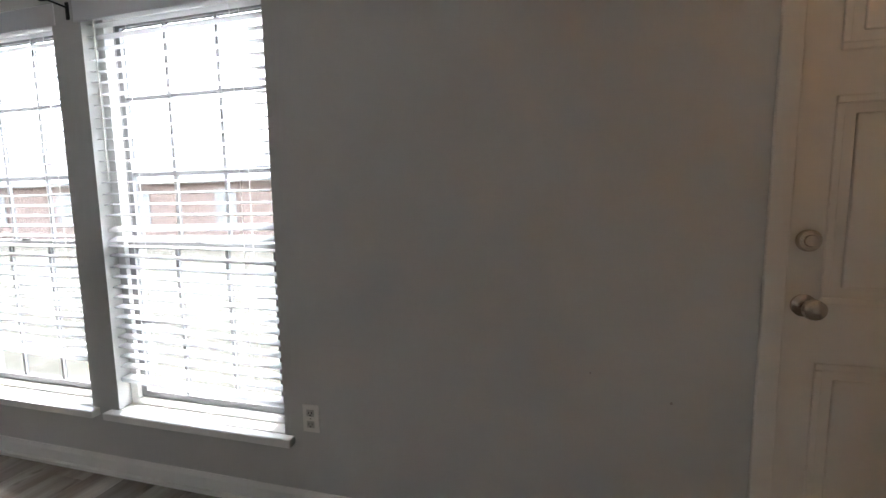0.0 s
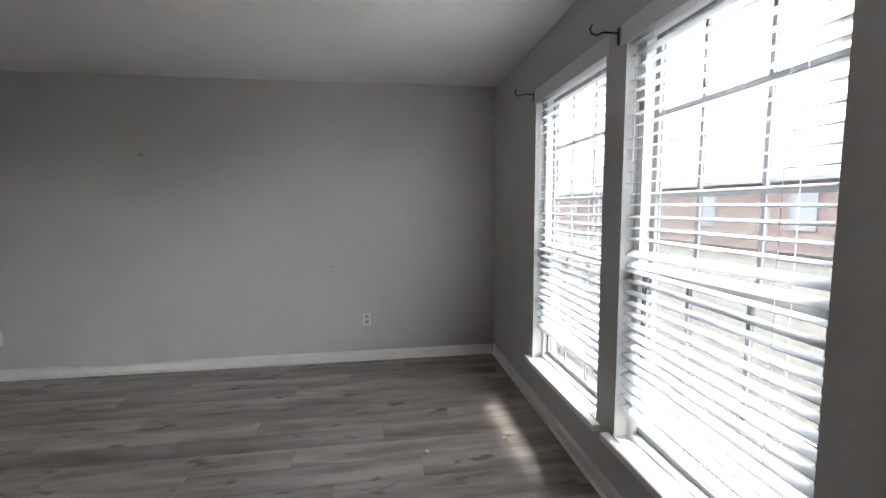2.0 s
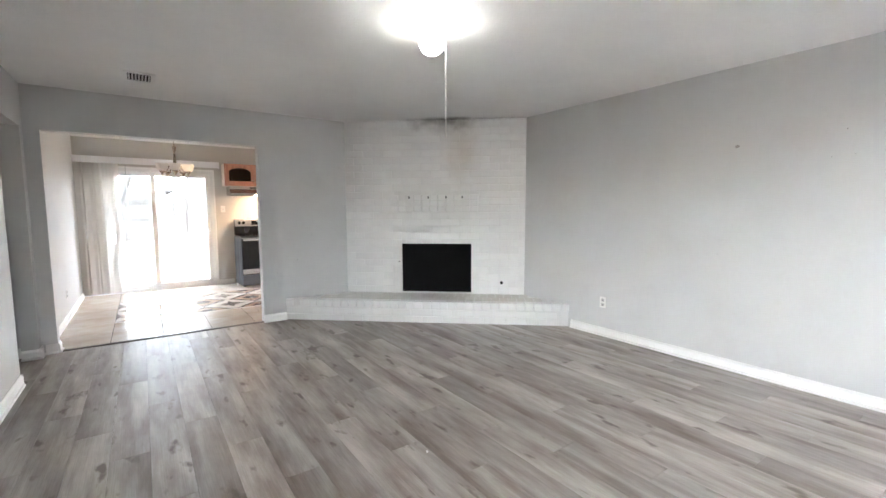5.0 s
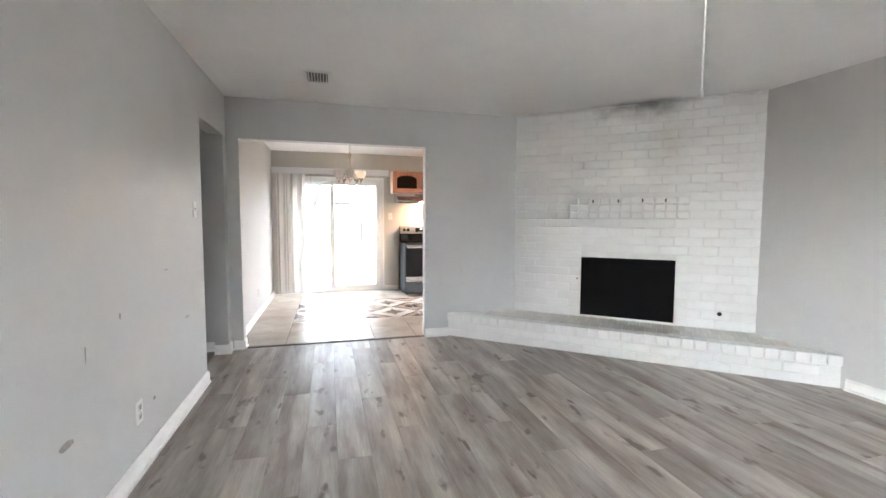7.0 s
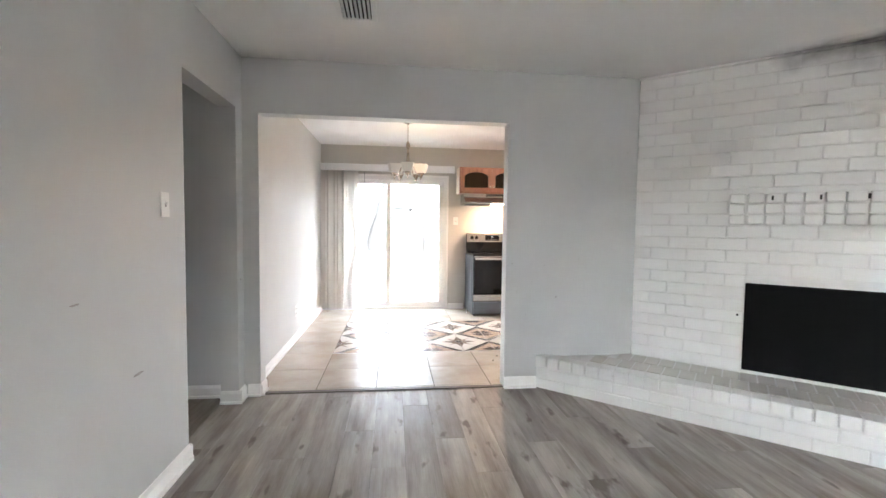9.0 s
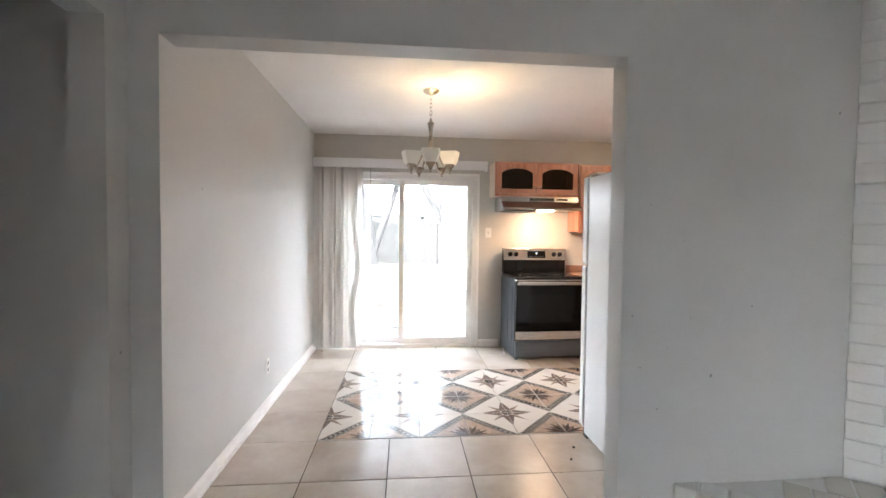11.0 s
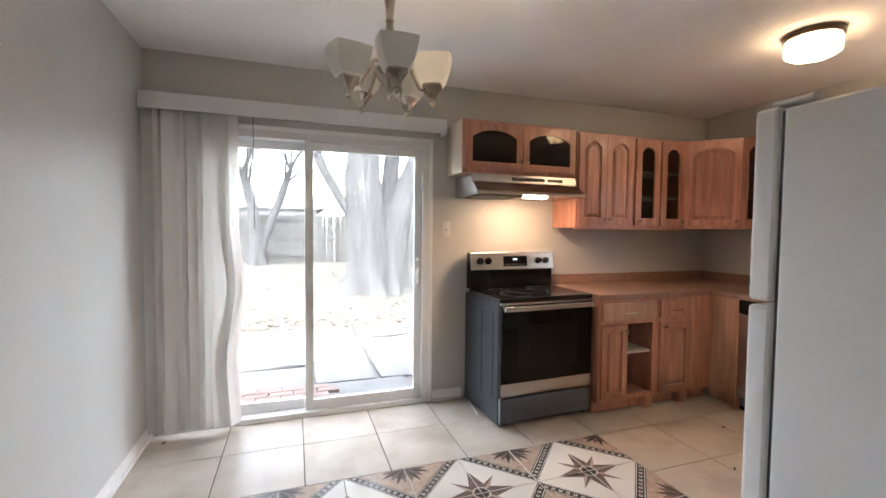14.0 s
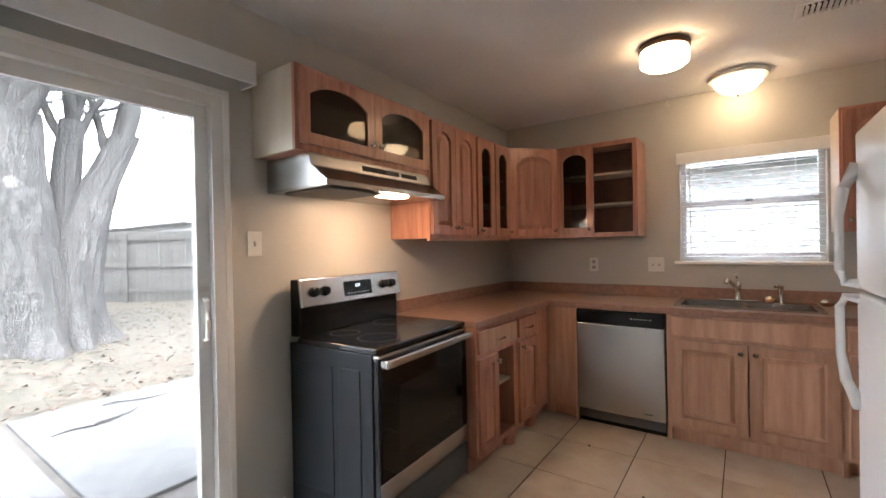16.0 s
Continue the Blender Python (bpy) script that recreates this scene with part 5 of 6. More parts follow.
part("steel_band", cube(X0 + 0.004, X1 - 0.004, Y0 - 0.041, Y0 - 0.034, 0.222, 0.308, bevel=0.002), M_STEEL, dr, "brushed steel band")
T = pose((X0 + X1) / 2, Y0 - 0.041, 0.265, 90, 0, 0)
part("badge", lathe(bmesh.new(), [(0.014, 0), (0.014, 0.0015), (0.003, 0.002)], T, 18), M_NICKEL, dr)
part("vent_trim", cube(X0 + 0.004, X1 - 0.004, Y0 - 0.036, Y0 - 0.002, 0.840, 0.853), M_STEEL, e)
hd_ = bmesh.new()
box(hd_, X0 + 0.012, X1 - 0.012, Y0 - 0.078, Y0 - 0.060, 0.800, 0.835, bevel=0.006)
for x in (X0 + 0.03, X1 - 0.03):
    box(hd_, x - 0.014, x + 0.014, Y0 - 0.064, Y0 - 0.034, 0.803, 0.832)
part("door_handle", hd_, M_STEEL, dr, "brushed steel handle bar")
part("drawer", cube(X0 + 0.004, X1 - 0.004, Y0 - 0.034, Y0 - 0.002, 0.035, 0.205, bevel=0.006), M_STEELD, e, "slate steel storage drawer")
for x in (X0 + 0.03, X1 - 0.03):
    part("foot", lathe(bmesh.new(), [(0.015, -0.002), (0.015, 0.02), (0.008, 0.022)], Matrix.Translation((x, Y0 + 0.02, 0)), 10), M_GASKET, e)

# ---- base cabinets ----
YB, XB, CT = 8.64, 3.44, 0.845
e = thing("base_cabinet", (2.6, YB, 0), "oak base cabinet, one door missing and its shelf bare", "cabinet", "base cabinets")
m = Matrix.Translation((2.335, YB, 0.09))
carcass(e, m, 0.53, 0.59, CT - 0.09, M_WOOD, M_WOODI, shelves=(0.33,))
front_frame(e, m, 0.53, CT - 0.09, (0.018, 0.585, 0.737), M_WOOD, posts=())
d = part("drawer", box(bmesh.new(), 0.02, 0.51, -0.038, -0.019, 0.60, 0.728, bevel=0.005, m=m), M_WOODL, e, "oak drawer front")
part("pull", rod(bmesh.new(), [m @ Vector(p) for p in ((0.215, -0.038, 0.655), (0.225, -0.058, 0.655), (0.305, -0.058, 0.655), (0.315, -0.038, 0.655))], 0.004), M_NICKEL, d, "brushed nickel pull")
door_panel("door", 0.225, 0.545, m @ Matrix.Translation((0.02, -0.018, 0.025)), e, M_WOOD, arch=0.0, knob=0.205, knob_z=0.50, stile=0.045)
part("centre_stile", box(bmesh.new(), 0.243, 0.262, -0.0175, -0.0006, 0.036, 0.567, m=m), M_WOOD, e)
part("toe_kick", cube(2.335, 2.865, YB + 0.045, YB + 0.06, 0, 0.089), M_WOOD, e)
part("corner_foot", lathe(bmesh.new(), [(0.05, 0.0), (0.055, 0.05), (0.05, 0.089)], Matrix.Translation((2.82, YB + 0.035, 0)), 14), M_WOOD, e)
e = thing("base_cabinet", (3.03, YB, 0), "narrow oak base cabinet with a drawer and a panel door", "cabinet", "base cabinets")
m = Matrix.Translation((2.867, YB, 0.09))
carcass(e, m, 0.345, 0.59, CT - 0.09, M_WOOD, M_WOODI)
front_frame(e, m, 0.345, CT - 0.09, (0.018, 0.585, 0.737), M_WOOD)
d = part("drawer", box(bmesh.new(), 0.02, 0.325, -0.038, -0.019, 0.60, 0.728, bevel=0.005, m=m), M_WOOD, e, "oak drawer front")
part("pull", rod(bmesh.new(), [m @ Vector(p) for p in ((0.12, -0.038, 0.655), (0.13, -0.058, 0.655), (0.21, -0.058, 0.655), (0.22, -0.038, 0.655))], 0.004), M_NICKEL, d)
door_panel("door", 0.305, 0.545, m @ Matrix.Translation((0.02, -0.018, 0.025)), e, M_WOOD, arch=0.03, knob=0.03, knob_z=0.51, stile=0.045)
part("toe_kick", cube(2.867, 3.44, YB + 0.045, YB + 0.06, 0, 0.089), M_WOOD, e)
part("corner_foot", lathe(bmesh.new(), [(0.05, 0.0), (0.055, 0.05), (0.05, 0.089)], Matrix.Translation((3.16, YB + 0.035, 0)), 14), M_WOOD, e)
part("corner_filler", cube(3.213, XB, YB - 0.017, YB, 0.09, CT), M_WOOD, e, "plain oak corner filler")
e = thing("corner_filler_panel", (XB, 8.52, 0), "knotty pale oak panel between corner and dishwasher", "panel")
part("panel", cube(XB - 0.017, XB + 0.001, 8.405, YB - 0.018, 0.10, CT), M_WOODL, e)
part("toe_kick", cube(XB + 0.045, XB + 0.06, 8.405, 8.68, 0, 0.099), M_WOODL, e)
part("end_leg", cube(XB - 0.016, XB + 0.55, 8.392, 8.404, 0.0, CT), M_WOODL, e)

e = thing("dishwasher", (3.7, 8.11, 0), "stainless dishwasher with a black control strip", "dishwasher")
part("tub", cube(XB + 0.012, 4.0, 7.805, 8.388, 0.03, CT - 0.004), M_GASKET, e)
dd = part("door", cube(XB - 0.028, XB + 0.010, 7.800, 8.388, 0.105, 0.735, bevel=0.006), M_STEEL, e, "brushed steel door")
part("control_strip", cube(XB - 0.032, XB + 0.010, 7.800, 8.388, 0.738, 0.838, bevel=0.008), M_ENAMEL, e, "black control strip")
bm = bmesh.new()
for i in range(6):
    box(bm, XB - 0.0335, XB - 0.0315, 7.88 + i * 0.024, 7.894 + i * 0.024, 0.786, 0.793)
part("button_marks", bm, M_STEEL, e)
part("badge", cube(XB - 0.0295, XB - 0.0275, 7.88, 7.93, 0.14, 0.148), M_GASKET, dd)
part("kick_plate", cube(XB + 0.02, XB + 0.03, 7.800, 8.388, 0.0, 0.098), M_ENAMEL, e)

m = Matrix.Translation((XB, 7.79, 0.09)) @ Matrix.Rotation(radians(-90), 4, "Z")
e = thing("sink_base_cabinet", (3.7, 7.36, 0), "pale oak sink base cabinet with two panel doors", "cabinet", "base cabinets")
carcass(e, m, 0.885, 0.59, CT - 0.09, M_WOODL, M_WOODI)
front_frame(e, m, 0.885, CT - 0.09, (0.018, 0.60, 0.737), M_WOODL, s=0.03)
part("false_drawer", box(bmesh.new(), 0.028, 0.857, -0.030, -0.0185, 0.615, 0.735, bevel=0.004, m=m), M_WOODL, e)
door_panel("door", 0.408, 0.56, m @ Matrix.Translation((0.03, -0.018, 0.03)), e, M_WOODL, arch=0.0, knob=0.375, knob_z=0.51, stile=0.055)
door_panel("door", 0.408, 0.56, m @ Matrix.Translation((0.446, -0.018, 0.03)), e, M_WOODL, arch=0.0, knob=0.032, knob_z=0.51, stile=0.055)
part("toe_kick", box(bmesh.new(), 0.02, 0.87, 0.02, 0.035, -0.09, -0.001, m=m), M_WOODL, e)
for x in (0.0, 0.862):
    part("leg", box(bmesh.new(), x, x + 0.023, -0.016, 0.018, -0.09, -0.001, m=m), M_WOODL, e)
m = Matrix.Translation((XB, 6.922, 0.09)) @ Matrix.Rotation(radians(-90), 4, "Z")
e = thing("base_cabinet", (3.7, 6.6, 0), "pale oak base cabinet with drawer and panel door behind the fridge", "cabinet", "base cabinets")
carcass(e, m, 0.60, 0.59, CT - 0.09, M_WOODL, M_WOODI)
front_frame(e, m, 0.60, CT - 0.09, (0.018, 0.60, 0.737), M_WOODL)
part("drawer", box(bmesh.new(), 0.02, 0.58, -0.038, -0.019, 0.61, 0.728, bevel=0.005, m=m), M_WOODL, e)
door_panel("door", 0.27, 0.56, m @ Matrix.Translation((0.025, -0.018, 0.03)), e, M_WOODL, arch=0.0, knob=0.035, knob_z=0.51)
door_panel("door", 0.27, 0.56, m @ Matrix.Translation((0.305, -0.018, 0.03)), e, M_WOODL, arch=0.0, knob=0.235, knob_z=0.51)
part("toe_kick", box(bmesh.new(), 0.02, 0.58, 0.04, 0.055, -0.09, -0.001, m=m), M_WOODL, e)

# ---- counter with sink ----
e = thing("countertop", (3.6, 8.9, CT), "brown speckled laminate L-shaped countertop with backsplash", "countertop")
SKX, SKY = (3.53, 3.965), (6.99, 7.74)
bm = bmesh.new()
zt = CT + 0.038
box(bm, XB - 0.03, 4.049, SKY[1], YB - 0.03, CT + 0.001, zt)
box(bm, XB - 0.03, SKX[0], SKY[0], SKY[1], CT + 0.001, zt)
box(bm, SKX[1], 4.049, SKY[0], SKY[1], CT + 0.001, zt)
box(bm, XB - 0.03, 4.049, 6.30, SKY[0], CT + 0.001, zt)
bmesh.ops.remove_doubles(bm, verts=bm.verts, dist=1e-4)
part("top", bm, M_COUNTER, e)
part("top", cube(2.328, 4.049, YB - 0.03, YK - 0.001, CT + 0.001, zt), M_COUNTER, e)
part("front_edge", cube(2.328, XB - 0.03, YB - 0.042, YB - 0.0302, CT - 0.004, zt + 0.001, bevel=0.005), M_COUNTER, e)
part("front_edge", cube(XB - 0.042, XB - 0.0302, 6.30, YB - 0.0305, CT - 0.004, zt + 0.001, bevel=0.005), M_COUNTER, e)
part("backsplash", cube(2.328, 4.049, YK - 0.022, YK - 0.001, zt + 0.0005, zt + 0.085, bevel=0.003), M_COUNTER, e)
part("backsplash", cube(KR - 0.022, KR - 0.001, 6.30, YK - 0.0225, zt + 0.0005, zt + 0.085, bevel=0.003), M_COUNTER, e)

e = thing("double_sink", (3.75, 7.36, zt), "stainless double-bowl sink set in the brown counter", "sink")
bm = bmesh.new()
sx0, sx1, sy0, sy1 = SKX[0] - 0.02, SKX[1] + 0.02, SKY[0] - 0.02, SKY[1] + 0.02
bx0, bx1 = SKX[0] + 0.02, SKX[1] - 0.075
ym = (SKY[0] + SKY[1]) / 2
for a, b, c, d in ((sx0, bx0, sy0, sy1), (bx1, sx1, sy0, sy1), (bx0, bx1, sy0, SKY[0] + 0.02), (bx0, bx1, SKY[1] - 0.02, sy1), (bx0, bx1, ym - 0.015, ym + 0.015)):
    box(bm, a, b, c, d, zt + 0.0005, zt + 0.007)
part("rim", bm, M_SINK, e)
for ya, yb in ((SKY[0] + 0.02, ym - 0.015), (ym + 0.015, SKY[1] - 0.02)):
    bm = bmesh.new()
    t = [bm.verts.new(p) for p in ((bx0, ya, zt + 0.006), (bx1, ya, zt + 0.006), (bx1, yb, zt + 0.006), (bx0, yb, zt + 0.006))]
    u = [bm.verts.new(p) for p in ((bx0 + 0.03, ya + 0.03, zt - 0.16), (bx1 - 0.03, ya + 0.03, zt - 0.16), (bx1 - 0.03, yb - 0.03, zt - 0.16), (bx0 + 0.03, yb - 0.03, zt - 0.16))]
    for i in range(4):
        bm.faces.new((t[i], t[(i + 1) % 4], u[(i + 1) % 4], u[i]))
    bm.faces.new(u)
    bmesh.ops.solidify(bm, geom=bm.faces[:], thickness=0.002)
    bw = part("bowl", bm, M_SINK, e)
    part("drain", lathe(bmesh.new(), [(0.04, 0), (0.04, 0.003), (0.03, 0.004), (0.01, 0.002)], Matrix.Translation(((bx0 + bx1) / 2, (ya + yb) / 2, zt - 0.159)), 18), M_CHROME, bw)
e = thing("faucet", (3.93, 7.40, zt), "chrome single-lever kitchen faucet on the sink", "faucet")
fx, fy, fz = 3.93, 7.40, zt + 0.007
part("deck_plate", cube(fx - 0.025, fx + 0.025, fy - 0.12, fy + 0.12, fz, fz + 0.012, bevel=0.005), M_CHROME, e)
part("body", lathe(bmesh.new(), [(0.026, 0.01), (0.022, 0.03), (0.021, 0.10), (0.024, 0.11), (0.020, 0.135), (0.006, 0.145)], Matrix.Translation((fx, fy, fz)), 18), M_CHROME, e, smooth=True)
part("spout", rod(bmesh.new(), [(fx, fy, fz + 0.06), (fx - 0.05, fy + 0.02, fz + 0.11), (fx - 0.11, fy + 0.045, fz + 0.15), (fx - 0.145, fy + 0.06, fz + 0.155), (fx - 0.155, fy + 0.064, fz + 0.135)], [0.013, 0.013, 0.013, 0.014, 0.014], 10), M_CHROME, e, smooth=True)
part("lever", rod(bmesh.new(), [(fx, fy, fz + 0.14), (fx + 0.01, fy + 0.005, fz + 0.165), (fx - 0.02, fy + 0.01, fz + 0.185)], 0.007), M_CHROME, e, smooth=True)
e = thing("side_sprayer", (3.94, 7.16, zt), "chrome side sprayer standing on the sink rim", "sprayer")
part("body", lathe(bmesh.new(), [(0.02, 0), (0.016, 0.02), (0.013, 0.06), (0.018, 0.10), (0.02, 0.115), (0.008, 0.12)], Matrix.Translation((3.94, 7.16, fz)), 16), M_CHROME, e, smooth=True)
part("head", rod(bmesh.new(), [(3.94, 7.16, fz + 0.105), (3.90, 7.18, fz + 0.118), (3.885, 7.19, fz + 0.11)], 0.012), M_CHROME, e, smooth=True)
for x, y in ((3.90, 7.22), (3.90, 6.93)):
    e = thing("sink_strainer", (x, y, fz), "dull metal sink strainer basket beside the sink", "strainer")
    part("basket", lathe(bmesh.new(), [(0.02, 0.0), (0.036, 0.012), (0.042, 0.028), (0.03, 0.04), (0.008, 0.05)], Matrix.Translation((x, y, zt + 0.0075 if y > 6.97 else zt + 0.001)), 16), M_NICKEL, e, smooth=True)

# ---- refrigerator ----
e = thing("refrigerator", (1.97, 6.6, 0), "white top-freezer refrigerator with side handles", "refrigerator")
fx0, fx1, fyb, fyf, fz1 = 1.578, 2.38, 6.22, 6.947, 1.688
part("body", cube(fx0, fx1, fyb, fyf, 0.03, fz1, bevel=0.008), M_FRIDGE, e)
part("gasket", cube(fx0 + 0.012, fx1 - 0.012, fyf, fyf + 0.012, 0.06, fz1 - 0.004), M_GASKET, e, "dark rubber gasket")
for nm, za, zb in (("freezer_door", 1.135, fz1 + 0.012), ("fridge_door", 0.06, 1.122)):
    d = part(nm, cube(fx0 - 0.002, fx1 + 0.002, fyf + 0.012, fyf + 0.082, za, zb, bevel=0.012), M_FRIDGE, e)
    yh = fyf + 0.082
    hx = fx1 - 0.022
    if nm == "freezer_door":
        pts = [(hx, yh - 0.004, 1.155), (hx, yh + 0.035, 1.157), (hx, yh + 0.050, 1.20), (hx, yh + 0.049, 1.40), (hx, yh + 0.035, 1.50), (hx, yh - 0.004, 1.58)]
    else:
        pts = [(hx, yh - 0.004, 1.10), (hx, yh + 0.035, 1.105), (hx, yh + 0.050, 1.07), (hx, yh + 0.049, 0.90), (hx, yh + 0.035, 0.80), (hx, yh - 0.004, 0.71)]
    part("handle", rod(bmesh.new(), pts, [0.02, 0.016, 0.014, 0.014, 0.018, 0.026], 10), M_FRIDGE, d, "white moulded handle", smooth=True)
part("hinge_cover", cube(fx0 + 0.02, fx0 + 0.09, fyf - 0.06, fyf + 0.05, fz1 + 0.0005 + 0.012, fz1 + 0.03, bevel=0.006), M_FRIDGE, e)
part("top_hinge", cube(fx1 - 0.1, fx1 - 0.02, fyf - 0.06, fyf + 0.05, fz1 + 0.0125, fz1 + 0.03, bevel=0.006), M_FRIDGE, e)
part("base_grille", cube(fx0 + 0.01, fx1 - 0.01, fyf - 0.02, fyf + 0.03, 0.0, 0.055), M_GASKET, e)

# loose strip of trim lying on the tiles beside the range
ob = part("trim_strip", box(bmesh.new(), -0.12, 0.12, -0.006, 0.006, 0.0015, 0.007, bevel=0.001, m=pose(1.535, 9.03, 0, 0, 0, 82)), M_PLASTIC)
tagged(ob, "thin white trim strip lying on tiles beside range", "trim strip")

# ---- outdoors ----
bm = bmesh.new()
prof = [(-400, -0.75), (-14, -0.75), (-1.2, -0.26), (YK, -0.26), (YK + 4.5, -0.17), (40, -0.15), (400, -0.15)]
xs = [-400, -40, -10, -4, 2, 8, 14, 50, 400]
g = [[bm.verts.new((x, y, z)) for x in xs] for y, z in prof]
for a, b in zip(g, g[1:]):
    for i in range(len(xs) - 1):
        bm.faces.new((a[i], a[i + 1], b[i + 1], b[i]))
setting("ground", bm, M_GRASS, "dry winter lawn strewn with fallen leaves", "ground")
pav = setting("pavement_patio", cube(-3.4, 4.6, YK + 0.17, 12.55, -0.30, -0.145), M_SUB, "pale cracked concrete patio slabs", "patio")
# slabs: x0, x1, y0, y1; a dirt-filled joint at x 1.05 and a bare soil corner by the door
for a, b, c, d in ((-3.4, -0.9, YK + 0.17, 10.24), (-0.9, 1.30, YK + 0.17, 10.24), (1.30, 4.6, YK + 0.17, 9.73), (2.2, 4.6, 9.73, 10.24), (-3.4, -0.9, 10.24, 12.55),
                   (-0.9, 0.45, 10.24, 10.80), (-0.9, 0.45, 10.835, 12.55), (0.45, 1.025, 10.24, 12.55), (1.07, 4.6, 10.24, 12.55)):
    part("slab", cube(a + 0.004, b - 0.004, c + 0.004, d - 0.004, -0.25, -0.12 + rng.uniform(-0.004, 0.004), bevel=0.008), M_CONC, pav)
me = finish(cube(-0.095, 0.095, -0.045, 0.045, -0.03, 0.02, bevel=0.004), "paver", M_PAVER)
for i in range(6):
    for j in range(7):
        part("paver", me, None, pav, "", pose(-0.55 + i * 0.2 + 0.1 * (j % 2), YK + 0.28 + j * 0.1, -0.118, 0, 0, rng.uniform(-2, 2)))
for x, y, a in ((1.45, 11.8, 2), (1.62, 11.84, 22), (0.30, 10.83, 5), (1.9, 12.2, -20), (1.5, 9.98, 40)):
    s = part("fallen_twig", rod(bmesh.new(), [Matrix.Translation((x, y, -0.105)) @ Matrix.Rotation(radians(a), 4, "Z") @ Vector((t * 0.5 - 0.25, 0.03 * math.sin(7 * t), 0.0)) for t in (0, 0.25, 0.5, 0.75, 1)], [0.004, 0.007, 0.008, 0.006, 0.003], 6), M_BARK)
    tagged(s, "thin grey fallen twig on the patio", "twig")

# fallen leaves
lr = np.random.RandomState(7)
n = 14000
px, py = lr.uniform(-7, 10, n), 12.62 + 11 * lr.uniform(0, 1, n) ** 1.5
an, sz, tl = lr.uniform(0, 6.28, n), lr.uniform(0.02, 0.05, n), lr.uniform(-0.02, 0.03, (n, 4))
vs, fs = [], []
for i in range(n):
    c, s = math.cos(an[i]) * sz[i], math.sin(an[i]) * sz[i]
    z = -0.16 + 0.012
    vs += [(px[i] - c, py[i] - s, z + 0.01), (px[i] + 0.5 * s, py[i] - 0.5 * c, z + 0.01 + abs(tl[i][1])), (px[i] + c, py[i] + s, z + 0.012 + abs(tl[i][2])), (px[i] - 0.5 * s, py[i] + 0.5 * c, z + 0.01)]
    fs.append((4 * i, 4 * i + 1, 4 * i + 2, 4 * i + 3))
me = bpy.data.meshes.new("fallen_leaves")
me.from_pydata(vs, [], fs)
me.materials.append(M_LEAF)
tagged(new("fallen_leaves", me), "brown fallen leaves scattered over the lawn", "leaves", "", "stuff")


def fence(name, p, q, label):
    """A board fence with posts and rails from p to q."""
    p, q = Vector((*p, 0)), Vector((*q, 0))
    d = q - p
    m = Matrix.Translation((p.x, p.y, -0.17)) @ Matrix.Rotation(math.atan2(d.y, d.x), 4, "Z")
    e = thing(name, p, label, "fence", "backyard fence")
    n = int(d.length / 0.152)
    me = finish(cube(-0.07, 0.07, 0.0, 0.018, 0.03, 2.12), "board", M_FENCE)
    for i in range(n):
        part("board", me, None, e, "", m @ pose((i + 0.5) * 0.152, rng.uniform(-0.006, 0.004), rng.uniform(-0.03, 0.02), 0, rng.uniform(-0.4, 0.4), 0))
    me = finish(cube(-0.05, 0.05, -0.10, 0.0, 0.0, 2.05), "post", M_FENCE)
    for i in range(int(d.length / 2.4) + 1):
        part("post", me, None, e, "", m @ pose(i * 2.4 + 0.1, -0.012, 0))
    for z in (0.30, 1.05, 1.85):
        part("rail", box(bmesh.new(), 0, d.length, -0.052, -0.012, z, z + 0.09, m=m), M_FENCE, e)


fence("wooden_fence", (-13.0, 28.0), (2.0, 26.0), "tall weathered grey board fence at the lawn's end")
fence("wooden_fence", (2.0, 26.0), (13.5, 13.0), "tall weathered grey board fence beside the big tree")


def stem(pts, radii, seed, seg=56, flare=0.0):
    """A bark-ridged round stem along smooth points, with a root flare at its foot."""
    P = [Vector(p) for p in pts]
    rows, bm = [], bmesh.new()
    steps = 9
    for k in range((len(P) - 1) * steps + 1):
        a, t = min(k // steps, len(P) - 2), k / steps - min(k // steps, len(P) - 2)
        q = P[a].lerp(P[a + 1], t)
        prev, nxt = P[max(a - 1, 0)], P[min(a + 2, len(P) - 1)]
        q += 0.5 * t * (1 - t) * ((P[a + 1] - nxt) * t + (P[a] - prev) * (1 - t)) * 0.5
        r = radii[a] + (radii[a + 1] - radii[a]) * t
        h = (q - P[0]).length
        ring = []
        for i in range(seg):
            u = 2 * math.pi * i / seg
            c, s_ = math.cos(u), math.sin(u)
            lobe = flare * math.exp(-h / 0.34) * (0.8 + 0.75 * math.sin(5 * u + seed))
            ridge = 0.10 * noise.noise((3.0 * c, 3.0 * s_, h * 0.9 + seed)) + 0.075 * noise.noise((9.0 * c, 9.0 * s_, h * 1.6 + seed)) + 0.05 * noise.noise((19.0 * c, 19.0 * s_, h * 5.0))
            ring.append(bm.verts.new((q.x + r * (1 + lobe + ridge) * c, q.y + r * (1 + lobe + ridge) * s_, q.z)))
        rows.append(ring)
    for a, b in zip(rows, rows[1:]):
        for i in range(seg):
            bm.faces.new((a[i], a[(i + 1) % seg], b[(i + 1) % seg], b[i]))
    bm.faces.new(rows[-1])
    bm.faces.new(list(reversed(rows[0])))
    return bm


def wander(R, p, d, length, n, up=0.05, bend=0.22):
    """Points of a limb that wanders from p along d."""
    p, d = Vector(p), Vector(d).normalized()
    out = [p.copy()]
    for _ in range(n):
        d = (d + Vector((R.uniform(-bend, bend), R.uniform(-bend, bend), R.uniform(-bend, bend) * 0.7 + up))).normalized()
        p = p + d * (length / n)
        out.append(p.copy())
    return out


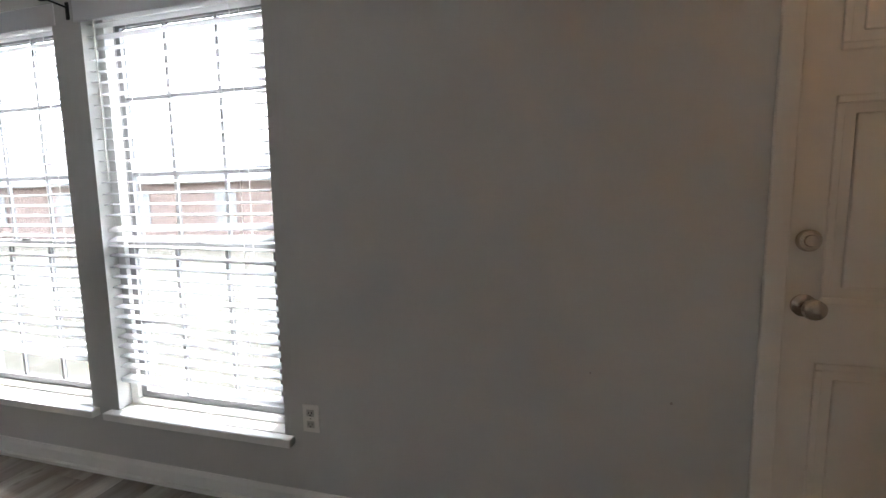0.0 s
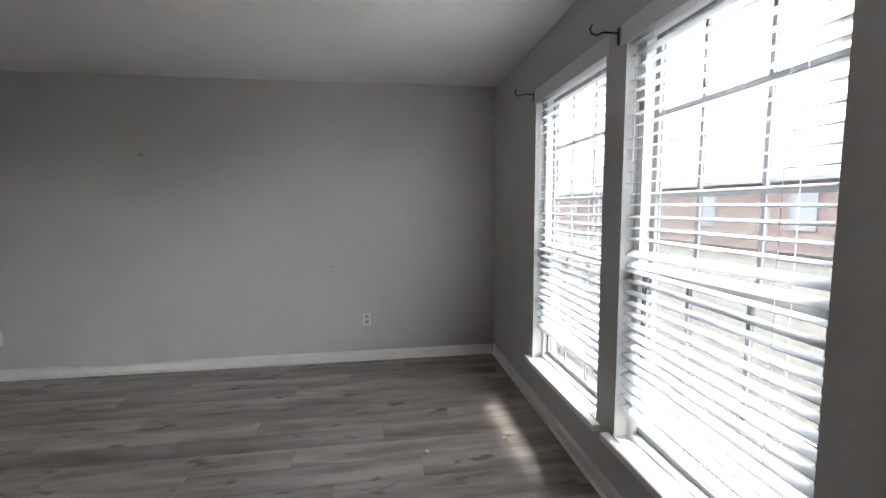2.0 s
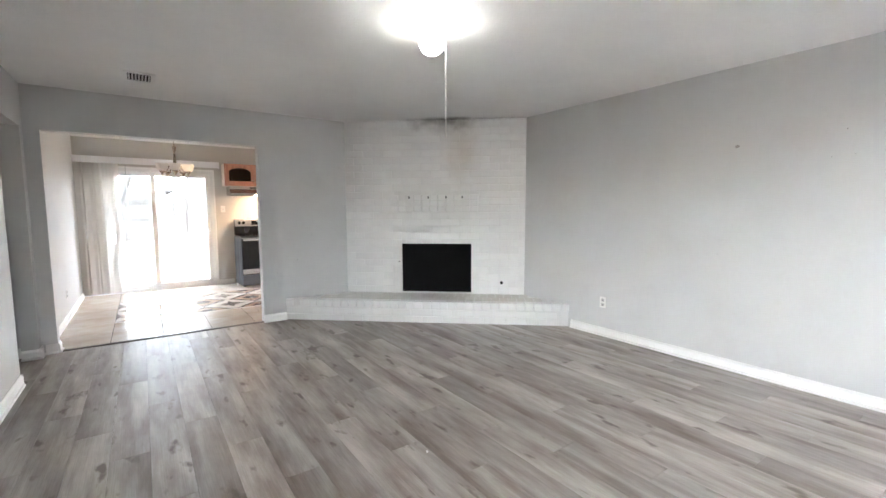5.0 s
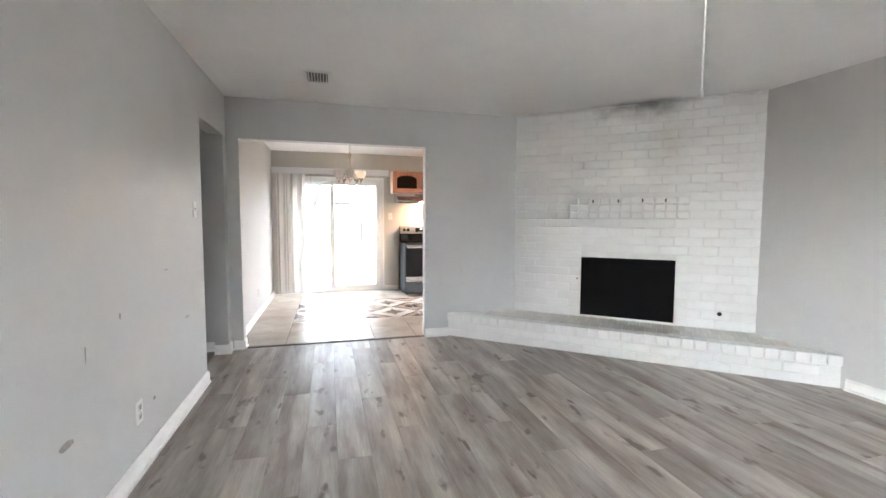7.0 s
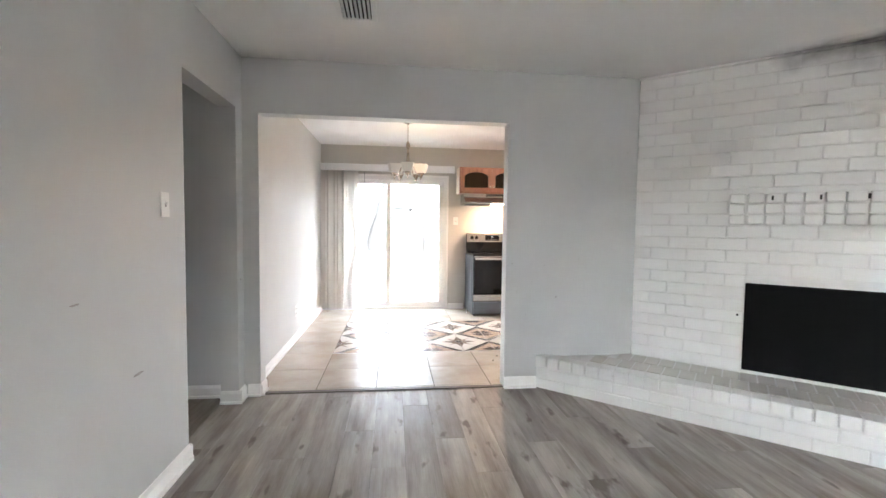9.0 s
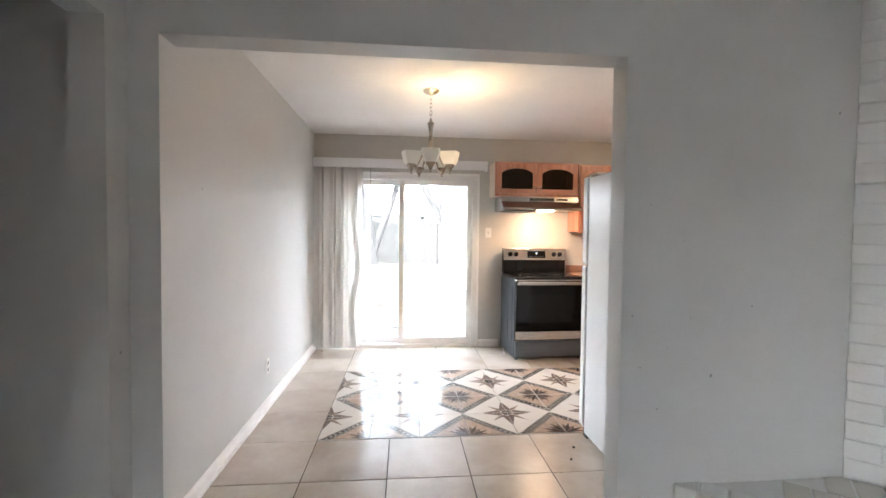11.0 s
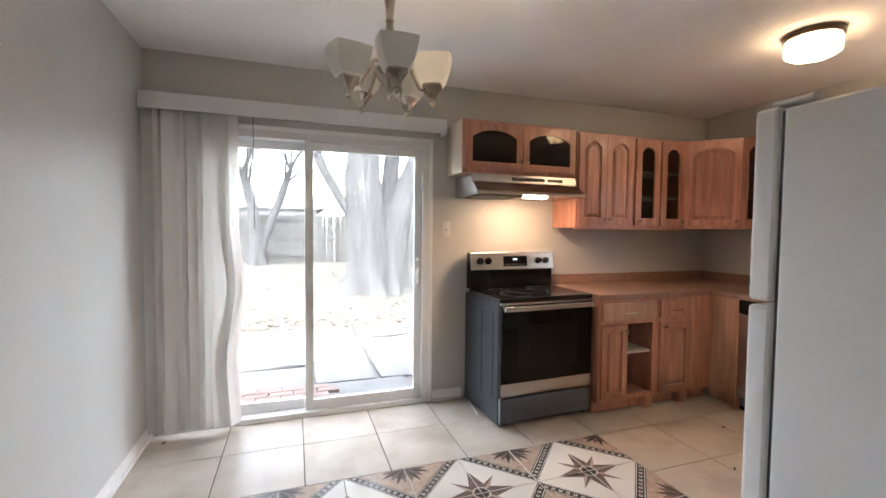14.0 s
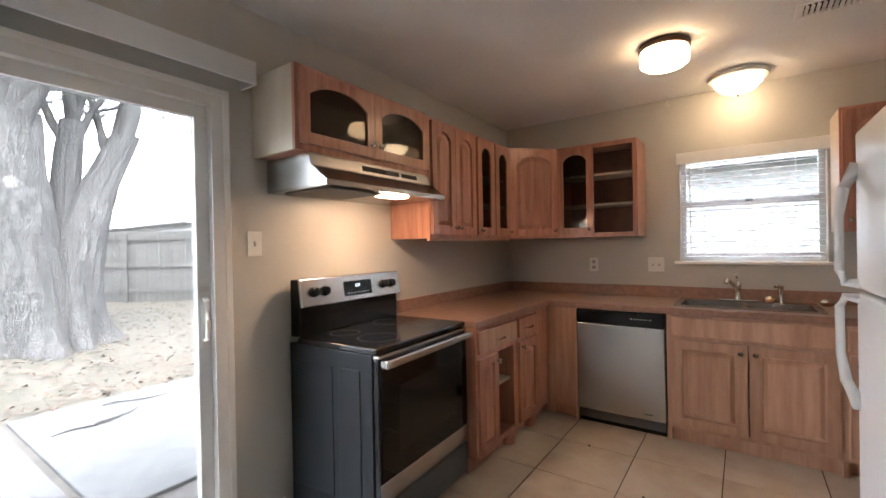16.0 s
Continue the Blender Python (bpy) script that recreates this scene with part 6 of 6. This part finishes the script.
def tree(name, x, y, stems, seed, label, leafy=200, fine=3):
    """Stems of (points, radii, flare) round (x, y); each splits into limbs, branches and fine twigs with a few leaves."""
    R = random.Random(seed)
    e = thing(name, (x, y, -0.17), label, "tree", "backyard trees")
    tips, twigs = [], bmesh.new()
    for pts, radii, flare in stems:
        world = [(x + a, y + b, c) for a, b, c in pts]
        part("trunk", stem(world, radii, seed, flare=flare), M_BARK, e, "", smooth=True)
        top, rt = Vector(world[-1]), radii[-1]
        way = (Vector(world[-1]) - Vector(world[-2])).normalized()
        starts = [(top, way, rt)] * 3 + [(Vector(world[-2]).lerp(top, 0.5), way, rt * 0.8)] * 2
        for p, d, r in starts:
            lean = Vector((R.uniform(-1, 1), R.uniform(-1, 1), R.uniform(0.0, 0.5)))
            limb = wander(R, p, d + lean * 0.75, R.uniform(3.0, 4.6), 7)
            rs = [r * 0.62 * (0.80 ** k) for k in range(8)]
            part("limb", rod(bmesh.new(), limb, rs, 12), M_BARK, e, "", smooth=True)
            for k in range(2, 8):
                for _ in range(2):
                    w = Vector((R.uniform(-1, 1), R.uniform(-1, 1), R.uniform(-0.35, 0.8)))
                    br = wander(R, limb[k], w, R.uniform(1.0, 1.9), 4, 0.03, 0.35)
                    part("branch", rod(bmesh.new(), br, [max(rs[k] * 0.40 * 0.66 ** q, 0.006) for q in range(5)], 6), M_BARK, e)
                    for q in range(1, 5):
                        for _ in range(fine):
                            w = Vector((R.uniform(-1, 1), R.uniform(-1, 1), R.uniform(-0.6, 0.8)))
                            tw = wander(R, br[q], w, R.uniform(0.35, 0.8), 3, 0.0, 0.4)
                            rod(twigs, tw, [0.008, 0.006, 0.005, 0.003], 4)
                            tips.append(tw[-1])
    part("twigs", twigs, M_BARK, e, "fine bare twigs")
    vs, fs = [], []
    for _ in range(leafy):
        o = R.choice(tips) + Vector((R.gauss(0, 0.1), R.gauss(0, 0.1), R.gauss(0, 0.1)))
        for _ in range(4):
            o = o + Vector((R.gauss(0, 0.05), R.gauss(0, 0.05), R.gauss(0, 0.05)))
            u, v = Vector((R.gauss(0, 1), R.gauss(0, 1), R.gauss(0, 1))).normalized() * 0.04, Vector((R.gauss(0, 1), R.gauss(0, 1), R.gauss(0, 1))).normalized() * 0.018
            b = len(vs)
            vs += [o - u, o + v, o + u, o - v]
            fs.append((b, b + 1, b + 2, b + 3))
    me = bpy.data.meshes.new("crown")
    me.from_pydata([tuple(v) for v in vs], [], fs)
    me.materials.append(M_GREEN)
    part("crown", me, None, e, "sparse small leaves")


OAK = [([(-0.12, 0.0, -0.20), (-0.16, 0.0, 0.7), (-0.24, 0.03, 1.6), (-0.34, 0.05, 2.5), (-0.30, 0.1, 3.5)], (0.55, 0.50, 0.46, 0.42, 0.34), 0.75),
       ([(0.30, -0.08, -0.20), (0.34, -0.08, 0.7), (0.46, -0.06, 1.5), (0.72, 0.0, 2.4), (1.15, 0.05, 3.4)], (0.40, 0.37, 0.33, 0.27, 0.22), 0.65),
       ([(0.28, 0.1, 1.0), (0.30, 0.15, 1.7), (0.36, 0.25, 2.6), (0.5, 0.4, 3.6)], (0.22, 0.22, 0.20, 0.17), 0.0),
       ([(-0.35, 0.1, 1.2), (-0.75, 0.2, 1.9), (-1.25, 0.35, 2.8), (-1.6, 0.5, 3.8)], (0.13, 0.13, 0.12, 0.10), 0.0)]
FORK = [([(0.0, 0.0, -0.20), (0.0, 0.0, 1.0), (-0.15, 0.0, 2.2), (-0.5, 0.0, 3.6)], (0.30, 0.25, 0.20, 0.15), 0.5),
        ([(0.1, 0.0, 0.3), (0.45, 0.1, 1.4), (0.9, 0.2, 2.6), (1.3, 0.2, 3.8)], (0.19, 0.18, 0.16, 0.12), 0.0)]
tree("oak_tree", 2.15, 16.4, OAK, 3, "huge grey-barked oak forked low with spreading roots", 500, 3)
tree("bare_tree", -4.6, 29.6, FORK, 11, "slender bare forked tree behind the fence", 120, 4)
tree("bare_tree", -1.2, 25.0, FORK, 23, "bare grey forked tree before the fence", 160, 4)
tree("bare_tree", 13.0, 29.0, FORK, 17, "bare grey tree beyond the fence", 160, 3)


def house(name, x0, x1, y0, y1, z0, eave, ridge, wallm, label, facing, hip=True):
    """A plain one-storey neighbour house with a hipped shingle roof, fascia and windows on one side."""
    e = thing(name, ((x0 + x1) / 2, (y0 + y1) / 2, z0), label, "house", "neighbour houses")
    part("wall", cube(x0, x1, y0, y1, z0 - 0.3, eave), wallm, e)
    o = 0.5
    bm = bmesh.new()
    a = [bm.verts.new(p) for p in ((x0 - o, y0 - o, eave), (x1 + o, y0 - o, eave), (x1 + o, y1 + o, eave), (x0 - o, y1 + o, eave))]
    if x1 - x0 > y1 - y0:
        k = (y1 - y0) / 2
        r = [bm.verts.new((x0 + k, (y0 + y1) / 2, ridge)), bm.verts.new((x1 - k, (y0 + y1) / 2, ridge))]
        fs = ((a[0], a[1], r[1], r[0]), (a[2], a[3], r[0], r[1]), (a[1], a[2], r[1]), (a[3], a[0], r[0]))
    else:
        k = (x1 - x0) / 2
        r = [bm.verts.new(((x0 + x1) / 2, y0 + k, ridge)), bm.verts.new(((x0 + x1) / 2, y1 - k, ridge))]
        fs = ((a[1], a[2], r[1], r[0]), (a[3], a[0], r[0], r[1]), (a[0], a[1], r[0]), (a[2], a[3], r[1]))
    for f in fs:
        bm.faces.new(f)
    bm.faces.new(a)
    part("roof", bm, M_ROOF, e, "grey shingle roof")
    bm = bmesh.new()
    box(bm, x0 - o - 0.02, x1 + o + 0.02, y0 - o - 0.03, y0 - o, eave - 0.18, eave + 0.04)
    box(bm, x0 - o - 0.02, x1 + o + 0.02, y1 + o, y1 + o + 0.03, eave - 0.18, eave + 0.04)
    box(bm, x0 - o - 0.03, x0 - o, y0 - o, y1 + o, eave - 0.18, eave + 0.04)
    box(bm, x1 + o, x1 + o + 0.03, y0 - o, y1 + o, eave - 0.18, eave + 0.04)
    part("fascia", bm, M_SIDING, e, "white fascia board")
    n = max(2, int((x1 - x0) / 5))
    for i in range(n):
        wx = x0 + (x1 - x0) * (i + 0.5) / n
        yw = y0 - 0.03 if facing < 0 else y1 + 0.03
        w = part("window", cube(wx - 0.6, wx + 0.6, min(yw, yw + 0.06), max(yw, yw + 0.06), z0 + 1.0, eave - 0.5), M_SIDING, e, "white framed window")
        part("pane", cube(wx - 0.5, wx + 0.5, yw - 0.045 * (1 if facing < 0 else -1) - 0.01, yw - 0.045 * (1 if facing < 0 else -1) + 0.01, z0 + 1.1, eave - 0.6), M_GLASSB, w)


house("brick_house", 2.5, 46.0, -27.0, -17.5, -0.75, 2.55, 5.4, M_REDBRICK, "low red brick house across the street", 1)
house("neighbour_house", -16.0, 1.5, 33.0, 43.0, -0.15, 2.7, 6.0, M_SIDING, "pale house with grey roof behind the fence", -1)
house("neighbour_house", 9.0, 24.0, 26.5, 36.0, -0.15, 2.7, 6.6, M_SIDING, "pale house with grey hip roof behind the fence", -1)
house("neighbour_house", 9.5, 19.0, 0.5, 12.5, -0.15, 2.8, 6.0, M_SIDING, "pale sided neighbour house beyond the kitchen window", -1)

# ---- floor pieces ----
def planks():
    """Laminate planks along y with staggered ends, one mesh for each length."""
    pw, pl = 0.181, 1.215
    meshes = {}
    n = 0
    x = -0.75
    row = 0
    while x < XR:
        a, b = max(x, -0.745), min(x + pw, XR - 0.001)
        y = YF - pl * ((row * 0.37 + rng.uniform(0, 0.12)) % 1.0)
        while y < YD + 0.02:
            c, d = max(y, YF + 0.002), min(y + pl, YD + 0.02)
            y += pl
            if d - c < 0.02:
                continue
            key = (round(b - a, 3), round(d - c, 3))
            if key not in meshes:
                w, l = key
                meshes[key] = finish(cube(-w / 2 + 0.0006, w / 2 - 0.0006, -l / 2 + 0.0006, l / 2 - 0.0006, -0.006, 0.0, bevel=0.0009), "plank", M_LAM)
            part("plank", meshes[key], None, floor_l, "", Matrix.Translation(((a + b) / 2, (c + d) / 2, 0)))
            n += 1
        x += pw
        row += 1
    # entry and hallway, out of the way: wide joined runs
    for a, b, c, d in ((-1.949, -0.746, YF + 0.002, 1.299), (-2.6, -0.746, 5.136, 5.999)):
        k = int((b - a) / pw) + 1
        for i in range(k):
            xa, xb = a + (b - a) * i / k, a + (b - a) * (i + 1) / k
            part("plank", cube(xa + 0.0006, xb - 0.0006, c, d, -0.006, 0.0), M_LAM, floor_l)


planks()


def tile_piece(w, d, material, name):
    return finish(cube(-w / 2 + 0.0027, w / 2 - 0.0027, -d / 2 + 0.0027, d / 2 - 0.0027, -0.008, 0.0, bevel=0.0015), name, material)


def deco_tile(w, d):
    """A printed tile: a quarter flower in one corner behind a dark band, a quarter star in the opposite corner."""
    bm = cube(-w / 2 + 0.0017, w / 2 - 0.0017, -d / 2 + 0.0017, d / 2 - 0.0017, -0.008, 0.0, bevel=0.0015)
    hw, hd = w / 2 - 0.003, d / 2 - 0.003

    def flat(pts, slot, z=0.0006):
        vs = [bm.verts.new((-hw + u * 2 * hw, -hd + v * 2 * hd, z)) for u, v in pts]
        f = bm.faces.new(vs)
        f.material_index = slot
        if f.normal.z < 0:
            f.normal_flip()
    flat([(0, 0), (0.76, 0), (0, 0.76)], 1)                               # peach corner
    flat([(0.76, 0), (1.0, 0), (0, 1.0), (0, 0.76)], 2)                   # dark band
    flat([(0.785, 0), (0.80, 0), (0, 0.80), (0, 0.785)], 4, 0.0010)
    flat([(0.965, 0), (0.98, 0), (0, 0.98), (0, 0.965)], 4, 0.0010)
    for i in range(11):                                                   # beads along the band
        t = (i + 0.5) / 11
        cx, cy = 0.882 * (1 - t), 0.882 * t
        s = 0.036
        flat([(cx - s, cy), (cx, cy - s), (cx + s, cy), (cx, cy + s)], 4, 0.0011)
        s = 0.02
        flat([(cx - s, cy), (cx, cy - s), (cx + s, cy), (cx, cy + s)], 2, 0.0014)
    for a, ln, wd, sl in ((8, 0.40, 0.16, 3), (45, 0.38, 0.17, 3), (82, 0.40, 0.16, 3), (26, 0.46, 0.09, 2), (64, 0.46, 0.09, 2)):
        t, s = math.radians(a), math.radians(90)
        dx, dy = math.cos(t), math.sin(t)
        mx, my = dx * ln * 0.5, dy * ln * 0.5
        q = [(0, 0), (mx + dy * wd * 0.5, my - dx * wd * 0.5), (dx * ln, dy * ln), (mx - dy * wd * 0.5, my + dx * wd * 0.5)]
        flat([(max(u, 0.0), max(v, 0.0)) for u, v in q], sl, 0.0012 if sl == 3 else 0.0015)
    # star in the far corner: two edge rays, one diagonal ray, half light and half dark
    for pts, sl in (([(1, 1), (0.80, 0.88), (0.42, 1.0)], 3), ([(1, 1), (0.88, 0.80), (1.0, 0.42)], 3), ([(1, 1), (0.80, 0.88), (0.62, 0.62)], 5), ([(1, 1), (0.88, 0.80), (0.62, 0.62)], 3)):
        flat(pts, sl)
    flat([(1, 0.90), (0.93, 0.93), (0.90, 1), (1, 1)], 2, 0.0010)
    flat([(1, 0.86), (0.965, 0.87), (0.90, 0.90), (0.87, 0.965), (0.86, 1), (0.875, 1), (0.885, 0.97), (0.91, 0.91), (0.97, 0.885), (1, 0.875)], 4, 0.0013)
    me = bpy.data.meshes.new("patterned_tile")
    bm.to_mesh(me)
    bm.free()
    for m in (M_DTILE, M_DPINK, M_DDARK, M_DSTAR, M_DTILE, M_DSTAR2):
        me.materials.append(m)
    return me


DX0, DX1, DY0, DY1 = -0.14, 2.145, 7.02, 8.385
big = 0.457
cache = {}
i = -2
while DX0 + i * big < KR:
    j = -6
    while DY1 + j * big < YK:
        a, b = max(DX0 + i * big, KL), min(DX0 + (i + 1) * big, KR)
        c, d = max(DY1 + j * big, YD + 0.061), min(DY1 + (j + 1) * big, YK)
        if j == -4:
            d = min(d, DY0) if (DX0 - 0.01 < a < DX1 - 0.01) else d
        inside = DX0 - 0.01 < a and b < DX1 + 0.01 and -4 < j < 0
        if not inside and b - a > 0.01 and d - c > 0.01:
            key = (round(b - a, 3), round(d - c, 3))
            if key not in cache:
                cache[key] = tile_piece(*key, M_TILE, "tile")
            part("tile", cache[key], None, floor_k, "", pose((a + b) / 2, (c + d) / 2, rng.uniform(-0.0006, 0.0006)))
        j += 1
    i += 1
tw, td = (DX1 - DX0) / 7, (DY1 - DY0) / 4
deco = [deco_tile(tw, td)]
for i in range(7):
    for j in range(4):
        # flowers sit on even corners counted from the far edge, stars on odd ones
        cx, cy = DX0 + (i + 0.5) * tw, DY1 - (j + 0.5) * td
        sx = 1 if (i % 2) == 1 else -1
        sy = -1 if (j % 2) == 0 else 1
        key = (sx, sy)
        if key not in cache:
            me = deco[0].copy()
            me.transform(Matrix.Diagonal((sx, sy, 1, 1)))
            if sx * sy < 0:
                me.flip_normals()
            cache[key] = me
        part("patterned_tile", cache[key], None, floor_k, "ivory tile printed with star and band", pose(cx, cy, rng.uniform(-0.0004, 0.0004)))
